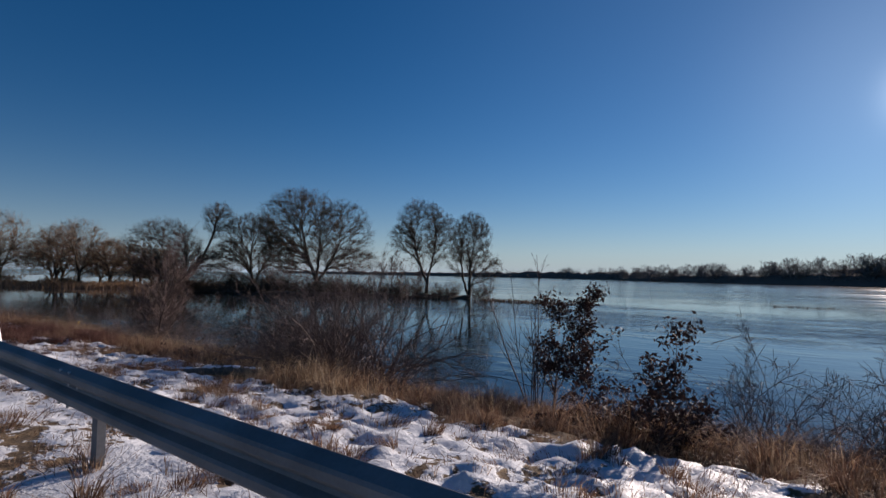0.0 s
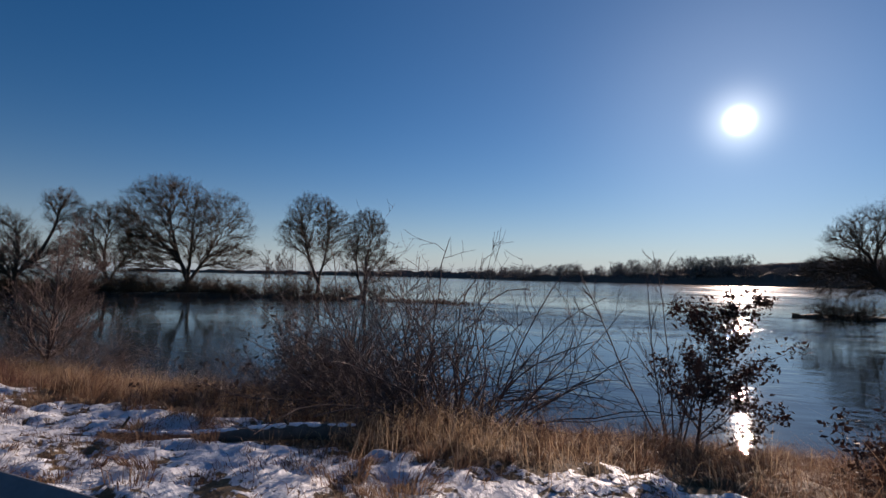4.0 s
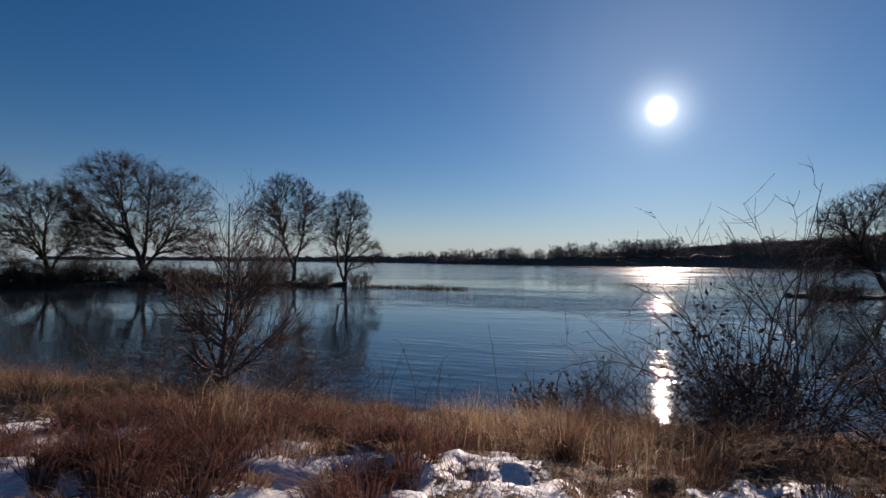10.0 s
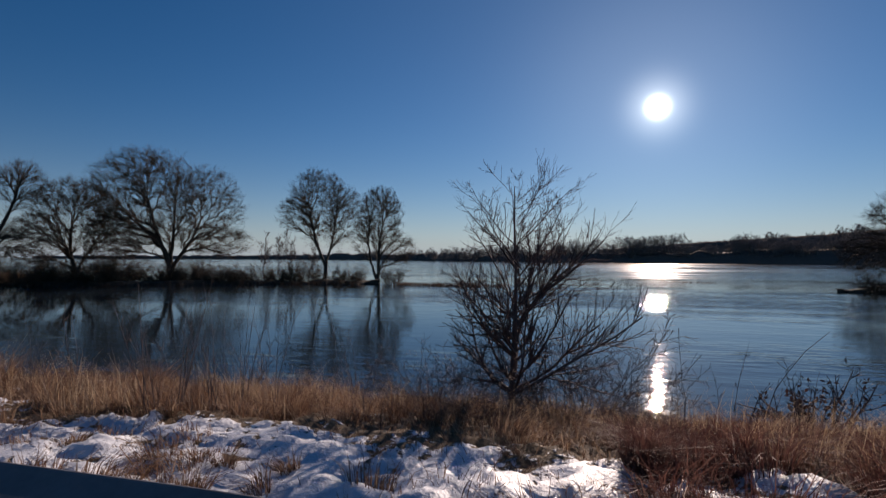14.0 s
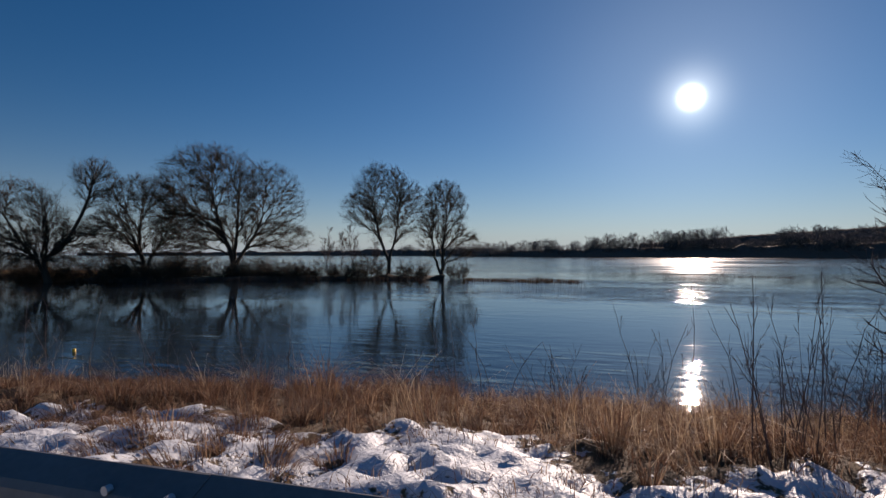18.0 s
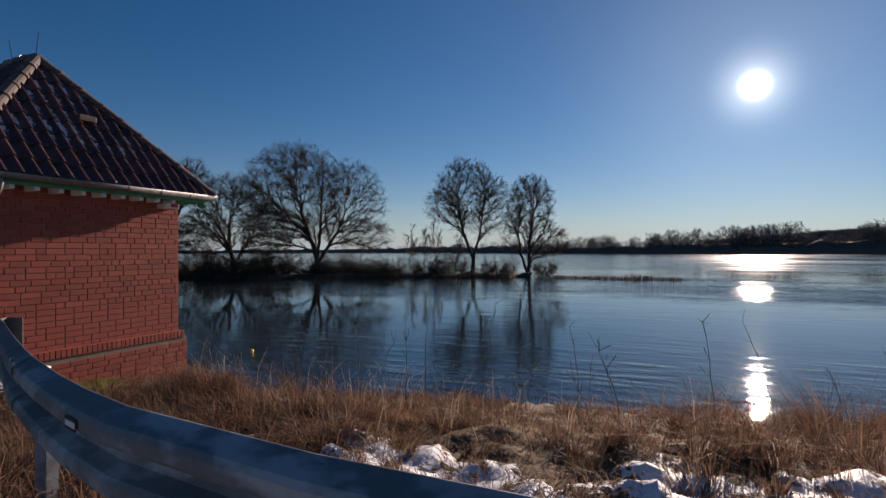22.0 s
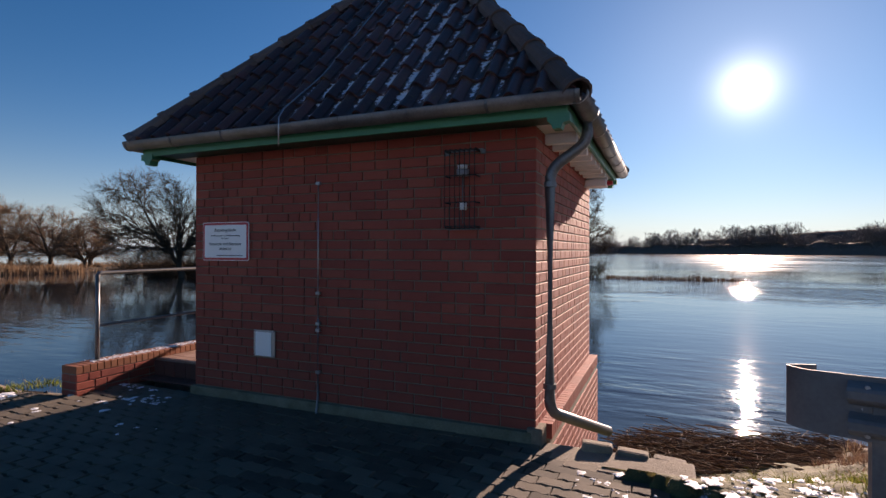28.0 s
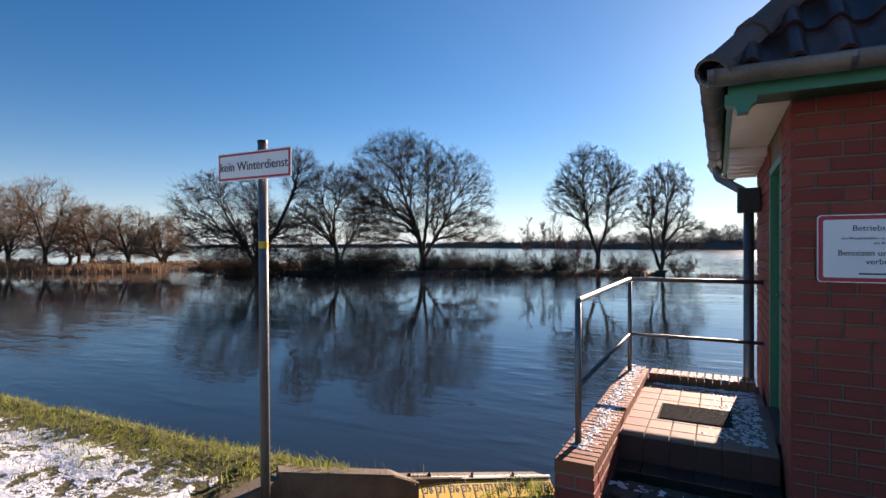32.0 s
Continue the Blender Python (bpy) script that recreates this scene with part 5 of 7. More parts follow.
# the green door in the side wall, ajar reveal and frame
door = part("door", bbox(BX0 + 0.05, BX0 + 0.09, 4.53, 5.29, 0.56, 2.44, bevel=0.004), M_GREENP, HOUSE, "green painted steel door")
part("handle", sweep(bmesh.new(), bend([(BX0 + 0.05, 4.62, 1.52), (BX0 - 0.0, 4.62, 1.52), (BX0 - 0.0, 4.74, 1.52)], 0.02), circle(0.009, 8)), M_BLACK, door, "black lever handle")
for a in ((BX0 - 0.005, BX0 + 0.08, 4.46, 4.53, 0.52, 2.50), (BX0 - 0.005, BX0 + 0.08, 5.29, 5.36, 0.52, 2.50), (BX0 - 0.005, BX0 + 0.08, 4.53, 5.29, 2.44, 2.50)):
    part("door_frame", bbox(*a, bevel=0.004), M_GREENP, HOUSE)
part("threshold", bbox(BX0 - 0.03, BX0 + 0.1, 4.53, 5.29, 0.50, 0.56, bevel=0.006), M_DARKTILE, HOUSE)

# ---- the roof ----
RIDGE_Z, RY = 4.96, (OY0 + OY1) / 2
RX0, RX1 = OX0 + 1.72, OX1 - 1.72
EZ = 2.815
roof_core = bmesh.new()
cs = [roof_core.verts.new(p) for p in ((OX0, OY0, EZ - 0.08), (OX1, OY0, EZ - 0.08), (OX1, OY1, EZ - 0.08), (OX0, OY1, EZ - 0.08), (RX0, RY, RIDGE_Z - 0.09), (RX1, RY, RIDGE_Z - 0.09))]
for q in ((0, 1, 5, 4), (1, 2, 5), (2, 3, 4, 5), (3, 0, 4), (3, 2, 1, 0)):
    roof_core.faces.new([cs[j] for j in q])
bmesh.ops.recalc_face_normals(roof_core, faces=roof_core.faces[:])
part("roof_deck", roof_core, M_BLACK, HOUSE, "dark roof underlay")
TW, TL = 0.2048, 0.318


def tile_template():
    """A roll tile: a hollow and a round roll, laid along x, its lower edge at y = 0."""
    prof = []
    for k in range(13):
        u = k / 12
        x = u * (TW + 0.018)
        z = 0.050 * math.sin(min(1.0, max(0.0, (u - 0.50) / 0.50)) * math.pi) - 0.016 * math.sin(min(1, u / 0.50) * math.pi)
        prof.append((x, z))
    v, f = [], []
    n = len(prof)
    for y, dz in ((0.0, 0.028), (TL + 0.05, 0.0)):
        for x, z in prof:
            v.append((x, y, z + dz))
    for dz in (0.028, 0.004):
        for x, z in prof:
            v.append((x, 0.0, z + dz))
    for j in range(n - 1):
        f.append((j, j + 1, n + j + 1, n + j))
        f.append((2 * n + j, 3 * n + j, 3 * n + j + 1, 2 * n + j + 1))
    return v, f


TILE_V, TILE_F = tile_template()
tile_me = bpy.data.meshes.new("roof_tile")
tile_me.from_pydata(TILE_V, [], TILE_F)
hollow = tile_me.attributes.new("hollow", 'FLOAT', 'POINT')
hollow.data.foreach_set("value", np.array([max(0.0, 1 - abs(x / (TW + 0.018) - 0.27) / 0.30) * (0.4 + 0.6 * min(1.0, y * 4)) for x, y, z in TILE_V], dtype=np.float32))
tile_me.materials.append(M_TILE)
tile_me.polygons.foreach_set("use_smooth", np.ones(len(tile_me.polygons), dtype=bool))


def lay_roof(name, a, b, c, d, label, seed):
    """Tiles the slope with eaves a-b and top d-c (c may equal d), clipped along its hips."""
    rng = random.Random(seed)
    a, b, c, d = (Vector(p) for p in (a, b, c, d))
    ux = (b - a).normalized()
    nrm = ux.cross(d - a).normalized()
    uy = nrm.cross(ux).normalized()
    rot = Matrix((ux, uy, nrm)).transposed().to_4x4()
    frame_m = Matrix.Translation(a) @ rot
    W, H = (b - a).length, (d - a).dot(uy)
    lx, rx = (d - a).dot(ux), (c - a).dot(ux)
    slope = part(name, bmesh.new(), M_TILE, HOUSE, label)
    rows, cols = int(math.ceil(H / TL)), int(math.ceil(W / TW))
    for r in range(rows):
        y0 = r * TL - 0.03
        for k in range(cols):
            x0 = k * TW
            cuts = []
            keep = True
            for side in (0, 1):
                edge = [(lx * y / H if side == 0 else W + (rx - W) * y / H) for y in (y0, y0 + TL)]
                if side == 0:
                    if x0 + TW < min(edge) + 0.02:
                        keep = False
                    elif x0 < max(edge):
                        cuts.append(side)
                else:
                    if x0 > max(edge) - 0.02:
                        keep = False
                    elif x0 + TW > min(edge):
                        cuts.append(side)
            if not keep or y0 > H - 0.06:
                continue
            jig = Matrix.Translation((x0 + rng.uniform(-.003, .003), y0 + rng.uniform(-.005, .005), 0.012 + rng.uniform(0, .004)))
            me = tile_me
            if cuts or y0 + TL > H:
                bm = bmesh.new()
                bm.from_mesh(tile_me)
                bmesh.ops.transform(bm, matrix=jig, verts=bm.verts[:])
                for side in cuts:
                    p0 = Vector((0, 0, 0)) if side == 0 else Vector((W, 0, 0))
                    p1 = Vector((lx, H, 0)) if side == 0 else Vector((rx, H, 0))
                    t = (p1 - p0).normalized()
                    nn = Vector((t.y, -t.x, 0)) * (-1 if side == 0 else 1)
                    bmesh.ops.bisect_plane(bm, geom=bm.verts[:] + bm.edges[:] + bm.faces[:], plane_co=p0, plane_no=nn, clear_outer=True)
                if y0 + TL > H:
                    bmesh.ops.bisect_plane(bm, geom=bm.verts[:] + bm.edges[:] + bm.faces[:], plane_co=(0, H, 0), plane_no=(0, 1, 0), clear_outer=True)
                if len(bm.faces) < 2:
                    bm.free()
                    continue
                me = bpy.data.meshes.new("roof_tile")
                bm.to_mesh(me)
                bm.free()
                me.materials.append(M_TILE)
                jig = Matrix.Identity(4)
            o = under(new("roof_tile", me), slope)
            o.matrix_world = frame_m @ jig
    return slope


E0, E1, E2, E3 = (OX0 - 0.06, OY0 - 0.06, EZ), (OX1 + 0.06, OY0 - 0.06, EZ), (OX1 + 0.06, OY1 + 0.06, EZ), (OX0 - 0.06, OY1 + 0.06, EZ)
T0, T1 = (RX0, RY, RIDGE_Z), (RX1, RY, RIDGE_Z)
lay_roof("roof_slope", E0, E1, T1, T0, "front roof slope of dark brown roll tiles with frost", 1)
lay_roof("roof_slope", E1, E2, T1, T1, "side roof slope of dark brown roll tiles", 2)
lay_roof("roof_slope", E3, E0, T0, T0, "side roof slope of dark brown roll tiles", 3)
lay_roof("roof_slope", E2, E3, T0, T1, "river roof slope of dark brown roll tiles", 4)


def ridge_run(p, q, n, r=0.098):
    """Overlapping half-round tiles along a hip or ridge."""
    p, q = Vector(p), Vector(q)
    L = (q - p).length
    run = part("ridge", sweep(bmesh.new(), [p, q], circle(0.03, 6)), M_MORTAR, HOUSE, "line of ridge tiles")
    arc = [math.pi * (-0.06 + 1.12 * k / 8) for k in range(9)]
    me = None
    for k in range(n):
        step = L / n
        if me is None:
            bm = bmesh.new()
            prof = [(r * math.cos(t), r * 0.95 * math.sin(t)) for t in arc] + [((r - 0.016) * math.cos(t), (r - 0.016) * 0.95 * math.sin(t)) for t in arc[::-1]]
            d = (q - p).normalized()
            s = d.cross(Vector((0, 0, 1))).normalized()
            u = s.cross(d)
            rings = []
            for y, sc in ((-0.03, 1.13), (0.03, 1.10), (0.05, 1.0), (step + 0.02, 0.93)):
                rings.append([bm.verts.new(d * y + s * a * sc + u * b * sc) for a, b in prof])
            m = len(prof)
            for a, b in zip(rings, rings[1:]):
                for j in range(m):
                    bm.faces.new((a[j], a[(j + 1) % m], b[(j + 1) % m], b[j]))
            bm.faces.new(rings[0][::-1])
            bm.faces.new(rings[-1])
            bmesh.ops.recalc_face_normals(bm, faces=bm.faces[:])
            me = bpy.data.meshes.new("ridge_tile")
            bm.to_mesh(me)
            bm.free()
            me.materials.append(M_RIDGE)
        o = under(new("ridge_tile", me), run)
        o.location = p + (q - p) * (k / n) + Vector((0, 0, 0.012 + 0.003 * ((k * 7) % 3)))


for e, t in ((E0, T0), (E1, T1), (E2, T1), (E3, T0)):
    ridge_run(e, t, 9)
ridge_run(T0, T1, 3)
for x, lean in ((RX0 + 0.05, -0.10), (RX1 - 0.02, 0.08)):
    part("lightning_rod", sweep(bmesh.new(), [(x, RY, RIDGE_Z + 0.08), (x + lean, RY, RIDGE_Z + 0.45)], circle(0.006, 6)), M_BLACK, HOUSE, "thin metal rod on the ridge")
part("roof_vent", bbox(-36.58, -36.36, 5.52, 5.80, 3.885, 3.985, bevel=0.02), M_RIDGE, HOUSE, "small raised vent tile")
part("eaves_lamp", bbox(OX1 - 0.36, OX1 - 0.05, 6.55, 6.80, 2.55, 2.63, bevel=0.012), M_WHITEPL, HOUSE, "white box lamp under the eaves")
part("signal_lamp", bbox(OX1 - 0.045, OX1 + 0.02, 6.62, 6.72, 2.57, 2.62, bevel=0.01), M_REDPAINT, HOUSE, "small red lamp")

# ---- things on the front wall ----
FY = BY0 - 0.012


def letters(text, size, mat, parent, at, name="lettering", align='LEFT', rx=90, depth=0.0015):
    """Flat raised lettering as a mesh."""
    cu = bpy.data.curves.new(name, 'FONT')
    cu.body, cu.size, cu.align_x, cu.extrude = text, size, align, depth
    ob = new(name, cu)
    me = bpy.data.meshes.new_from_object(ob)
    bpy.data.objects.remove(ob)
    bpy.data.curves.remove(cu)
    me.materials.clear()
    me.materials.append(mat)
    o = under(new(name, me), parent)
    o.matrix_world = pose(*at, rx, 0, 0)
    return o


def rounded(w, h, r, d, n=5):
    """A rounded plate, x across, z up, front at y = 0."""
    bm = bmesh.new()
    pts = []
    for cx, cz, a0 in ((w - r, h - r, 0), (r, h - r, 90), (r, r, 180), (w - r, r, 270)):
        for k in range(n + 1):
            a = radians(a0 + 90 * k / n)
            pts.append((cx + r * math.cos(a), cz + r * math.sin(a)))
    f = [bm.verts.new((x, 0, z)) for x, z in pts]
    b = [bm.verts.new((x, d, z)) for x, z in pts]
    bm.faces.new(f)
    bm.faces.new(b[::-1])
    m = len(pts)
    for j in range(m):
        bm.faces.new((f[j], f[(j + 1) % m], b[(j + 1) % m], b[j]))
    bmesh.ops.recalc_face_normals(bm, faces=bm.faces[:])
    return bm


def bar(parent, x0, x1, z, y, h, mat=None):
    return part("printed_line", bbox(x0, x1, y - 0.0012, y, z, z + h), mat or M_BLACK, parent)


SX, SZ, SW, SH = -39.378, 1.662, 0.602, 0.382
sign = thing("notice_sign", "white enamel notice with a red border on the clinker wall", "sign", (0, 0, 0))
p = part("plate", rounded(SW, SH, 0.022, 0.006), M_WHITE, sign)
p.location = (SX, FY - 0.010, SZ)
p = part("border", rounded(SW - 0.012, SH - 0.012, 0.018, 0.004), M_REDPAINT, sign, "red border")
p.location = (SX + 0.006, FY - 0.0125, SZ + 0.006)
p = part("face", rounded(SW - 0.056, SH - 0.056, 0.012, 0.004), M_WHITE, sign, "white printed face")
p.location = (SX + 0.028, FY - 0.0145, SZ + 0.028)
ly = FY - 0.0150
mid = SX + SW / 2
letters("Betriebsgelände", 0.044, M_BLACK, sign, (mid, ly, SZ + 0.290), align='CENTER')
letters("der Wasserstraßen - u. Schifffahrtsverwaltung", 0.0205, M_BLACK, sign, (mid, ly, SZ + 0.242), align='CENTER')
letters("des Bundes", 0.0205, M_BLACK, sign, (mid, ly, SZ + 0.215), align='CENTER')
letters("Benutzen und Betreten", 0.044, M_BLACK, sign, (mid, ly, SZ + 0.152), align='CENTER')
letters("verboten", 0.044, M_BLACK, sign, (mid, ly, SZ + 0.105), align='CENTER')
bar(sign, SX + 0.19, SX + 0.53, SZ + 0.047, ly, 0.008)
bar(sign, SX + 0.475, SX + 0.545, SZ + 0.352, ly, 0.006, M_REDPAINT)

plate = thing("info_plate", "small white notice in a dented metal frame on the clinker wall", "notice", (0, 0, 0))
part("backing", bbox(-38.705, -38.448, FY - 0.018, FY - 0.002, 0.748, 1.000, bevel=0.005), M_STEEL, plate, "galvanised frame")
part("sheet", bbox(-38.676, -38.486, FY - 0.024, FY - 0.0185, 0.757, 0.984, bevel=0.002), M_WHITE, plate, "white sheet")
for x, z in ((-38.695, 0.99), (-38.458, 0.99), (-38.695, 0.758), (-38.458, 0.758)):
    part("screw", sweep(bmesh.new(), [(x, FY - 0.017, z), (x, FY - 0.022, z)], circle(0.006, 8), up=Vector((1, 0, 0))), M_ZINC, plate)

cable = thing("lightning_conductor", "thin grey down conductor clipped to the clinker wall", "cable", (0, 0, 0))
CX = -37.95
part("wire", sweep(bmesh.new(), [(CX, FY - 0.02, 2.375), (CX, FY - 0.02, 1.12)], circle(0.006, 6)), M_STEEL, cable, "bare metal wire", True)
part("wire", sweep(bmesh.new(), [(CX - 0.02, OY0 - 0.19, 2.62), (CX - 0.02, OY0 - 0.185, 2.86), (CX - 0.02, OY0 - 0.12, 2.95), (CX + 0.03, 3.95, 3.37), (CX + 0.12, 4.8, 4.35), (-37.75, RY - 0.02, RIDGE_Z + 0.14)], circle(0.006, 6)), M_STEEL, cable, "bare metal wire on the roof", True)
part("conduit", sweep(bmesh.new(), [(CX, FY - 0.02, 1.14), (CX, FY - 0.02, 0.42), (CX + 0.01, FY - 0.06, 0.29)], circle(0.011, 8)), M_GREYPL, cable, "grey protective tube", True)
for z in (2.374, 1.376, 1.10, 1.04, 0.66):
    part("clip", bbox(CX - 0.022, CX + 0.022, FY - 0.032, FY - 0.001, z - 0.014, z + 0.014, bevel=0.004), M_STEEL, cable)

# the caged sensor lamp
cage = thing("caged_wall_sensor", "white sensor tube behind a steel wire cage on the wall", "wall fixture", (0, 0, 0))
cx0, cx1, cz0, cz1 = -36.655, -36.405, 1.945, 2.565
part("top_bar", bbox(cx0 - 0.03, cx1 + 0.03, FY - 0.012, FY + 0.001, cz1 - 0.004, cz1 + 0.014, bevel=0.002), M_ZINC, cage)
part("bottom_bar", bbox(cx0 - 0.03, cx1 + 0.03, FY - 0.012, FY + 0.001, cz0 - 0.014, cz0 + 0.004, bevel=0.002), M_ZINC, cage)
for k in range(7):
    x = cx0 + (cx1 - cx0) * k / 6
    part("cage_wire", sweep(bmesh.new(), bend([(x, FY - 0.006, cz1), (x, FY - 0.13, cz1), (x, FY - 0.13, cz0), (x, FY - 0.006, cz0)], 0.02, 3), circle(0.005, 6)), M_DARKMETAL, cage)
for z in (cz0 + 0.012, cz0 + 0.20, cz0 + 0.41, cz1 - 0.012):
    part("cage_wire", sweep(bmesh.new(), bend([(cx0, FY - 0.006, z), (cx0, FY - 0.134, z), (cx1, FY - 0.134, z), (cx1, FY - 0.006, z)], 0.02, 3), circle(0.005, 6)), M_DARKMETAL, cage)
part("mast", sweep(bmesh.new(), [(-36.53, FY - 0.06, 1.98), (-36.53, FY - 0.06, 2.40)], circle(0.006, 8)), M_POLE, cage, "", True)
part("sensor_head", sweep(bmesh.new(), [(-36.53, FY - 0.06, 2.36), (-36.53, FY - 0.06, 2.385), (-36.53, FY - 0.06, 2.41)], circle(0.048, 14)), M_GREYPL, cage, "white ribbed sensor head", True)
part("sensor_head", sweep(bmesh.new(), [(-36.53, FY - 0.06, 2.42), (-36.53, FY - 0.06, 2.445)], circle(0.04, 14)), M_WHITEPL, cage, "white ribbed sensor head", True)
part("junction_box", bbox(-36.555, -36.505, FY - 0.08, FY - 0.02, 2.09, 2.15, bevel=0.008), M_WHITEPL, cage, "white junction box")
for x in (cx0 - 0.03, cx1 + 0.03):
    part("bolt", bbox(x - 0.02, x + 0.02, FY - 0.014, FY - 0.001, cz1 - 0.03, cz1 + 0.005, bevel=0.004), M_ZINC, cage)

# ---- the landing at the door ----
landing = thing("landing", "tiled landing with a brick parapet at the pump house door", "landing", (0, 0, 0))
LX0, LX1, LY0, LY1, LZ = -40.52, -39.52, 4.27, 5.93, 0.500
part("slab", bbox(LX0 - 0.02, LX1 - 0.0, LY0 + 0.02, LY1 + 0.03, -1.2, LZ - 0.012), M_CONCRETE, landing)
parapet = part("parapet", bbox(-40.748, -40.532, 3.40, LY1 + 0.10, -1.4, 0.505), M_MORTAR, landing, "low clinker parapet beside the steps")
parapet_end = part("parapet", bbox(-40.748, BX0 - 0.03, LY1 + 0.04, LY1 + 0.24, -1.6, 0.505), M_MORTAR, landing, "low clinker parapet on the river side")
nt = 6
tw = (LX1 - LX0) / nt
tile_b = bbox(0.004, tw - 0.004, 0.004, 0.196, 0, 0.014, bevel=0.003)
ft_me = bpy.data.meshes.new("floor_tile")
tile_b.to_mesh(ft_me)
tile_b.free()
ft_me.materials.append(M_TILEFLOOR)
slab = landing.children[0]
for i in range(nt):
    for j in range(8):
        o = under(new("floor_tile", ft_me), slab)
        o.matrix_world = pose(LX0 + i * tw, LY0 + 0.02 + j * 0.2, LZ - 0.012)
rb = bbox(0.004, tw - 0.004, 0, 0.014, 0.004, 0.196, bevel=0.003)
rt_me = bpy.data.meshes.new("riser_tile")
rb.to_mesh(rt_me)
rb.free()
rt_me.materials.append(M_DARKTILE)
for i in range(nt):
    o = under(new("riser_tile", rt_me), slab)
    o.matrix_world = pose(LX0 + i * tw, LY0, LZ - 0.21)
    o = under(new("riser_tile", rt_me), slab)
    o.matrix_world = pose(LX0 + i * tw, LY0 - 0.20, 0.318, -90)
mat_ = thing("grating", "dark metal foot grating let into the landing", "grating", (0, 0, 0))
part("frame", bbox(-40.31, -39.78, 4.74, 5.19, LZ + 0.0025, LZ + 0.0055, bevel=0.001), M_DARKMETAL, mat_)
for k in range(14):
    part("slat", bbox(-40.295, -39.795, 4.758 + k * 0.031, 4.768 + k * 0.031, LZ + 0.0055, LZ + 0.011), M_DARKMETAL, mat_)
# soldier coping on the parapet
cop = brick_mesh(0.062, 0.235, 0.075, M_EDGEBRICK)
n = 0
y = 3.40
while y < LY1 + 0.16:
    o = under(new("coping_brick", cop), parapet)
    o.matrix_world = Matrix.Translation((-40.758, y, 0.580)) @ Matrix(((0, 0, 1, 0), (1, 0, 0, 0), (0, -1, 0, 0), (0, 0, 0, 1)))
    y += 0.0725
x = -40.50
while x < BX0 - 0.07:
    o = under(new("coping_brick", cop), parapet_end)
    o.matrix_world = Matrix.Translation((x, LY1 + 0.03, 0.580)) @ Matrix(((1, 0, 0, 0), (0, 0, 1, 0), (0, -1, 0, 0), (0, 0, 0, 1)))
    x += 0.0725
lay_bricks(parapet, (-40.756, 3.40, 0), 0, 0.226, 0.26, 3, 41, limit=20, course=0.0815)
lay_bricks(parapet, (-40.524, 3.40, 0), 90, 2.4, 0.26, 3, 42, limit=60, course=0.0815)


def snow_flake(bm, rng, x, y, z, r, rise=0.06):
    """A thin ragged patch of snow."""
    n, a, st = 9, rng.uniform(0, 6.28), rng.uniform(0.4, 1.0)
    ring = []
    for j in range(n):
        q = r * rng.uniform(0.45, 1.25)
        dx, dy = q * math.cos(j * 2 * math.pi / n), q * st * math.sin(j * 2 * math.pi / n)
        ring.append(bm.verts.new((x + dx * math.cos(a) - dy * math.sin(a), y + dx * math.sin(a) + dy * math.cos(a), z - 0.004)))
    c = bm.verts.new((x, y, z + 0.003 + r * rise))
    for j in range(n):
        bm.faces.new((ring[j], ring[(j + 1) % n], c))


snowp = bmesh.new()
srg = np.random.default_rng(92)
for k in range(800):
    snow_flake(snowp, srg, -40.645 + srg.normal(0, 0.04), srg.uniform(3.62, 6.25), 0.583, srg.uniform(0.006, 0.024), 0.04)
for k in range(70):
    snow_flake(snowp, srg, srg.uniform(-40.45, -39.6), 6.02 + srg.normal(0, 0.03), 0.583, srg.uniform(0.008, 0.03), 0.04)
tagged(part("snow_dusting", snowp, M_SNOW, None, "", True), "thin patches of snow on the brick parapet", "snow", kind="stuff")
snowl = bmesh.new()
for k in range(420):
    sx_ = -39.58 - abs(srg.normal(0, 0.16))
    snow_flake(snowl, srg, sx_, srg.uniform(4.42, 5.85), LZ + 0.004, srg.uniform(0.008, 0.036), 0.04)
for k in range(140):
    snow_flake(snowl, srg, srg.uniform(-40.45, -39.6), 5.85 + srg.normal(0, 0.03), LZ + 0.004, srg.uniform(0.01, 0.04), 0.04)
tagged(part("snow_dusting", snowl, M_SNOW, None, "", True), "thin snow left on the tiled landing", "snow", kind="stuff")

rail = thing("handrail", "galvanised tube handrail round the landing", "handrail", (0, 0, 0))
HX, HY0, HY1 = -40.690, 3.72, 5.97
for y in (HY0, HY1):
    part("post", sweep(bmesh.new(), [(HX, y, 0.572), (HX, y, 1.50)], circle(0.021, 12)), M_ZINC, rail, "", True)
    part("base_plate", bbox(HX - 0.045, HX + 0.045, y - 0.045, y + 0.045, 0.576, 0.586, bevel=0.002), M_ZINC, rail)
part("top_rail", sweep(bmesh.new(), bend([(HX, HY0, 1.42), (HX, HY0, 1.515), (HX, HY1, 1.530), (BX0 + 0.0, HY1, 1.530)], 0.05, 5), circle(0.021, 12)), M_ZINC, rail, "", True)
part("mid_rail", sweep(bmesh.new(), bend([(HX, HY0, 0.950), (HX, HY1, 0.960), (BX0 + 0.0, HY1, 0.960)], 0.02, 3), circle(0.017, 10)), M_ZINC, rail, "", True)

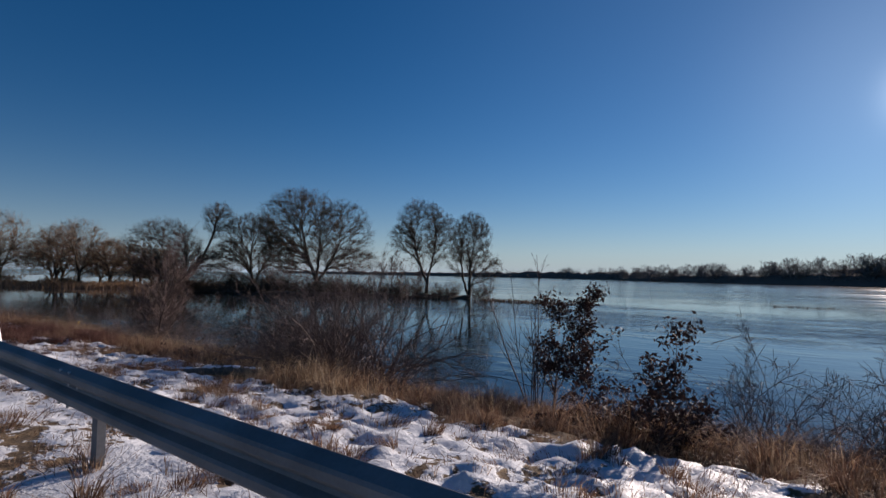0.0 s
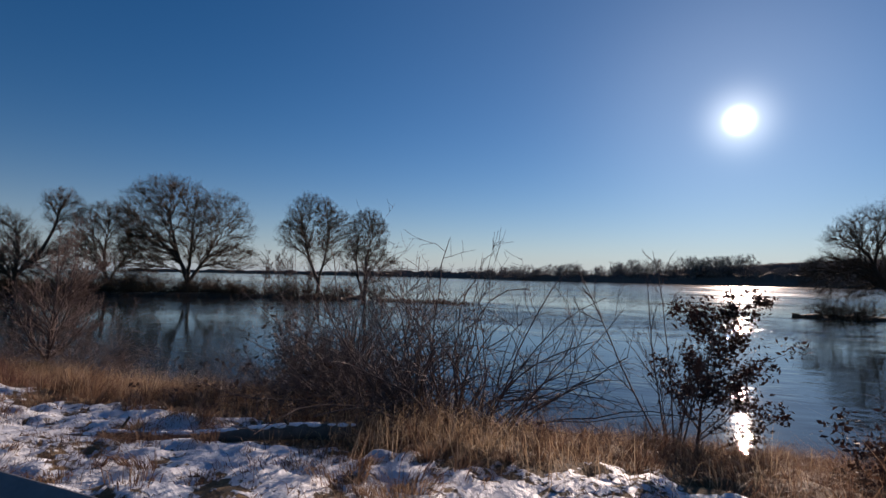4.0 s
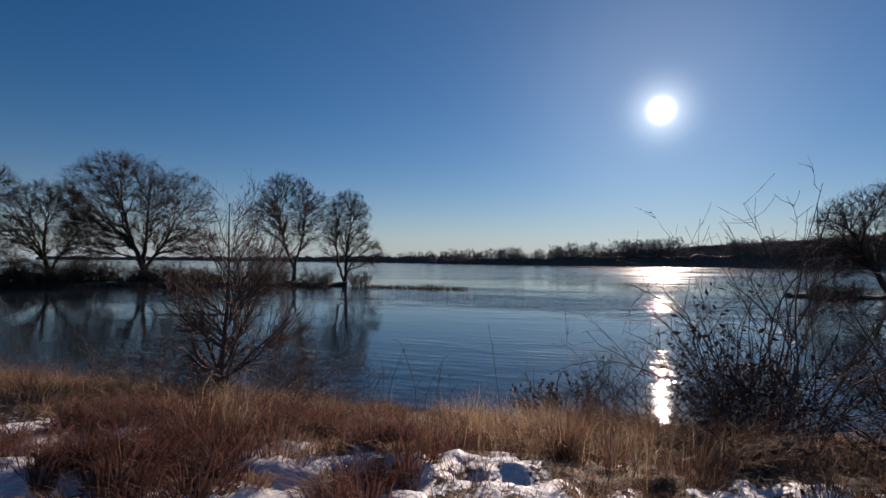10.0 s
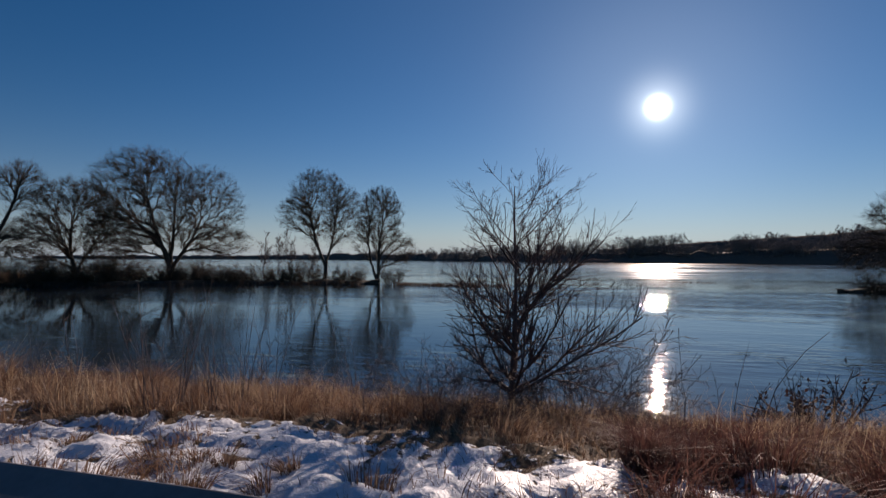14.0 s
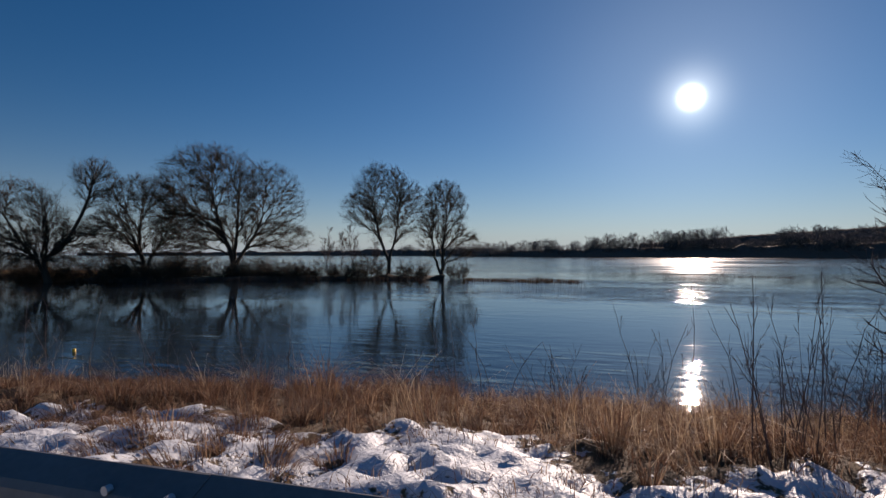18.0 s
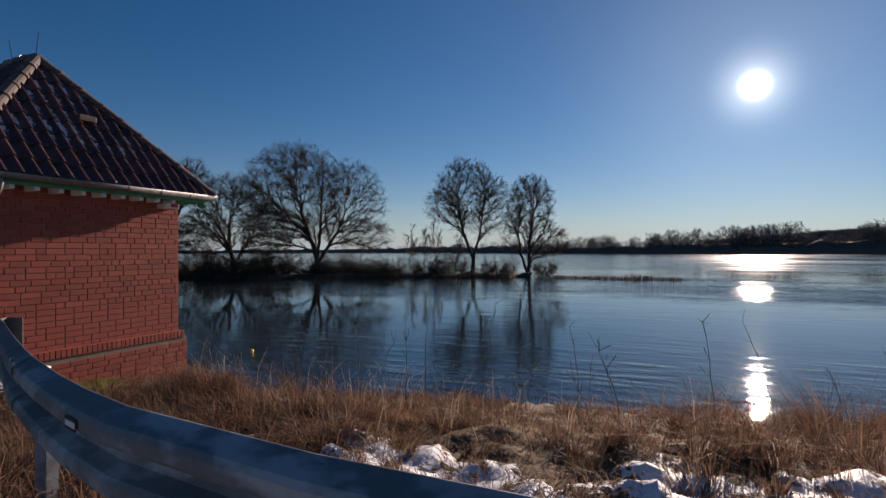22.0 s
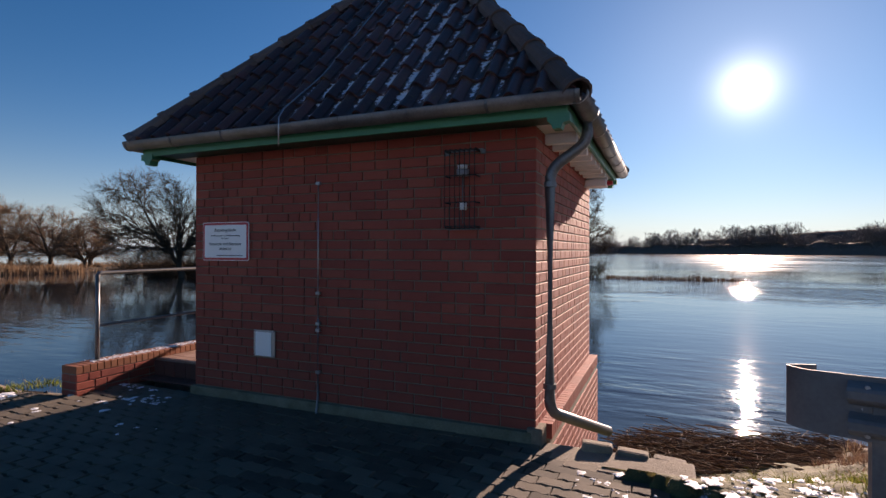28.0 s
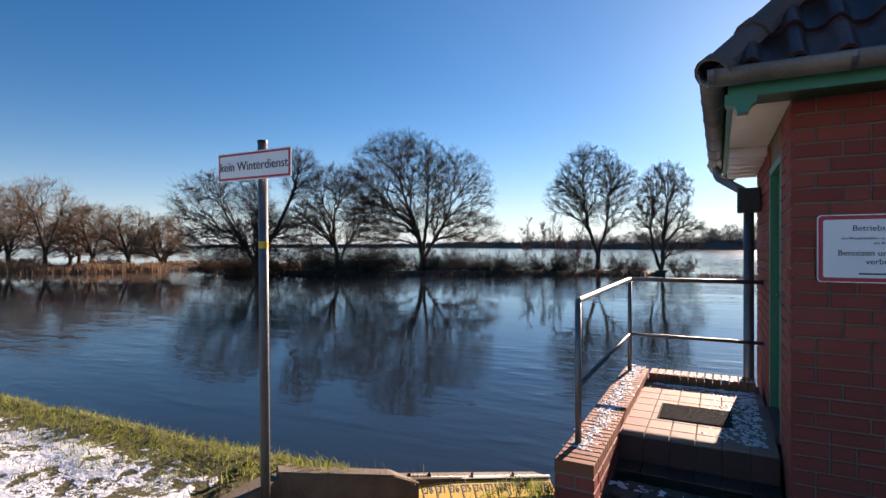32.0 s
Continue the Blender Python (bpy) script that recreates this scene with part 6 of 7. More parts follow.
# ---- the post with its sign, the gauge pit and the yard ----
wpost = thing("sign_post", "grey steel post carrying a white sign with a red border", "sign post", (0, 0, 0))
PX, PY = -42.43, 2.690
part("pole", sweep(bmesh.new(), [(PX, PY, 0.25), (PX - 0.015, PY, 2.535)], circle(0.030, 14)), M_POLE, wpost, "grey steel tube", True)
part("pole_cap", sweep(bmesh.new(), [(PX - 0.015, PY, 2.530), (PX - 0.015, PY, 2.548)], circle(0.032, 14)), M_BLACK, wpost)
part("label_band", sweep(bmesh.new(), [(PX - 0.01, PY, 1.86), (PX - 0.01, PY, 1.905)], circle(0.0306, 14)), M_YELLOW, wpost, "worn yellow sticker")
p = part("sign_plate", rounded(0.645, 0.182, 0.006, 0.004), M_WHITE, wpost, "white sign plate")
p.location = (-42.810, PY - 0.038, 2.298)
p = part("sign_border", rounded(0.631, 0.168, 0.005, 0.002), M_REDPAINT, wpost, "red border")
p.location = (-42.803, PY - 0.0395, 2.305)
p = part("sign_face", rounded(0.605, 0.142, 0.004, 0.002), M_WHITE, wpost, "white face")
p.location = (-42.790, PY - 0.041, 2.318)
letters("kein Winterdienst", 0.082, M_BLACK, wpost, (-42.4875, PY - 0.042, 2.362), align='CENTER')
for z in (2.34, 2.44):
    part("clamp", sweep(bmesh.new(), [(PX - 0.012, PY, z - 0.012), (PX - 0.012, PY, z + 0.012)], circle(0.036, 14)), M_STEEL, wpost)
for z in (2.39,):
    part("bolt", bbox(PX - 0.02, PX - 0.004, PY - 0.046, PY - 0.041, z, z + 0.016, bevel=0.002), M_STEEL, wpost)

pit = thing("gauge_pit", "sunken concrete stairway leading down to the water gauge", "steps", (0, 0, 0))


def cheek(name, p, q, d, thick, deep, label=""):
    """A concrete wall whose top runs from p to q, then on to d."""
    bm = bmesh.new()
    rows = []
    line = [Vector(v) for v in ((p, q, d) if d else (p, q))]
    for k, v in enumerate(line):
        t = (line[min(k + 1, len(line) - 1)] - line[max(k - 1, 0)])
        side = Vector((-t.y, t.x, 0)).normalized() * thick
        rows.append([bm.verts.new(w) for w in (v, v + side, v + side - Vector((0, 0, deep)), v - Vector((0, 0, deep)))])
    for a, b in zip(rows, rows[1:]):
        for k in range(4):
            bm.faces.new((a[k], a[(k + 1) % 4], b[(k + 1) % 4], b[k]))
    bm.faces.new(rows[0])
    bm.faces.new(rows[-1][::-1])
    bmesh.ops.recalc_face_normals(bm, faces=bm.faces[:])
    bmesh.ops.bevel(bm, geom=bm.edges[:], offset=0.010, segments=1, affect='EDGES')
    return part(name, bm, M_STAINCON, pit, label)


G0, G1 = Vector((-42.00, 3.60, 0.075)), Vector((-41.40, 5.50, -0.525))
cheek("back_wall", (-42.46, 2.82, 0.375), (-41.93, 3.43, 0.225), (-41.86, 3.66, 0.10), 0.13, 1.1, "rough stained concrete wall")
cheek("gauge_wall", (-42.00, 3.52, 0.155), (-41.45, 5.48, -0.475), None, 0.14, 1.2, "concrete wall behind the gauge")
cheek("near_wall", (-41.42, 2.25, 0.335), (-41.42, 3.02, 0.325), (-41.05, 3.90, 0.02), -0.16, 1.1, "low concrete kerb with snow on it")
part("slab", bbox(-42.70, -41.40, 1.87, 2.26, -0.4, 0.325, bevel=0.012), M_CONCRETE, pit, "flat concrete slab with traces of snow")
part("side_wall", bbox(-42.58, -42.44, 2.26, 2.84, -0.9, 0.34, bevel=0.012), M_STAINCON, pit, "concrete cheek with snow at its edge")
for k in range(8):
    part("step", bbox(-42.44 + 0.07 * max(0, k - 3), -41.43 + 0.05 * max(0, k - 2), 2.25 + 0.27 * k, 2.55 + 0.27 * k, -1.5, 0.19 - 0.145 * k, bevel=0.01), M_CONCRETE, pit)
gauge = thing("staff_gauge", "yellow enamel water gauge with black marks on a metal rail", "gauge")
along = (G1 - G0).normalized()
upward = Vector((-0.62, 0.10, 0.78))
upward = (upward - along * upward.dot(along)).normalized()
gauge.matrix_world = Matrix.Translation(G0) @ Matrix((along, upward, along.cross(upward))).transposed().to_4x4()
GL = (G1 - G0).length
part("channel", bbox(-0.20, GL, -0.16, 0.055, -0.05, 0.0, bevel=0.004), M_ZINC, gauge, "grey metal carrier")
part("channel_rail", bbox(-0.20, GL, 0.022, 0.050, 0.002, 0.024, bevel=0.004), M_ZINC, gauge)
part("scale_plate", bbox(0.0, GL - 0.01, -0.145, 0.015, 0.002, 0.010, bevel=0.001), M_YELLOW, gauge, "yellow scale plate")
for k in range(13):
    x = 0.05 + k * 0.155
    o = letters("E%d" % (79 - k), 0.085, M_BLACK, gauge, (0, 0, 0), name="scale_number")
    o.matrix_world = gauge.matrix_world @ pose(x, -0.075, 0.0112)
    part("tick_mark", bbox(x, x + 0.012, -0.140, -0.082, 0.0105, 0.0125), M_BLACK, gauge)
for x in (0.10, 0.32, 0.85, 1.45):
    part("bolt", sweep(bmesh.new(), [(x, 0.036, 0.015), (x, 0.075, 0.03)], circle(0.011, 6)), M_BLACK, gauge)
part("latch", bbox(0.08, 0.34, 0.050, 0.066, 0.012, 0.028, bevel=0.003), M_BLACK, gauge, "small black latch bar")


def wavy_paver():
    """A long interlocking paver with zigzag sides."""
    l, w, a = 0.225, 0.1125, 0.016
    xs = [0, l * 0.17, l * 0.33, l * 0.5, l * 0.67, l * 0.83, l]
    off = [0, a, 0, 0, 0, -a, 0]
    lo = [(x + 0.003 if x == 0 else (x - 0.003 if x == l else x), o + 0.003) for x, o in zip(xs, off)]
    hi = [(x + 0.003 if x == 0 else (x - 0.003 if x == l else x), w + o - 0.003) for x, o in zip(xs, off)][::-1]
    pts = lo + hi
    bm = bmesh.new()
    cx, cy = l / 2, w / 2
    r0 = [bm.verts.new((x, y, -0.05)) for x, y in pts]
    r1 = [bm.verts.new((x, y, -0.006)) for x, y in pts]
    r2 = [bm.verts.new((cx + (x - cx) * 0.965, cy + (y - cy) * 0.93, 0.0)) for x, y in pts]
    m = len(pts)
    for a_, b_ in ((r0, r1), (r1, r2)):
        for j in range(m):
            bm.faces.new((a_[j], a_[(j + 1) % m], b_[(j + 1) % m], b_[j]))
    bm.faces.new(r2)
    bmesh.ops.recalc_face_normals(bm, faces=bm.faces[:])
    me = bpy.data.meshes.new("paver")
    bm.to_mesh(me)
    bm.free()
    me.materials.append(M_PAVER)
    return me


def yard_level(x):
    return FLOOR + 0.032 * max(0.0, x + 35.2)


bm = bmesh.new()
for outline in (((-42.70, -3.0), (-35.2, -3.0), (-35.2, 3.98), (-40.55, 3.98), (-40.75, 3.36), (-41.24, 3.30), (-41.27, 1.86), (-42.70, 1.86)),
                ((-35.2, -3.0), (-31.0, -3.0), (-31.0, 1.25), (-34.75, 3.28), (-34.92, 3.98), (-35.2, 3.98))):
    lo = [bm.verts.new((x, y, -0.2)) for x, y in outline]
    hi = [bm.verts.new((x, y, yard_level(x) - 0.022)) for x, y in outline]
    bm.faces.new(lo[::-1])
    bm.faces.new(hi)
    for j in range(len(lo)):
        q = (j + 1) % len(lo)
        bm.faces.new((lo[j], lo[q], hi[q], hi[j]))
bmesh.ops.recalc_face_normals(bm, faces=bm.faces[:])
yard = tagged(part("pavement", bm, M_JOINT), "grey-brown interlocking concrete paving with snow in its joints", "pavement", kind="structure")
part("apron", bbox(-35.90, -34.86, 3.62, 4.02, -0.1, FLOOR - 0.005, bevel=0.02), M_CONCRETE, yard, "broken concrete apron under the downpipe")
for k in range(3):
    p = part("kerb_block", bbox(0, 0.22, 0, 0.12, 0, 0.16, bevel=0.025), M_CONCRETE, yard, "loose dark concrete block")
    p.matrix_world = pose(-35.62 + k * 0.24, 3.93 + 0.03 * k, 0.20 - 0.03 * k, 2 * k - 3, 3, 6 - 5 * k)


def lay_pavers():
    me = wavy_paver()
    rng = random.Random(77)
    spots = []
    y, r = 3.83, 0
    while y > -1.2:
        x = -42.68 + (0.1125 if r % 2 else 0.0)
        while x < -31.2:
            if not (x < -41.25 and y > 1.74) and y < 1.20 - (x + 31.2) * 0.54 and not (x < -40.6 and y > 3.2):
                spots.append((x, y))
            x += 0.2255
        y -= 0.113
        r += 1
    near = sorted(spots, key=lambda s: abs(s[0] + 35.0) * 0.55 + abs(s[1] - 2.8))
    rest_v, rest_f = [], []
    base_v = np.array([v.co[:] for v in me.vertices])
    for i, (x, y) in enumerate(near):
        m = pose(x, y, yard_level(x) + rng.uniform(-0.004, 0.003), rng.uniform(-0.7, 0.7), rng.uniform(-0.7, 0.7), rng.uniform(-0.5, 0.5))
        if i < 300:
            o = under(new("paver", me), yard)
            o.matrix_world = m
        else:
            rest_v.append(np.array(m) @ np.concatenate([base_v, np.ones((len(base_v), 1))], 1).T)
    if rest_v:
        quads = [tuple(p.vertices) for p in me.polygons if len(p.vertices) == 4]
        tops = [tuple(p.vertices) for p in me.polygons if len(p.vertices) > 4]
        k = len(base_v)
        V = np.concatenate([v[:3].T for v in rest_v])
        me2 = bpy.data.meshes.new("far_pavers")
        F = [tuple(q + i * k for q in f) for i in range(len(rest_v)) for f in quads + tops]
        me2.from_pydata(V.tolist(), [], F)
        me2.materials.append(M_PAVER)
        tagged(under(new("far_pavers", me2), yard), kind="stuff")


# ---- bricks and pavers of the pump house, laid last ----
def finish_house():
    lay_bricks(wall_front, (BX0, BY0, 0), 0, BX1 - BX0, 0.392, 27, 1, limit=300, course=0.0865)
    lay_bricks(wall_right, (BX1, BY0, 0), 90, BY1 - BY0, 0.392, 27, 2, limit=300, course=0.0865)
    lay_bricks(wall_left_a, (BX0, 4.46, 0), -90, 4.46 - BY0, 0.36, 27, 3, limit=60, course=0.0865)
    lay_bricks(wall_left_b, (BX0, BY1, 0), -90, BY1 - 5.36, 0.36, 27, 4, limit=150, course=0.0865)
    lay_bricks(lower, (BX1 + 0.093, BY0 + 0.14, 0), 90, BY1 - BY0 - 0.04, -0.98, 14, 5, limit=200, course=0.0865)
    sold = brick_mesh(0.063, 0.118, 0.10, M_BRICK)
    y = BY0 + 0.14
    while y < BY1 + 0.04:
        o = under(new("ledge_brick", sold), lower)
        o.matrix_world = Matrix.Translation((BX1 + 0.100, y, 0.296)) @ Matrix.Rotation(radians(90), 4, 'Z')
        y += 0.0735
    lay_pavers()
    lay_snow_bits()


def lay_snow_bits():
    """Thin left-over snow on the paving: small ragged flakes, most along its grassy edge."""
    rng = np.random.default_rng(91)
    bm = bmesh.new()
    spots = []
    for k in range(260):
        x = rng.uniform(-35.6, -31.4)
        edge, wide = (0.17, 0.075) if k % 2 else (0.6, 0.034)
        spots.append((x, 1.20 - (x + 31.2) * 0.54 - abs(rng.normal(0, edge)), rng.uniform(0.012, wide)))
    spots += [(rng.uniform(-40.6, -38.8), rng.uniform(2.6, 3.6), rng.uniform(0.02, 0.07)) for _ in range(16)]
    spots += [(rng.uniform(-42.6, -40.9), rng.uniform(0.9, 1.75), rng.uniform(0.03, 0.12)) for _ in range(50)]
    spots += [(-41.16 + rng.normal(0, 0.10), rng.uniform(1.9, 3.2), rng.uniform(0.02, 0.09)) for _ in range(70)]
    spots += [(-39.75 + rng.normal(0, 0.16), 3.55 + rng.normal(0, 0.10), rng.uniform(0.02, 0.07)) for _ in range(26)]
    spots += [(-40.30 + rng.normal(0, 0.14), 3.86 + rng.normal(0, 0.03), rng.uniform(0.02, 0.05)) for _ in range(22)]
    for x, y, r in spots:
        snow_flake(bm, rng, x, y, yard_level(x), r, 0.09)
    for k in range(120):
        x, y = -34.45 + rng.normal(0, 0.30), 3.58 + rng.normal(0, 0.17)
        snow_flake(bm, rng, x, y, float(ground_height(np.array(x), np.array(y))) + 0.015, rng.uniform(0.012, 0.055), 0.05)
    tagged(part("snow_remnants", bm, M_SNOW, None, "", True), "thin ragged remnants of snow on the paving", "snow", kind="stuff")


# ---- the guard rail along the verge ----
RAIL = [(9.0, 1.50), (3.0, 1.52), (-1.0, 1.53), (-5.0, 1.54), (-9.0, 1.52), (-13.0, 1.49), (-17.0, 1.46), (-21.0, 1.44), (-25.0, 1.45), (-27.5, 1.44), (-28.7, 1.45), (-29.5, 1.53), (-30.0, 1.66), (-30.5, 1.83), (-31.0, 2.02), (-32.0, 2.47), (-33.2, 3.02), (-34.30, 3.50)]


def rail_top(x):
    return float(np.interp(x, [-34.4, -33.0, -32.0, -31.0, -29.4, -26, -22, -18, -14, -10, -6, -2, 2, 9], [1.085, 1.13, 1.20, 1.26, 1.285, 1.267, 1.367, 1.386, 1.355, 1.34, 1.343, 1.308, 1.296, 1.28]))


guard = thing("guard_rail", "weathered galvanised steel guard rail on posts along the verge", "guard rail", (0, 0, 0))
W_PROF = [(0.0, 0.155), (-0.012, 0.148), (-0.070, 0.118), (-0.082, 0.100), (-0.082, 0.062), (-0.070, 0.045), (-0.016, 0.018), (-0.008, 0.0),
          (-0.016, -0.018), (-0.070, -0.045), (-0.082, -0.062), (-0.082, -0.100), (-0.070, -0.118), (-0.012, -0.148), (0.0, -0.155)]
# the steel is 3 mm thick
W_RING = [(-a, b) for a, b in W_PROF] + [(-a - 0.004, b) for a, b in W_PROF[::-1]]


def rail_y(x):
    return float(np.interp(-x, [-p[0] for p in RAIL], [p[1] for p in RAIL]))


def rail_beam(xa, xb, shift):
    """One beam, running towards smaller x; its ribs face the road."""
    n = max(3, int(abs(xb - xa) / 0.4))
    pts = []
    for k in range(n + 1):
        x = xa + (xb - xa) * k / n
        pts.append((x, rail_y(x) + shift, rail_top(x) - 0.155))
    b = part("beam", sweep(bmesh.new(), pts, [(-a, b_) for a, b_ in W_RING]), M_RAIL, guard, "ribbed steel beam")
    return b


def bolt_at(parent, x, dz, dy=-0.012):
    y, z = rail_y(x) + dy, rail_top(x) - 0.155 + dz
    part("bolt", sweep(bmesh.new(), [(x, y + 0.01, z), (x, y - 0.006, z)], circle(0.011, 8), up=Vector((1, 0, 0))), M_STEEL, parent, "round bolt head")


edges = [9.0, 4.4, 0.4, -3.6, -7.6, -11.6, -15.6, -19.6, -23.6, -27.6, -31.0, -34.0]
for k, (a, b) in enumerate(zip(edges, edges[1:])):
    beam = rail_beam(a + 0.14, b - 0.14, 0.0045 * (k % 2))
    for dx in (-0.09, 0.09):
        for dz in (0.125, 0.0, -0.125):
            bolt_at(beam, b + dx, dz, -0.070 if dz else -0.008)
end = part("end_piece", sweep(bmesh.new(), bend([(-33.72, rail_y(-33.72) - 0.006, rail_top(-33.72) - 0.150), (-34.33, rail_y(-34.33) - 0.002, rail_top(-34.33) - 0.150), (-34.42, rail_y(-34.36) + 0.11, rail_top(-34.3) - 0.150), (-34.24, rail_y(-34.3) + 0.16, rail_top(-34.3) - 0.15)], 0.07, 6),
                                [(s * 0.004 - 0.0, z) for s, z in ((1, 0.17), (1, -0.17), (-1, -0.17), (-1, 0.17))]), M_RAIL, guard, "curved end cap of the rail")
for dz in (0.09, -0.09):
    for x in (-33.8, -34.05):
        bolt_at(end, x, dz, -0.02)
POSTS = [7.2, 3.7, 0.2, -3.3, -6.8, -10.8, -14.8, -18.8, -22.8, -26.8, -30.9, -34.0]
for x in POSTS:
    y, zt = rail_y(x) + 0.075, rail_top(x) + (-0.035 if x > -30 else -0.27)
    g = float(ground_height(np.array(x), np.array(y)))
    bm = bmesh.new()
    prof = [(-0.05, -0.03), (-0.05, 0.03), (-0.044, 0.03), (-0.044, -0.024), (0.044, -0.024), (0.044, 0.03), (0.05, 0.03), (0.05, -0.03)]
    lo = [bm.verts.new((x + a, y + b, g - 0.3)) for a, b in prof]
    hi = [bm.verts.new((x + a, y + b, zt)) for a, b in prof]
    for j in range(8):
        bm.faces.new((lo[j], lo[(j + 1) % 8], hi[(j + 1) % 8], hi[j]))
    bm.faces.new(hi)
    bmesh.ops.recalc_face_normals(bm, faces=bm.faces[:])
    pst = part("post", bm, M_RAIL, guard, "channel-shaped steel post")
    part("spacer", bbox(x - 0.06, x + 0.06, y - 0.075, y - 0.031, rail_top(x) - 0.20, rail_top(x) - 0.11, bevel=0.004), M_RAIL, pst)
lab = part("maker_label", bbox(-0.055, 0.055, -0.0015, 0.0, -0.022, 0.022), M_BLACK, guard, "small dark printed label")
lab.matrix_world = pose(-29.78, rail_y(-29.78) - 0.0865, rail_top(-29.78) - 0.082, 0, 0, -14)
lab2 = part("maker_label", bbox(-0.045, 0.045, -0.0015, 0.0, -0.010, 0.010), M_WHITEPL, guard, "pale printed strip")
lab2.matrix_world = pose(-29.78, rail_y(-29.78) - 0.0885, rail_top(-29.78) - 0.082, 0, 0, -14)

# ---- the kilometre marker on the rail ----
marker = thing("delineator", "leaning white plastic roadside marker with a black slanted band", "marker post")
axis = Vector((-0.085, -0.15, 1.0)).normalized()
across = Vector((math.cos(radians(62)), math.sin(radians(62)), 0))
across = (across - axis * across.dot(axis)).normalized()
marker.matrix_world = Matrix.Translation((-6.977, 1.787, 1.272)) @ Matrix((across, axis.cross(across), axis)).transposed().to_4x4()
MW, MH = 0.060, 0.665


def marker_ring(z, slant=0.0, top=False):
    """Flat face to the road with rounded edges and a tapering back."""
    pts = [(-MW, -0.004), (-MW + 0.006, -0.014), (0.0, -0.016), (MW - 0.006, -0.014), (MW, -0.004), (MW * 0.98, 0.045), (MW * 0.80, 0.074), (MW * 0.5, 0.084), (-MW * 0.5, 0.084), (-MW * 0.80, 0.074), (-MW * 0.98, 0.045)]
    return [(x, y, z + x * slant + (min(0.0, (x + 0.045) * 0.9) - y * 0.04 if top else 0.0)) for x, y in pts]


def marker_part(name, lo, hi, mat, label):
    bm = bmesh.new()
    a, b = [bm.verts.new(p) for p in lo], [bm.verts.new(p) for p in hi]
    m = len(a)
    for j in range(m):
        bm.faces.new((a[j], a[(j + 1) % m], b[(j + 1) % m], b[j]))
    bm.faces.new(a[::-1])
    bm.faces.new(b)
    bmesh.ops.recalc_face_normals(bm, faces=bm.faces[:])
    return part(name, bm, mat, marker, label)


SL = 0.62
marker_part("foot", marker_ring(-0.12), marker_ring(0.135, SL), M_WHITEPL, "white foot behind the rail")
marker_part("band", marker_ring(0.135, SL), marker_ring(0.415, SL), M_BLACK, "black slanted band")
head = marker_part("head", marker_ring(0.415, SL), marker_ring(MH, 0, True), M_WHITEPL, "white head with a cut corner")
part("reflector", bbox(-0.024, 0.022, -0.0205, -0.0165, 0.18, 0.375, bevel=0.002), M_WHITEPL, marker, "white reflector strip")
for z in (0.196, 0.358):
    part("screw", sweep(bmesh.new(), [(-0.001, -0.0195, z), (-0.001, -0.0230, z)], circle(0.006, 8), up=Vector((1, 0, 0))), M_BLACK, marker)
for z in (0.03, 0.065):
    part("screw", sweep(bmesh.new(), [(0.01, -0.0155, z), (0.01, -0.0185, z)], circle(0.005, 8), up=Vector((1, 0, 0))), M_BLACK, marker)
part("seam", bbox(-0.0305, -0.0285, -0.0175, -0.0150, 0.455, 0.60), M_BLACK, marker)
part("strap", bbox(-0.05, 0.05, 0.0, 0.07, -0.10, -0.06, bevel=0.004), M_STEEL, marker, "steel bracket")
for txt, sz, x, z, sq in (("270", 0.056, 0.016, 0.572, 0.82), ("ABSCHNITT", 0.0135, 0.015, 0.551, 1.0), ("0.8", 0.038, 0.006, 0.505, 0.95), ("00", 0.018, 0.043, 0.506, 0.95)):
    o = letters(txt, sz, M_BLACK, marker, (0, 0, 0), align='CENTER')
    o.matrix_world = marker.matrix_world @ pose(x, -0.0168, z, 90) @ Matrix.Diagonal((sq, 1, 1, 1))
part("printed_line", bbox(-0.014, 0.050, -0.0178, -0.0160, 0.490, 0.494), M_BLACK, marker)

# ---- the fallen trunk in the verge ----
log = thing("fallen_trunk", "thin fallen trunk with a line of snow on top", "log", (0, 0, 0))
LP = [(-9.85, 4.02), (-9.2, 4.32), (-8.5, 4.60), (-7.8, 4.92), (-7.3, 5.10), (-6.82, 5.34)]
lpts = [(x, y, 0.22 + 0.15 * i / 5 + 0.022 * math.sin(i * 2.1)) for i, (x, y) in enumerate(LP)]
bm = bmesh.new()
rr = [0.036, 0.050, 0.058, 0.072, 0.076, 0.092]
rings = []
for i, p in enumerate(lpts):
    q = Vector(lpts[min(i + 1, 5)]) - Vector(lpts[max(i - 1, 0)])
    s_ = q.cross(Vector((0, 0, 1))).normalized()
    u_ = s_.cross(q).normalized()
    rings.append([bm.verts.new(Vector(p) + s_ * a * rr[i] + u_ * b * rr[i] * (1 + 0.16 * math.sin(3 * a + 1.7 * i))) for a, b in circle(1.0, 12)])
for a, b in zip(rings, rings[1:]):
    for j in range(12):
        bm.faces.new((a[j], a[(j + 1) % 12], b[(j + 1) % 12], b[j]))
bm.faces.new(rings[0][::-1])
bm.faces.new(rings[-1])
bmesh.ops.recalc_face_normals(bm, faces=bm.faces[:])
part("stem", bm, M_LOG, log, "pale grey bark", True)
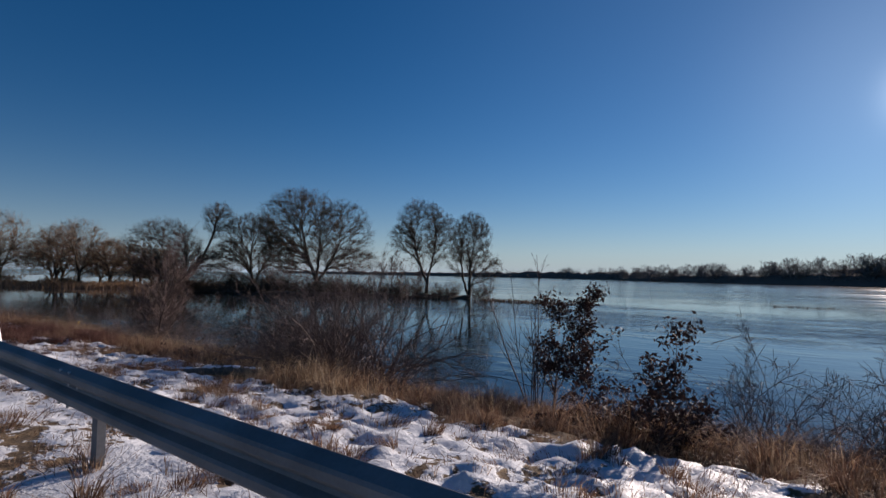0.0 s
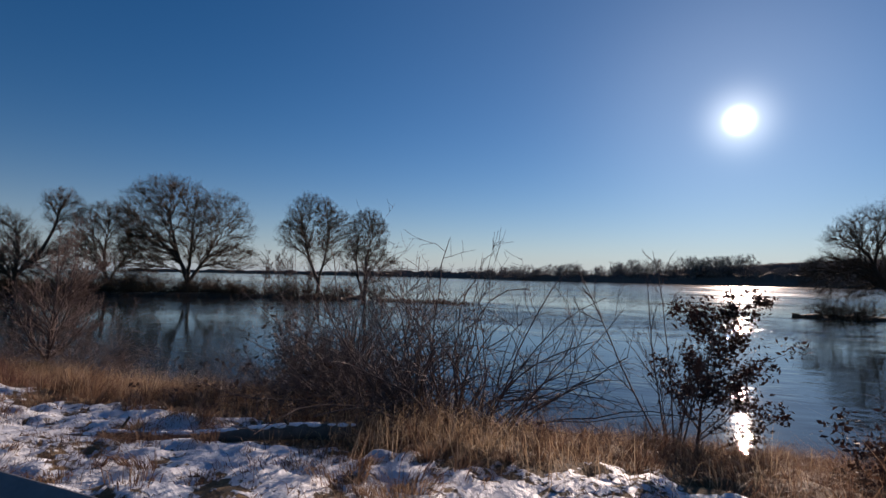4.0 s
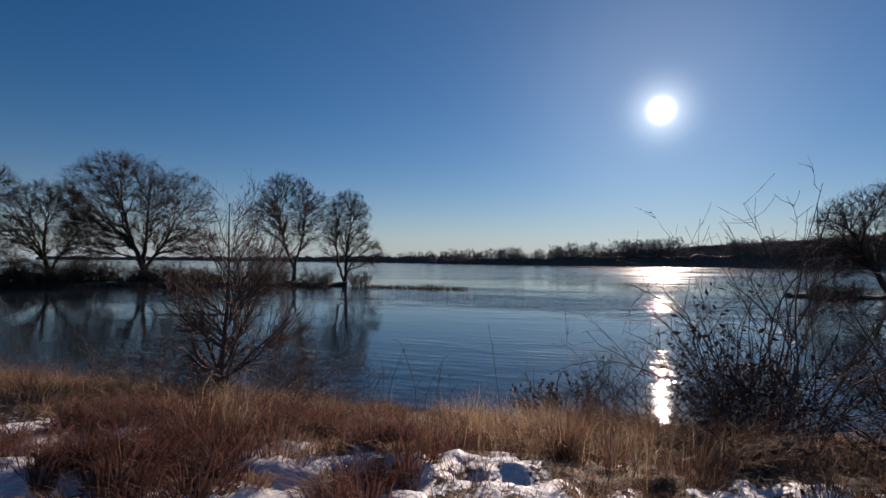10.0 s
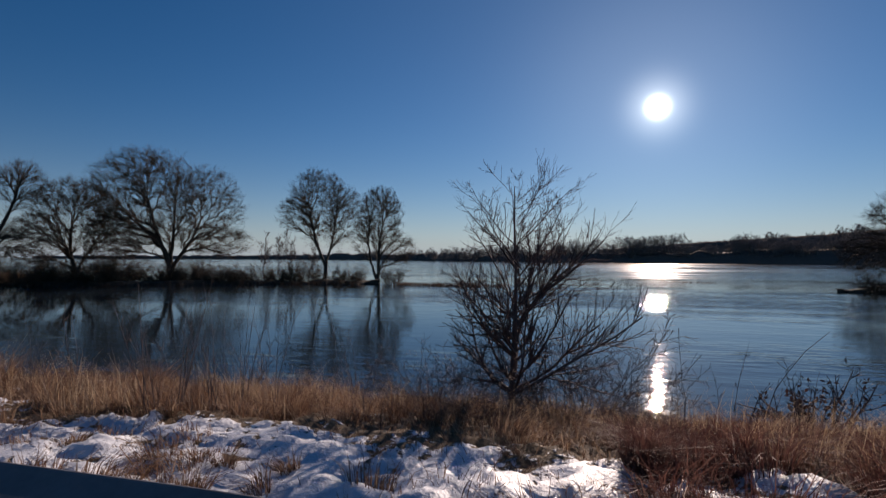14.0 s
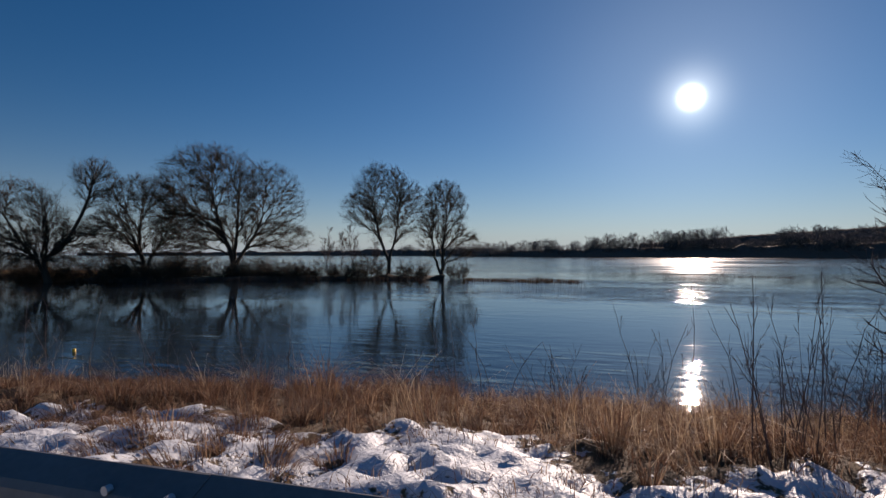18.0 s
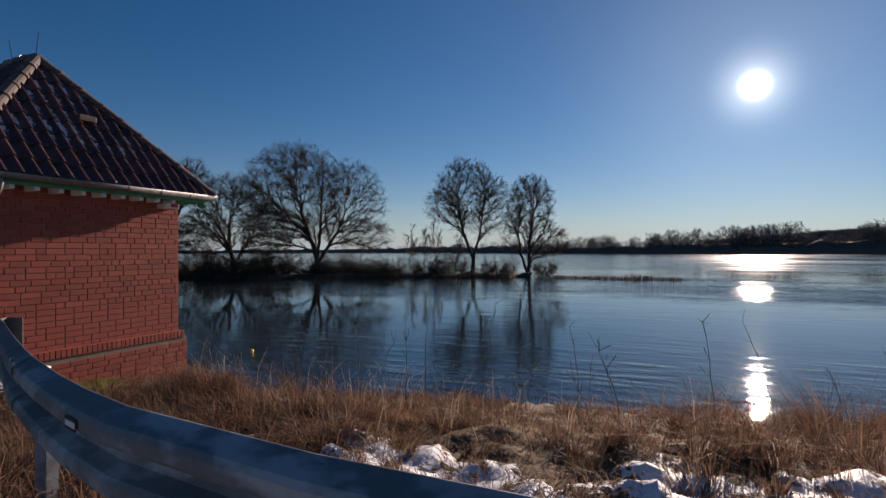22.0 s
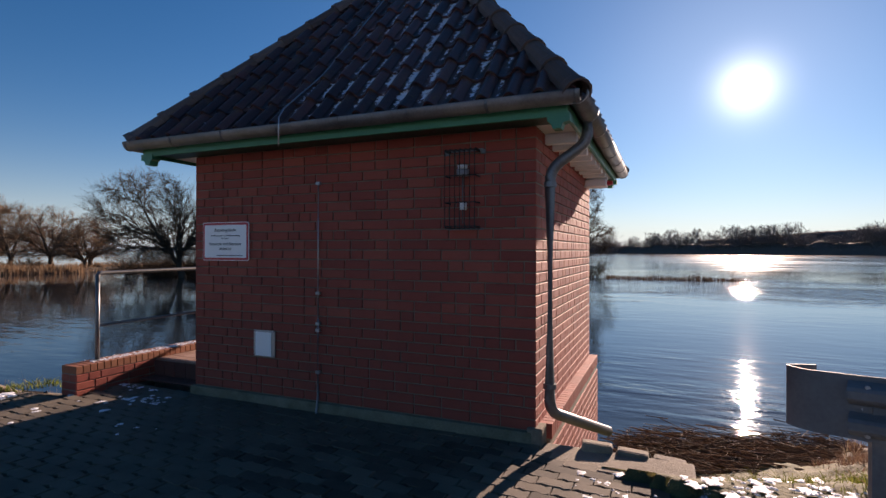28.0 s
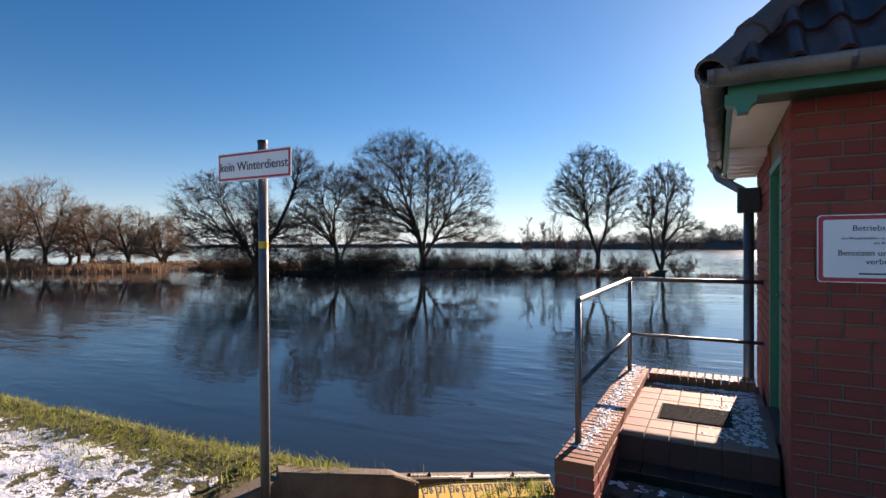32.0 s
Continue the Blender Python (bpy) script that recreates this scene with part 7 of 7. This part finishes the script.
for k, (i, dx, dy, dz, L) in enumerate(((1, 0.2, 0.3, 0.25, 0.5), (2, -0.1, -0.5, 0.08, 0.6), (3, 0.3, 0.4, 0.4, 0.4), (4, -0.4, -0.2, 0.2, 0.45))):
    p = Vector(lpts[i])
    part("branch", sweep(bmesh.new(), [p, p + Vector((dx, dy, dz)) * L * 0.6, p + Vector((dx * 0.8, dy, dz * 1.4)) * L], circle(0.014, 6)), M_BARK, log)
bm = bmesh.new()
for i, (a, b) in enumerate(zip(lpts, lpts[1:])):
    for k in range(9):
        if (i * 9 + k) % 7 == 5 or (i * 9 + k) % 11 == 3:
            continue
        p = Vector(a).lerp(Vector(b), (k + 0.5) / 9)
        r, w_ = rr[i], 0.55 + 0.35 * math.sin(k * 2.3 + i)
        bmesh.ops.create_icosphere(bm, subdivisions=2, radius=1.0, matrix=Matrix.Translation(p + Vector((0, 0.01 * math.sin(k * 1.9), r * 0.93))) @ Matrix.Rotation(radians(23), 4, 'Z') @ Matrix.Diagonal((0.075 + 0.025 * w_, r * w_, 0.016 + 0.010 * w_, 1)))
tagged(part("snow_line", bm, M_SNOW, log, "", True), "thin line of snow", kind="stuff")

# ---- shrubs and saplings of the bank ----
def foot(x, y, dz=0.0):
    return (x, y, float(ground_height(np.array(x), np.array(y))) + dz)


stem_tree("alder", "bare young alder with ascending limbs on the river bank", foot(-18.35, 9.0, -0.1), 4.05, 1.65, 201, per=(46, 12, 5), r=0.062, start=0.12, ratio=0.42, lift=0.75, ang=(28, 54), rmin=0.0042, fade=0.55, kink=0.03, mat=M_SHRUB)
cane_bush("shrub", "low bare bramble beside the young alder", foot(-17.2, 8.7), 80, 2.0, 1.0, 202, mat=M_SHRUB, r=0.008, rmin=0.0036, arch=0.9, splay=(15, 70), per=(9, 6), base=0.6, group="bank shrubs")
cane_bush("shrub", "low bare bramble beside the young alder", foot(-19.2, 8.6), 55, 1.5, 1.0, 232, arch=0.8, splay=(15, 70), per=(8, 6), base=0.5, group="bank shrubs")
cane_bush("sapling", "thin forked bare sapling on the river bank", foot(-3.55, 9.3), 8, 3.1, 1.0, 203, splay=(4, 26), per=(10, 5), ratio=(0.28, 0.45), r=0.016, rmin=0.003, base=0.08, category="young tree", kink=0.05, ang=(22, 45), low=0.35)
OAK = dict(leaf=M_DEADLEAF, lift=0.45, kink=0.07, ang=(35, 65))
stem_tree("oak_sapling", "young oak holding its dark withered leaves", foot(-3.25, 9.4), 2.5, 1.3, 204, per=(30, 7, 3), r=0.03, start=0.12, ratio=0.40, leaves=4400, leaf_size=0.042, fade=0.5, **OAK)
stem_tree("oak_sapling", "leaning young oak holding its dark withered leaves", foot(-0.5, 6.3), 1.5, 1.0, 205, per=(16, 6, 3), r=0.02, start=0.10, ratio=0.42, lean=(0.14, 0), fade=0.5, leaves=1300, leaf_size=0.036, **OAK)
cane_bush("shrub", "low shrub thick with brown withered leaves", foot(-1.25, 7.1), 26, 0.9, 1.0, 206, splay=(10, 60), per=(8, 6), base=0.5, leaf=M_DEADLEAF, leaves=2000, leaf_size=0.045, group="bank shrubs")
BRAMBLE = dict(arch=1.2, splay=(8, 60), per=(9, 6), r=0.008, rmin=0.0034, group="bank shrubs")
cane_bush("shrub", "tangle of arching bare bramble stems", foot(0.5, 8.0), 60, 1.8, 1.0, 207, base=0.7, **BRAMBLE)
cane_bush("shrub", "tangle of arching bare bramble stems", foot(1.9, 7.8), 65, 1.9, 1.0, 208, base=0.7, **BRAMBLE)
cane_bush("shrub", "tangle of arching bare bramble stems", foot(3.2, 7.3), 55, 1.7, 1.0, 242, base=0.7, **BRAMBLE)
ROSE = dict(per=(6, 4), r=0.017, rmin=0.0038, group="bank shrubs", ang=(30, 75), kink=0.15)
cane_bush("rose_shrub", "tall dense wild rose, bare with a few hips", foot(-6.6, 7.5), 84, 2.85, 1.0, 209, arch=0.70, splay=(3, 44), base=0.75, hips=160, **ROSE)
cane_bush("rose_shrub", "dense thicket of bare wild rose", foot(-7.75, 7.3), 56, 2.1, 1.0, 210, arch=0.9, splay=(5, 55), base=0.6, hips=80, leaf=M_DEADLEAF, leaves=200, leaf_size=0.03, **ROSE)
cane_bush("rose_shrub", "bare wild rose with long upright shoots", foot(-9.35, 8.9), 34, 3.5, 1.0, 211, arch=0.25, splay=(2, 24), base=0.6, hips=60, **ROSE)
cane_bush("rose_shrub", "wild rose throwing long arching canes over the bank", foot(-9.75, 8.3), 22, 3.0, 1.0, 243, arch=1.5, splay=(25, 60), base=0.4, tilt=(-0.7, -0.3), hips=30, **{**ROSE, "per": (6, 4), "kink": 0.06})
LOW = dict(splay=(20, 80), per=(9, 6), leaf=M_DEADLEAF, group="bank shrubs", arch=0.5)
cane_bush("shrub", "leafy dark shrub among the wild roses", foot(-9.5, 8.5), 36, 1.9, 1.0, 244, base=0.3, splay=(3, 34), per=(9, 6), leaf=M_DEADLEAF, leaves=650, leaf_size=0.05, group="bank shrubs", arch=0.2)
cane_bush("shrub", "low dark thicket under the wild roses", foot(-9.1, 6.6), 80, 1.0, 1.0, 212, base=1.3, leaves=420, leaf_size=0.045, **LOW)
cane_bush("shrub", "low dark thicket under the wild roses", foot(-7.2, 6.5), 60, 0.8, 1.0, 213, base=1.1, leaves=260, leaf_size=0.04, **LOW)
cane_bush("shrub", "low bare thicket on the bank", foot(-4.9, 7.5), 34, 0.7, 1.0, 214, base=0.8, splay=(10, 65), per=(9, 6), arch=0.7, group="bank shrubs")
cane_bush("shrub", "bare arching shrub on the bank", foot(-10.7, 8.7), 40, 1.7, 1.0, 215, base=0.5, splay=(10, 55), per=(9, 6), arch=0.7, group="bank shrubs")
cane_bush("driftwood", "rooted stump with bare shoots standing in the shallows", (-12.2, 13.7, WATER - 0.1), 22, 1.3, 1.0, 216, base=0.5, splay=(5, 75), per=(6, 3), arch=0.3, r=0.028, rmin=0.007, category="driftwood", leaf=M_DEADLEAF, leaves=320, leaf_size=0.06)
for k, (x, y, h) in enumerate(((-23.8, 9.7, 1.7), (-22.2, 7.5, 1.6), (-20.9, 8.8, 1.5), (-25.2, 10.5, 1.1))):
    cane_bush("shrub", "small bare shrub rising from the bank grass", foot(x, y), 8, h, 1.0, 220 + k, base=0.12, splay=(3, 28), per=(5, 3), ratio=(0.3, 0.4), ang=(20, 50), group="bank shrubs")
cane_bush("whips", "cluster of tall thin bare shoots on the verge", foot(-21.45, 4.95), 10, 1.5, 1.0, 233, base=0.25, splay=(1, 12), per=(5, 2), ratio=(0.2, 0.3), ang=(15, 40), kink=0.022, group="bank shrubs")
cane_bush("whips", "cluster of tall thin bare shoots on the verge", foot(-21.0, 5.4), 8, 1.35, 1.0, 241, base=0.25, splay=(1, 12), per=(5, 2), ratio=(0.2, 0.3), ang=(15, 40), kink=0.022, group="bank shrubs")


# ---- grass of the verge and the bank ----
def scatter(rng, n, x0, x1, y0, y1, keep):
    """Random places kept with the chance that keep(x, y) gives."""
    x, y = rng.uniform(x0, x1, n), rng.uniform(y0, y1, n)
    m = rng.random(n) < keep(x, y)
    return x[m], y[m]


def grass(name, label, x, y, h, w, seed, mat, lean=0.4, curl=0.5, sink=0.02):
    rng = np.random.default_rng(seed)
    v, f = blades(rng, np.stack([x, y, ground_height(x, y) - sink], 1), h, w, lean, curl)
    return tagged(new(name, mesh_arrays(name, v, f, mat)), label, "grass", kind="stuff")


def grass_tufts(name, label, cx, cy, h, radius, seed, mat, per=(50, 150), width=(0.0018, 0.0042), sag=0.5):
    """Clumps of blades that fan out from one root and droop together to one side."""
    rng = np.random.default_rng(seed)
    n = rng.integers(per[0], per[1], len(cx))
    k = np.repeat(np.arange(len(cx)), n)
    a = rng.uniform(0, 2 * np.pi, len(k))
    q = np.sqrt(rng.random(len(k))) * radius[k]
    x, y = cx[k] + np.cos(a) * q, cy[k] + np.sin(a) * q
    side = rng.uniform(0, 2 * np.pi, len(cx))[k]
    pull = rng.uniform(0.1, 1.0, len(cx))[k]
    ox = np.cos(a) * q / radius[k] * 0.6 + np.cos(side) * pull * sag + rng.normal(0, 0.16, len(k))
    oy = np.sin(a) * q / radius[k] * 0.6 + np.sin(side) * pull * sag + rng.normal(0, 0.16, len(k))
    hh = h[k] * rng.uniform(0.35, 1.15, len(k))
    v, f = blades(rng, np.stack([x, y, ground_height(x, y) - 0.02], 1), hh, rng.uniform(width[0], width[1], len(k)), 1.0, 0.9, np.arctan2(oy, ox), np.hypot(ox, oy))
    return tagged(new(name, mesh_arrays(name, v, f, mat)), label, "grass", kind="stuff")


rg = np.random.default_rng(300)


def bank_keep(x, y):
    ft = bank_lines(x)[1]
    edge = snow_edge(x, y)
    rise = smooth((y - edge + 0.25) / 0.7) * smooth((ft - 0.3 - y) / 1.6)
    clump = smooth((value_noise(x * 1.6, y * 1.6, 31) - 0.18) / 0.5)
    gap = 1 - 0.55 * smooth((x + 10.5) / 1.0) * smooth((-3.8 - x) / 1.0)
    tuft = smooth((value_noise(x * 3.6, y * 3.6, 34) - 0.22) / 0.35)
    return rise * (0.25 + 0.75 * clump) * (0.2 + 0.8 * tuft) * gap * smooth((x + 33.3) / 0.8)


gx, gy = scatter(rg, 230000, -35.4, 4.0, 2.6, 13.2, bank_keep)
fall = smooth((bank_lines(gx)[1] - gy) / 4.0)
gh = rg.uniform(0.08, 0.34, len(gx)) * (0.45 + 0.6 * fall) * (0.4 + 1.1 * value_noise(gx * 3.1, gy * 3.1, 35)) * (1 - 0.7 * smooth((-32.6 - gx) / 1.2)) * (1 - 0.4 * smooth((-27.0 - gx) / 2.5))
gw = rg.uniform(0.0022, 0.0045, len(gx))
low_end = gx + 1.5 * (value_noise(gx * 0.9, gy * 0.9, 47) - 0.5) < -25.5
grass("bank_grass", "low matted dry grass on the river bank", gx[~low_end], gy[~low_end], gh[~low_end], gw[~low_end], 301, M_DRY, 1.5, 1.0)
grass("bank_grass", "low brown matted grass on the bank near the pump house", gx[low_end], gy[low_end], gh[low_end], gw[low_end], 312, M_BROWN, 1.5, 1.0)
cx_, cy_ = scatter(rg, 5200, -34.0, 4.0, 2.4, 12.6, bank_keep)
fall = smooth((bank_lines(cx_)[1] - cy_) / 4.0)
ch = (0.16 + 0.50 * rg.random(len(cx_)) ** 1.5) * (0.5 + 0.55 * fall) * (0.55 + 0.8 * value_noise(cx_ * 0.9, cy_ * 0.9, 33)) * (1 - 0.6 * smooth((-32.4 - cx_) / 1.2)) * (1 - 0.4 * smooth((-27.0 - cx_) / 2.5))
ch = ch * (0.6 + 0.4 * smooth((cy_ - snow_edge(cx_, cy_)) / 0.8))
cw = rg.uniform(0.05, 0.17, len(cx_))
low_end = cx_ < -25.5
ch = ch * (1 - 0.45 * smooth((cx_ + 18.8) / 1.0) * smooth((-12.2 - cx_) / 1.0))
grass_tufts("bank_tufts", "tall drooping tufts of dry grass on the river bank", cx_[~low_end], cy_[~low_end], ch[~low_end], cw[~low_end], 310, M_DRY, (50, 130), sag=0.7)
grass_tufts("bank_tufts", "drooping tufts of brown grass on the bank near the pump house", cx_[low_end], cy_[low_end], ch[low_end], cw[low_end], 313, M_BROWN, (50, 130), sag=0.7)

kx, ky = scatter(rg, 60000, -33.0, 4.0, 3.8, 11.0, lambda x, y: bank_keep(x, y) * smooth((value_noise(x * 1.1, y * 1.1, 36) - 0.45) / 0.2) * (1 - 0.75 * smooth((-24.5 - x) / 2.0)))
grass("bank_stalks", "thin tall flower stalks of dry grass on the bank", kx, ky, rg.uniform(0.25, 0.72, len(kx)), rg.uniform(0.0012, 0.0022, len(kx)), 308, M_STRAW, 0.7, 0.7)

# tussocks that stick out of the snow
tx, ty = scatter(rg, 1700, -33.8, 4.0, 0.8, 5.3, lambda x, y: 0.12 + 0.88 * smooth((value_noise(x * 0.8, y * 0.9, 45) - 0.42) / 0.25))
grass_tufts("tussocks", "dry tussocks poking through the snow of the verge", tx, ty, rg.uniform(0.05, 0.24, len(tx)) * rg.uniform(0.6, 1.2, len(tx)), rg.uniform(0.06, 0.22, len(tx)), 302, M_DRY, (50, 160), sag=0.9)

ux_, uy_ = scatter(rg, 620, -16.8, -12.9, 2.7, 6.2, lambda x, y: smooth((y - 2.9) / 1.2) * smooth((value_noise(x * 1.4, y * 1.4, 46) - 0.3) / 0.3))
grass_tufts("red_tufts", "reddish frosted grass tufts between the snow and the bank", ux_, uy_, rg.uniform(0.16, 0.42, len(ux_)), rg.uniform(0.07, 0.20, len(ux_)), 311, M_RUSSET, (60, 140), sag=0.7)
vx, vy = scatter(rg, 80000, -33.5, 4.0, 0.75, 5.6, lambda x, y: smooth((value_noise(x * 2.4, y * 2.4, 43) * 0.6 + value_noise(x * 7, y * 7, 44) * 0.4 - 0.42 - 0.25 * (mounds(x, y) - 0.4)) / 0.25))
grass("verge_grass", "short frosted dead grass between the snow patches", vx, vy, rg.uniform(0.04, 0.16, len(vx)), rg.uniform(0.0018, 0.0036, len(vx)), 309, M_DRY, 1.4, 1.0)

# the light straw patches beside the rail at the start and the end
sx, sy = scatter(rg, 20000, -9.0, -2.0, 4.2, 7.4, lambda x, y: 0.40 * np.exp(-(((x + 5.7) / 1.2) ** 2 + ((y - 5.5) / 0.6) ** 2)))
grass("straw_grass", "pale upright straw grass in front of the shrubs", sx, sy, rg.uniform(0.2, 0.62, len(sx)), rg.uniform(0.0015, 0.003, len(sx)), 303, M_STRAW, 0.8, 0.7)
ex, ey = scatter(rg, 60000, -34.0, -30.2, 0.9, 4.6, lambda x, y: (0.12 + 0.88 * smooth((value_noise(x * 2.0, y * 2.0, 37) - 0.18) / 0.4)) * smooth((y - (1.15 - (x + 30.4) * 0.54 + 0.5 * value_noise(x * 2, y * 0, 38))) / 0.3) * (1 - smooth((y - 3.2) / 0.4) * smooth((-32.4 - x) / 0.6)))
grass("rail_grass", "matted dry grass behind the end of the guard rail", ex, ey, rg.uniform(0.06, 0.34, len(ex)), rg.uniform(0.002, 0.004, len(ex)), 304, M_BROWN, 1.0, 1.0)
fx, fy = scatter(rg, 42000, -35.95, -32.8, 3.3, 6.6, lambda x, y: (0.15 + 0.85 * smooth((value_noise(x * 3, y * 3, 39) - 0.25) / 0.3)) * smooth((6.6 - y) / 1.0) * smooth((y - 3.9 + 0.35 * (x + 35)) / 0.6) * smooth((-32.6 - x) / 1.2))
grass("moss_grass", "short green and yellow winter grass beside the pump house", fx, fy, rg.uniform(0.04, 0.12, len(fx)), rg.uniform(0.002, 0.004, len(fx)), 305, M_MOSSY, 0.8, 0.6)

# the lawn on the other side of the pump house
lx, ly_ = scatter(rg, 150000, -52.0, -40.8, 0.8, 6.5, lambda x, y: np.where(((x > -42.6) & (y < 3.0)) | ((x > -42.15 + (y - 3.2) * 0.30) & (x < -41.10 + (y - 3.2) * 0.30) & (y > 2.9)), 0.0, smooth((y - (bank_lines(x)[0] - 0.6)) / 0.4) * 0.95 + 0.30 * smooth((value_noise(x * 3.3, y * 3.3, 41) - 0.45) / 0.2)))
grass("lawn", "short yellow-green winter grass on the bank edge", lx, ly_, rg.uniform(0.025, 0.085, len(lx)), rg.uniform(0.0022, 0.0045, len(lx)), 306, M_GREEN, 0.8, 0.5)
lx, ly_ = scatter(rg, 3600, -52.0, -41.0, 3.0, 5.0, lambda x, y: np.exp(-((y - bank_lines(x)[0] - 0.25) / 0.25) ** 2) * 0.6)
grass("lawn_straw", "thin dry stalks along the bank edge", lx, ly_, rg.uniform(0.05, 0.15, len(lx)), rg.uniform(0.0012, 0.0022, len(lx)), 307, M_DRY, 0.4, 0.4)

# tall weed stalks of the bank
for k in range(70):
    x = rg.uniform(-33.0, -10.5)
    y = rg.uniform(5.6, 9.5)
    h = rg.uniform(0.6, 1.4)
    f0 = foot(x, y)
    lean = rg.normal(0, 0.14, 2)
    w_ = thing("weed_stalk", "tall dry weed stalk on the river bank", "weed", f0, group="weed stalks")
    t_ = np.linspace(0, 1, 7)[:, None]
    line = np.array([0, 0, -0.05]) * (1 - t_) + np.array([lean[0] * h * 1.2, lean[1] * h * 1.2, h]) * t_ + rg.normal(0, 0.008, (7, 3)) * h
    line[:, :2] -= np.array(lean)[None] * h * 0.35 * np.sin(t_ * np.pi)
    under(new("stem", mesh_arrays("stem", *stem_mesh([(line[None], np.linspace(0.006, 0.002, 7)[None])], 5), M_SHRUB, True)), w_)
    for j in range(int(rg.integers(2, 8))):
        q = line[int(rg.integers(3, 7))]
        d_ = rg.normal(0, 0.5, 3) + np.array([0, 0, 0.9])
        tip = 0.0045 if rg.random() < 0.4 else 0.0015
        twig = np.stack([q, q + d_ * 0.05 + rg.normal(0, 0.006, 3), q + d_ * 0.11])
        under(new("sprig", mesh_arrays("sprig", *stem_mesh([(twig[None], np.array([[0.003, 0.0025, tip]]))], 4), M_SHRUB)), w_)

# the small yellow mark in the shallows
mark = thing("shallows_marker", "small yellow-capped stake standing in the shallows", "marker", (-41.2, 14.1, WATER - 0.3))
part("stake", sweep(bmesh.new(), [(0, 0, -0.5), (0.03, 0, 0.22)], circle(0.03, 8)), M_STEEL, mark)
part("cap", sweep(bmesh.new(), [(0.03, 0, 0.20), (0.04, 0, 0.30), (0.045, 0, 0.42)], circle(0.06, 10)), M_YELLOW, mark, "yellow cap", True)

# flotsam at the water's edge beside the pump house
fl = np.random.default_rng(320)
n_ = 2600
px_ = fl.uniform(-35.8, -32.0, n_)
py_ = 9.3 + (px_ + 35.6) * 0.30 + fl.normal(0, 0.55, n_)
d_ = np.stack([fl.normal(0, 1, n_), fl.normal(0, 0.5, n_), fl.normal(0, 0.12, n_)], 1) * fl.uniform(0.05, 0.35, (n_, 1))
c_ = np.stack([px_, py_, WATER + 0.02 + fl.uniform(0, 0.12, n_)], 1)
tagged(new("flotsam", mesh_arrays("flotsam", *tubes(c_ - d_, c_ + d_, fl.uniform(0.004, 0.012, n_), fl.uniform(0.003, 0.008, n_), 4), M_REED)), "matted wet reeds and twigs washed to the shore", "flotsam", kind="stuff")

finish_house()
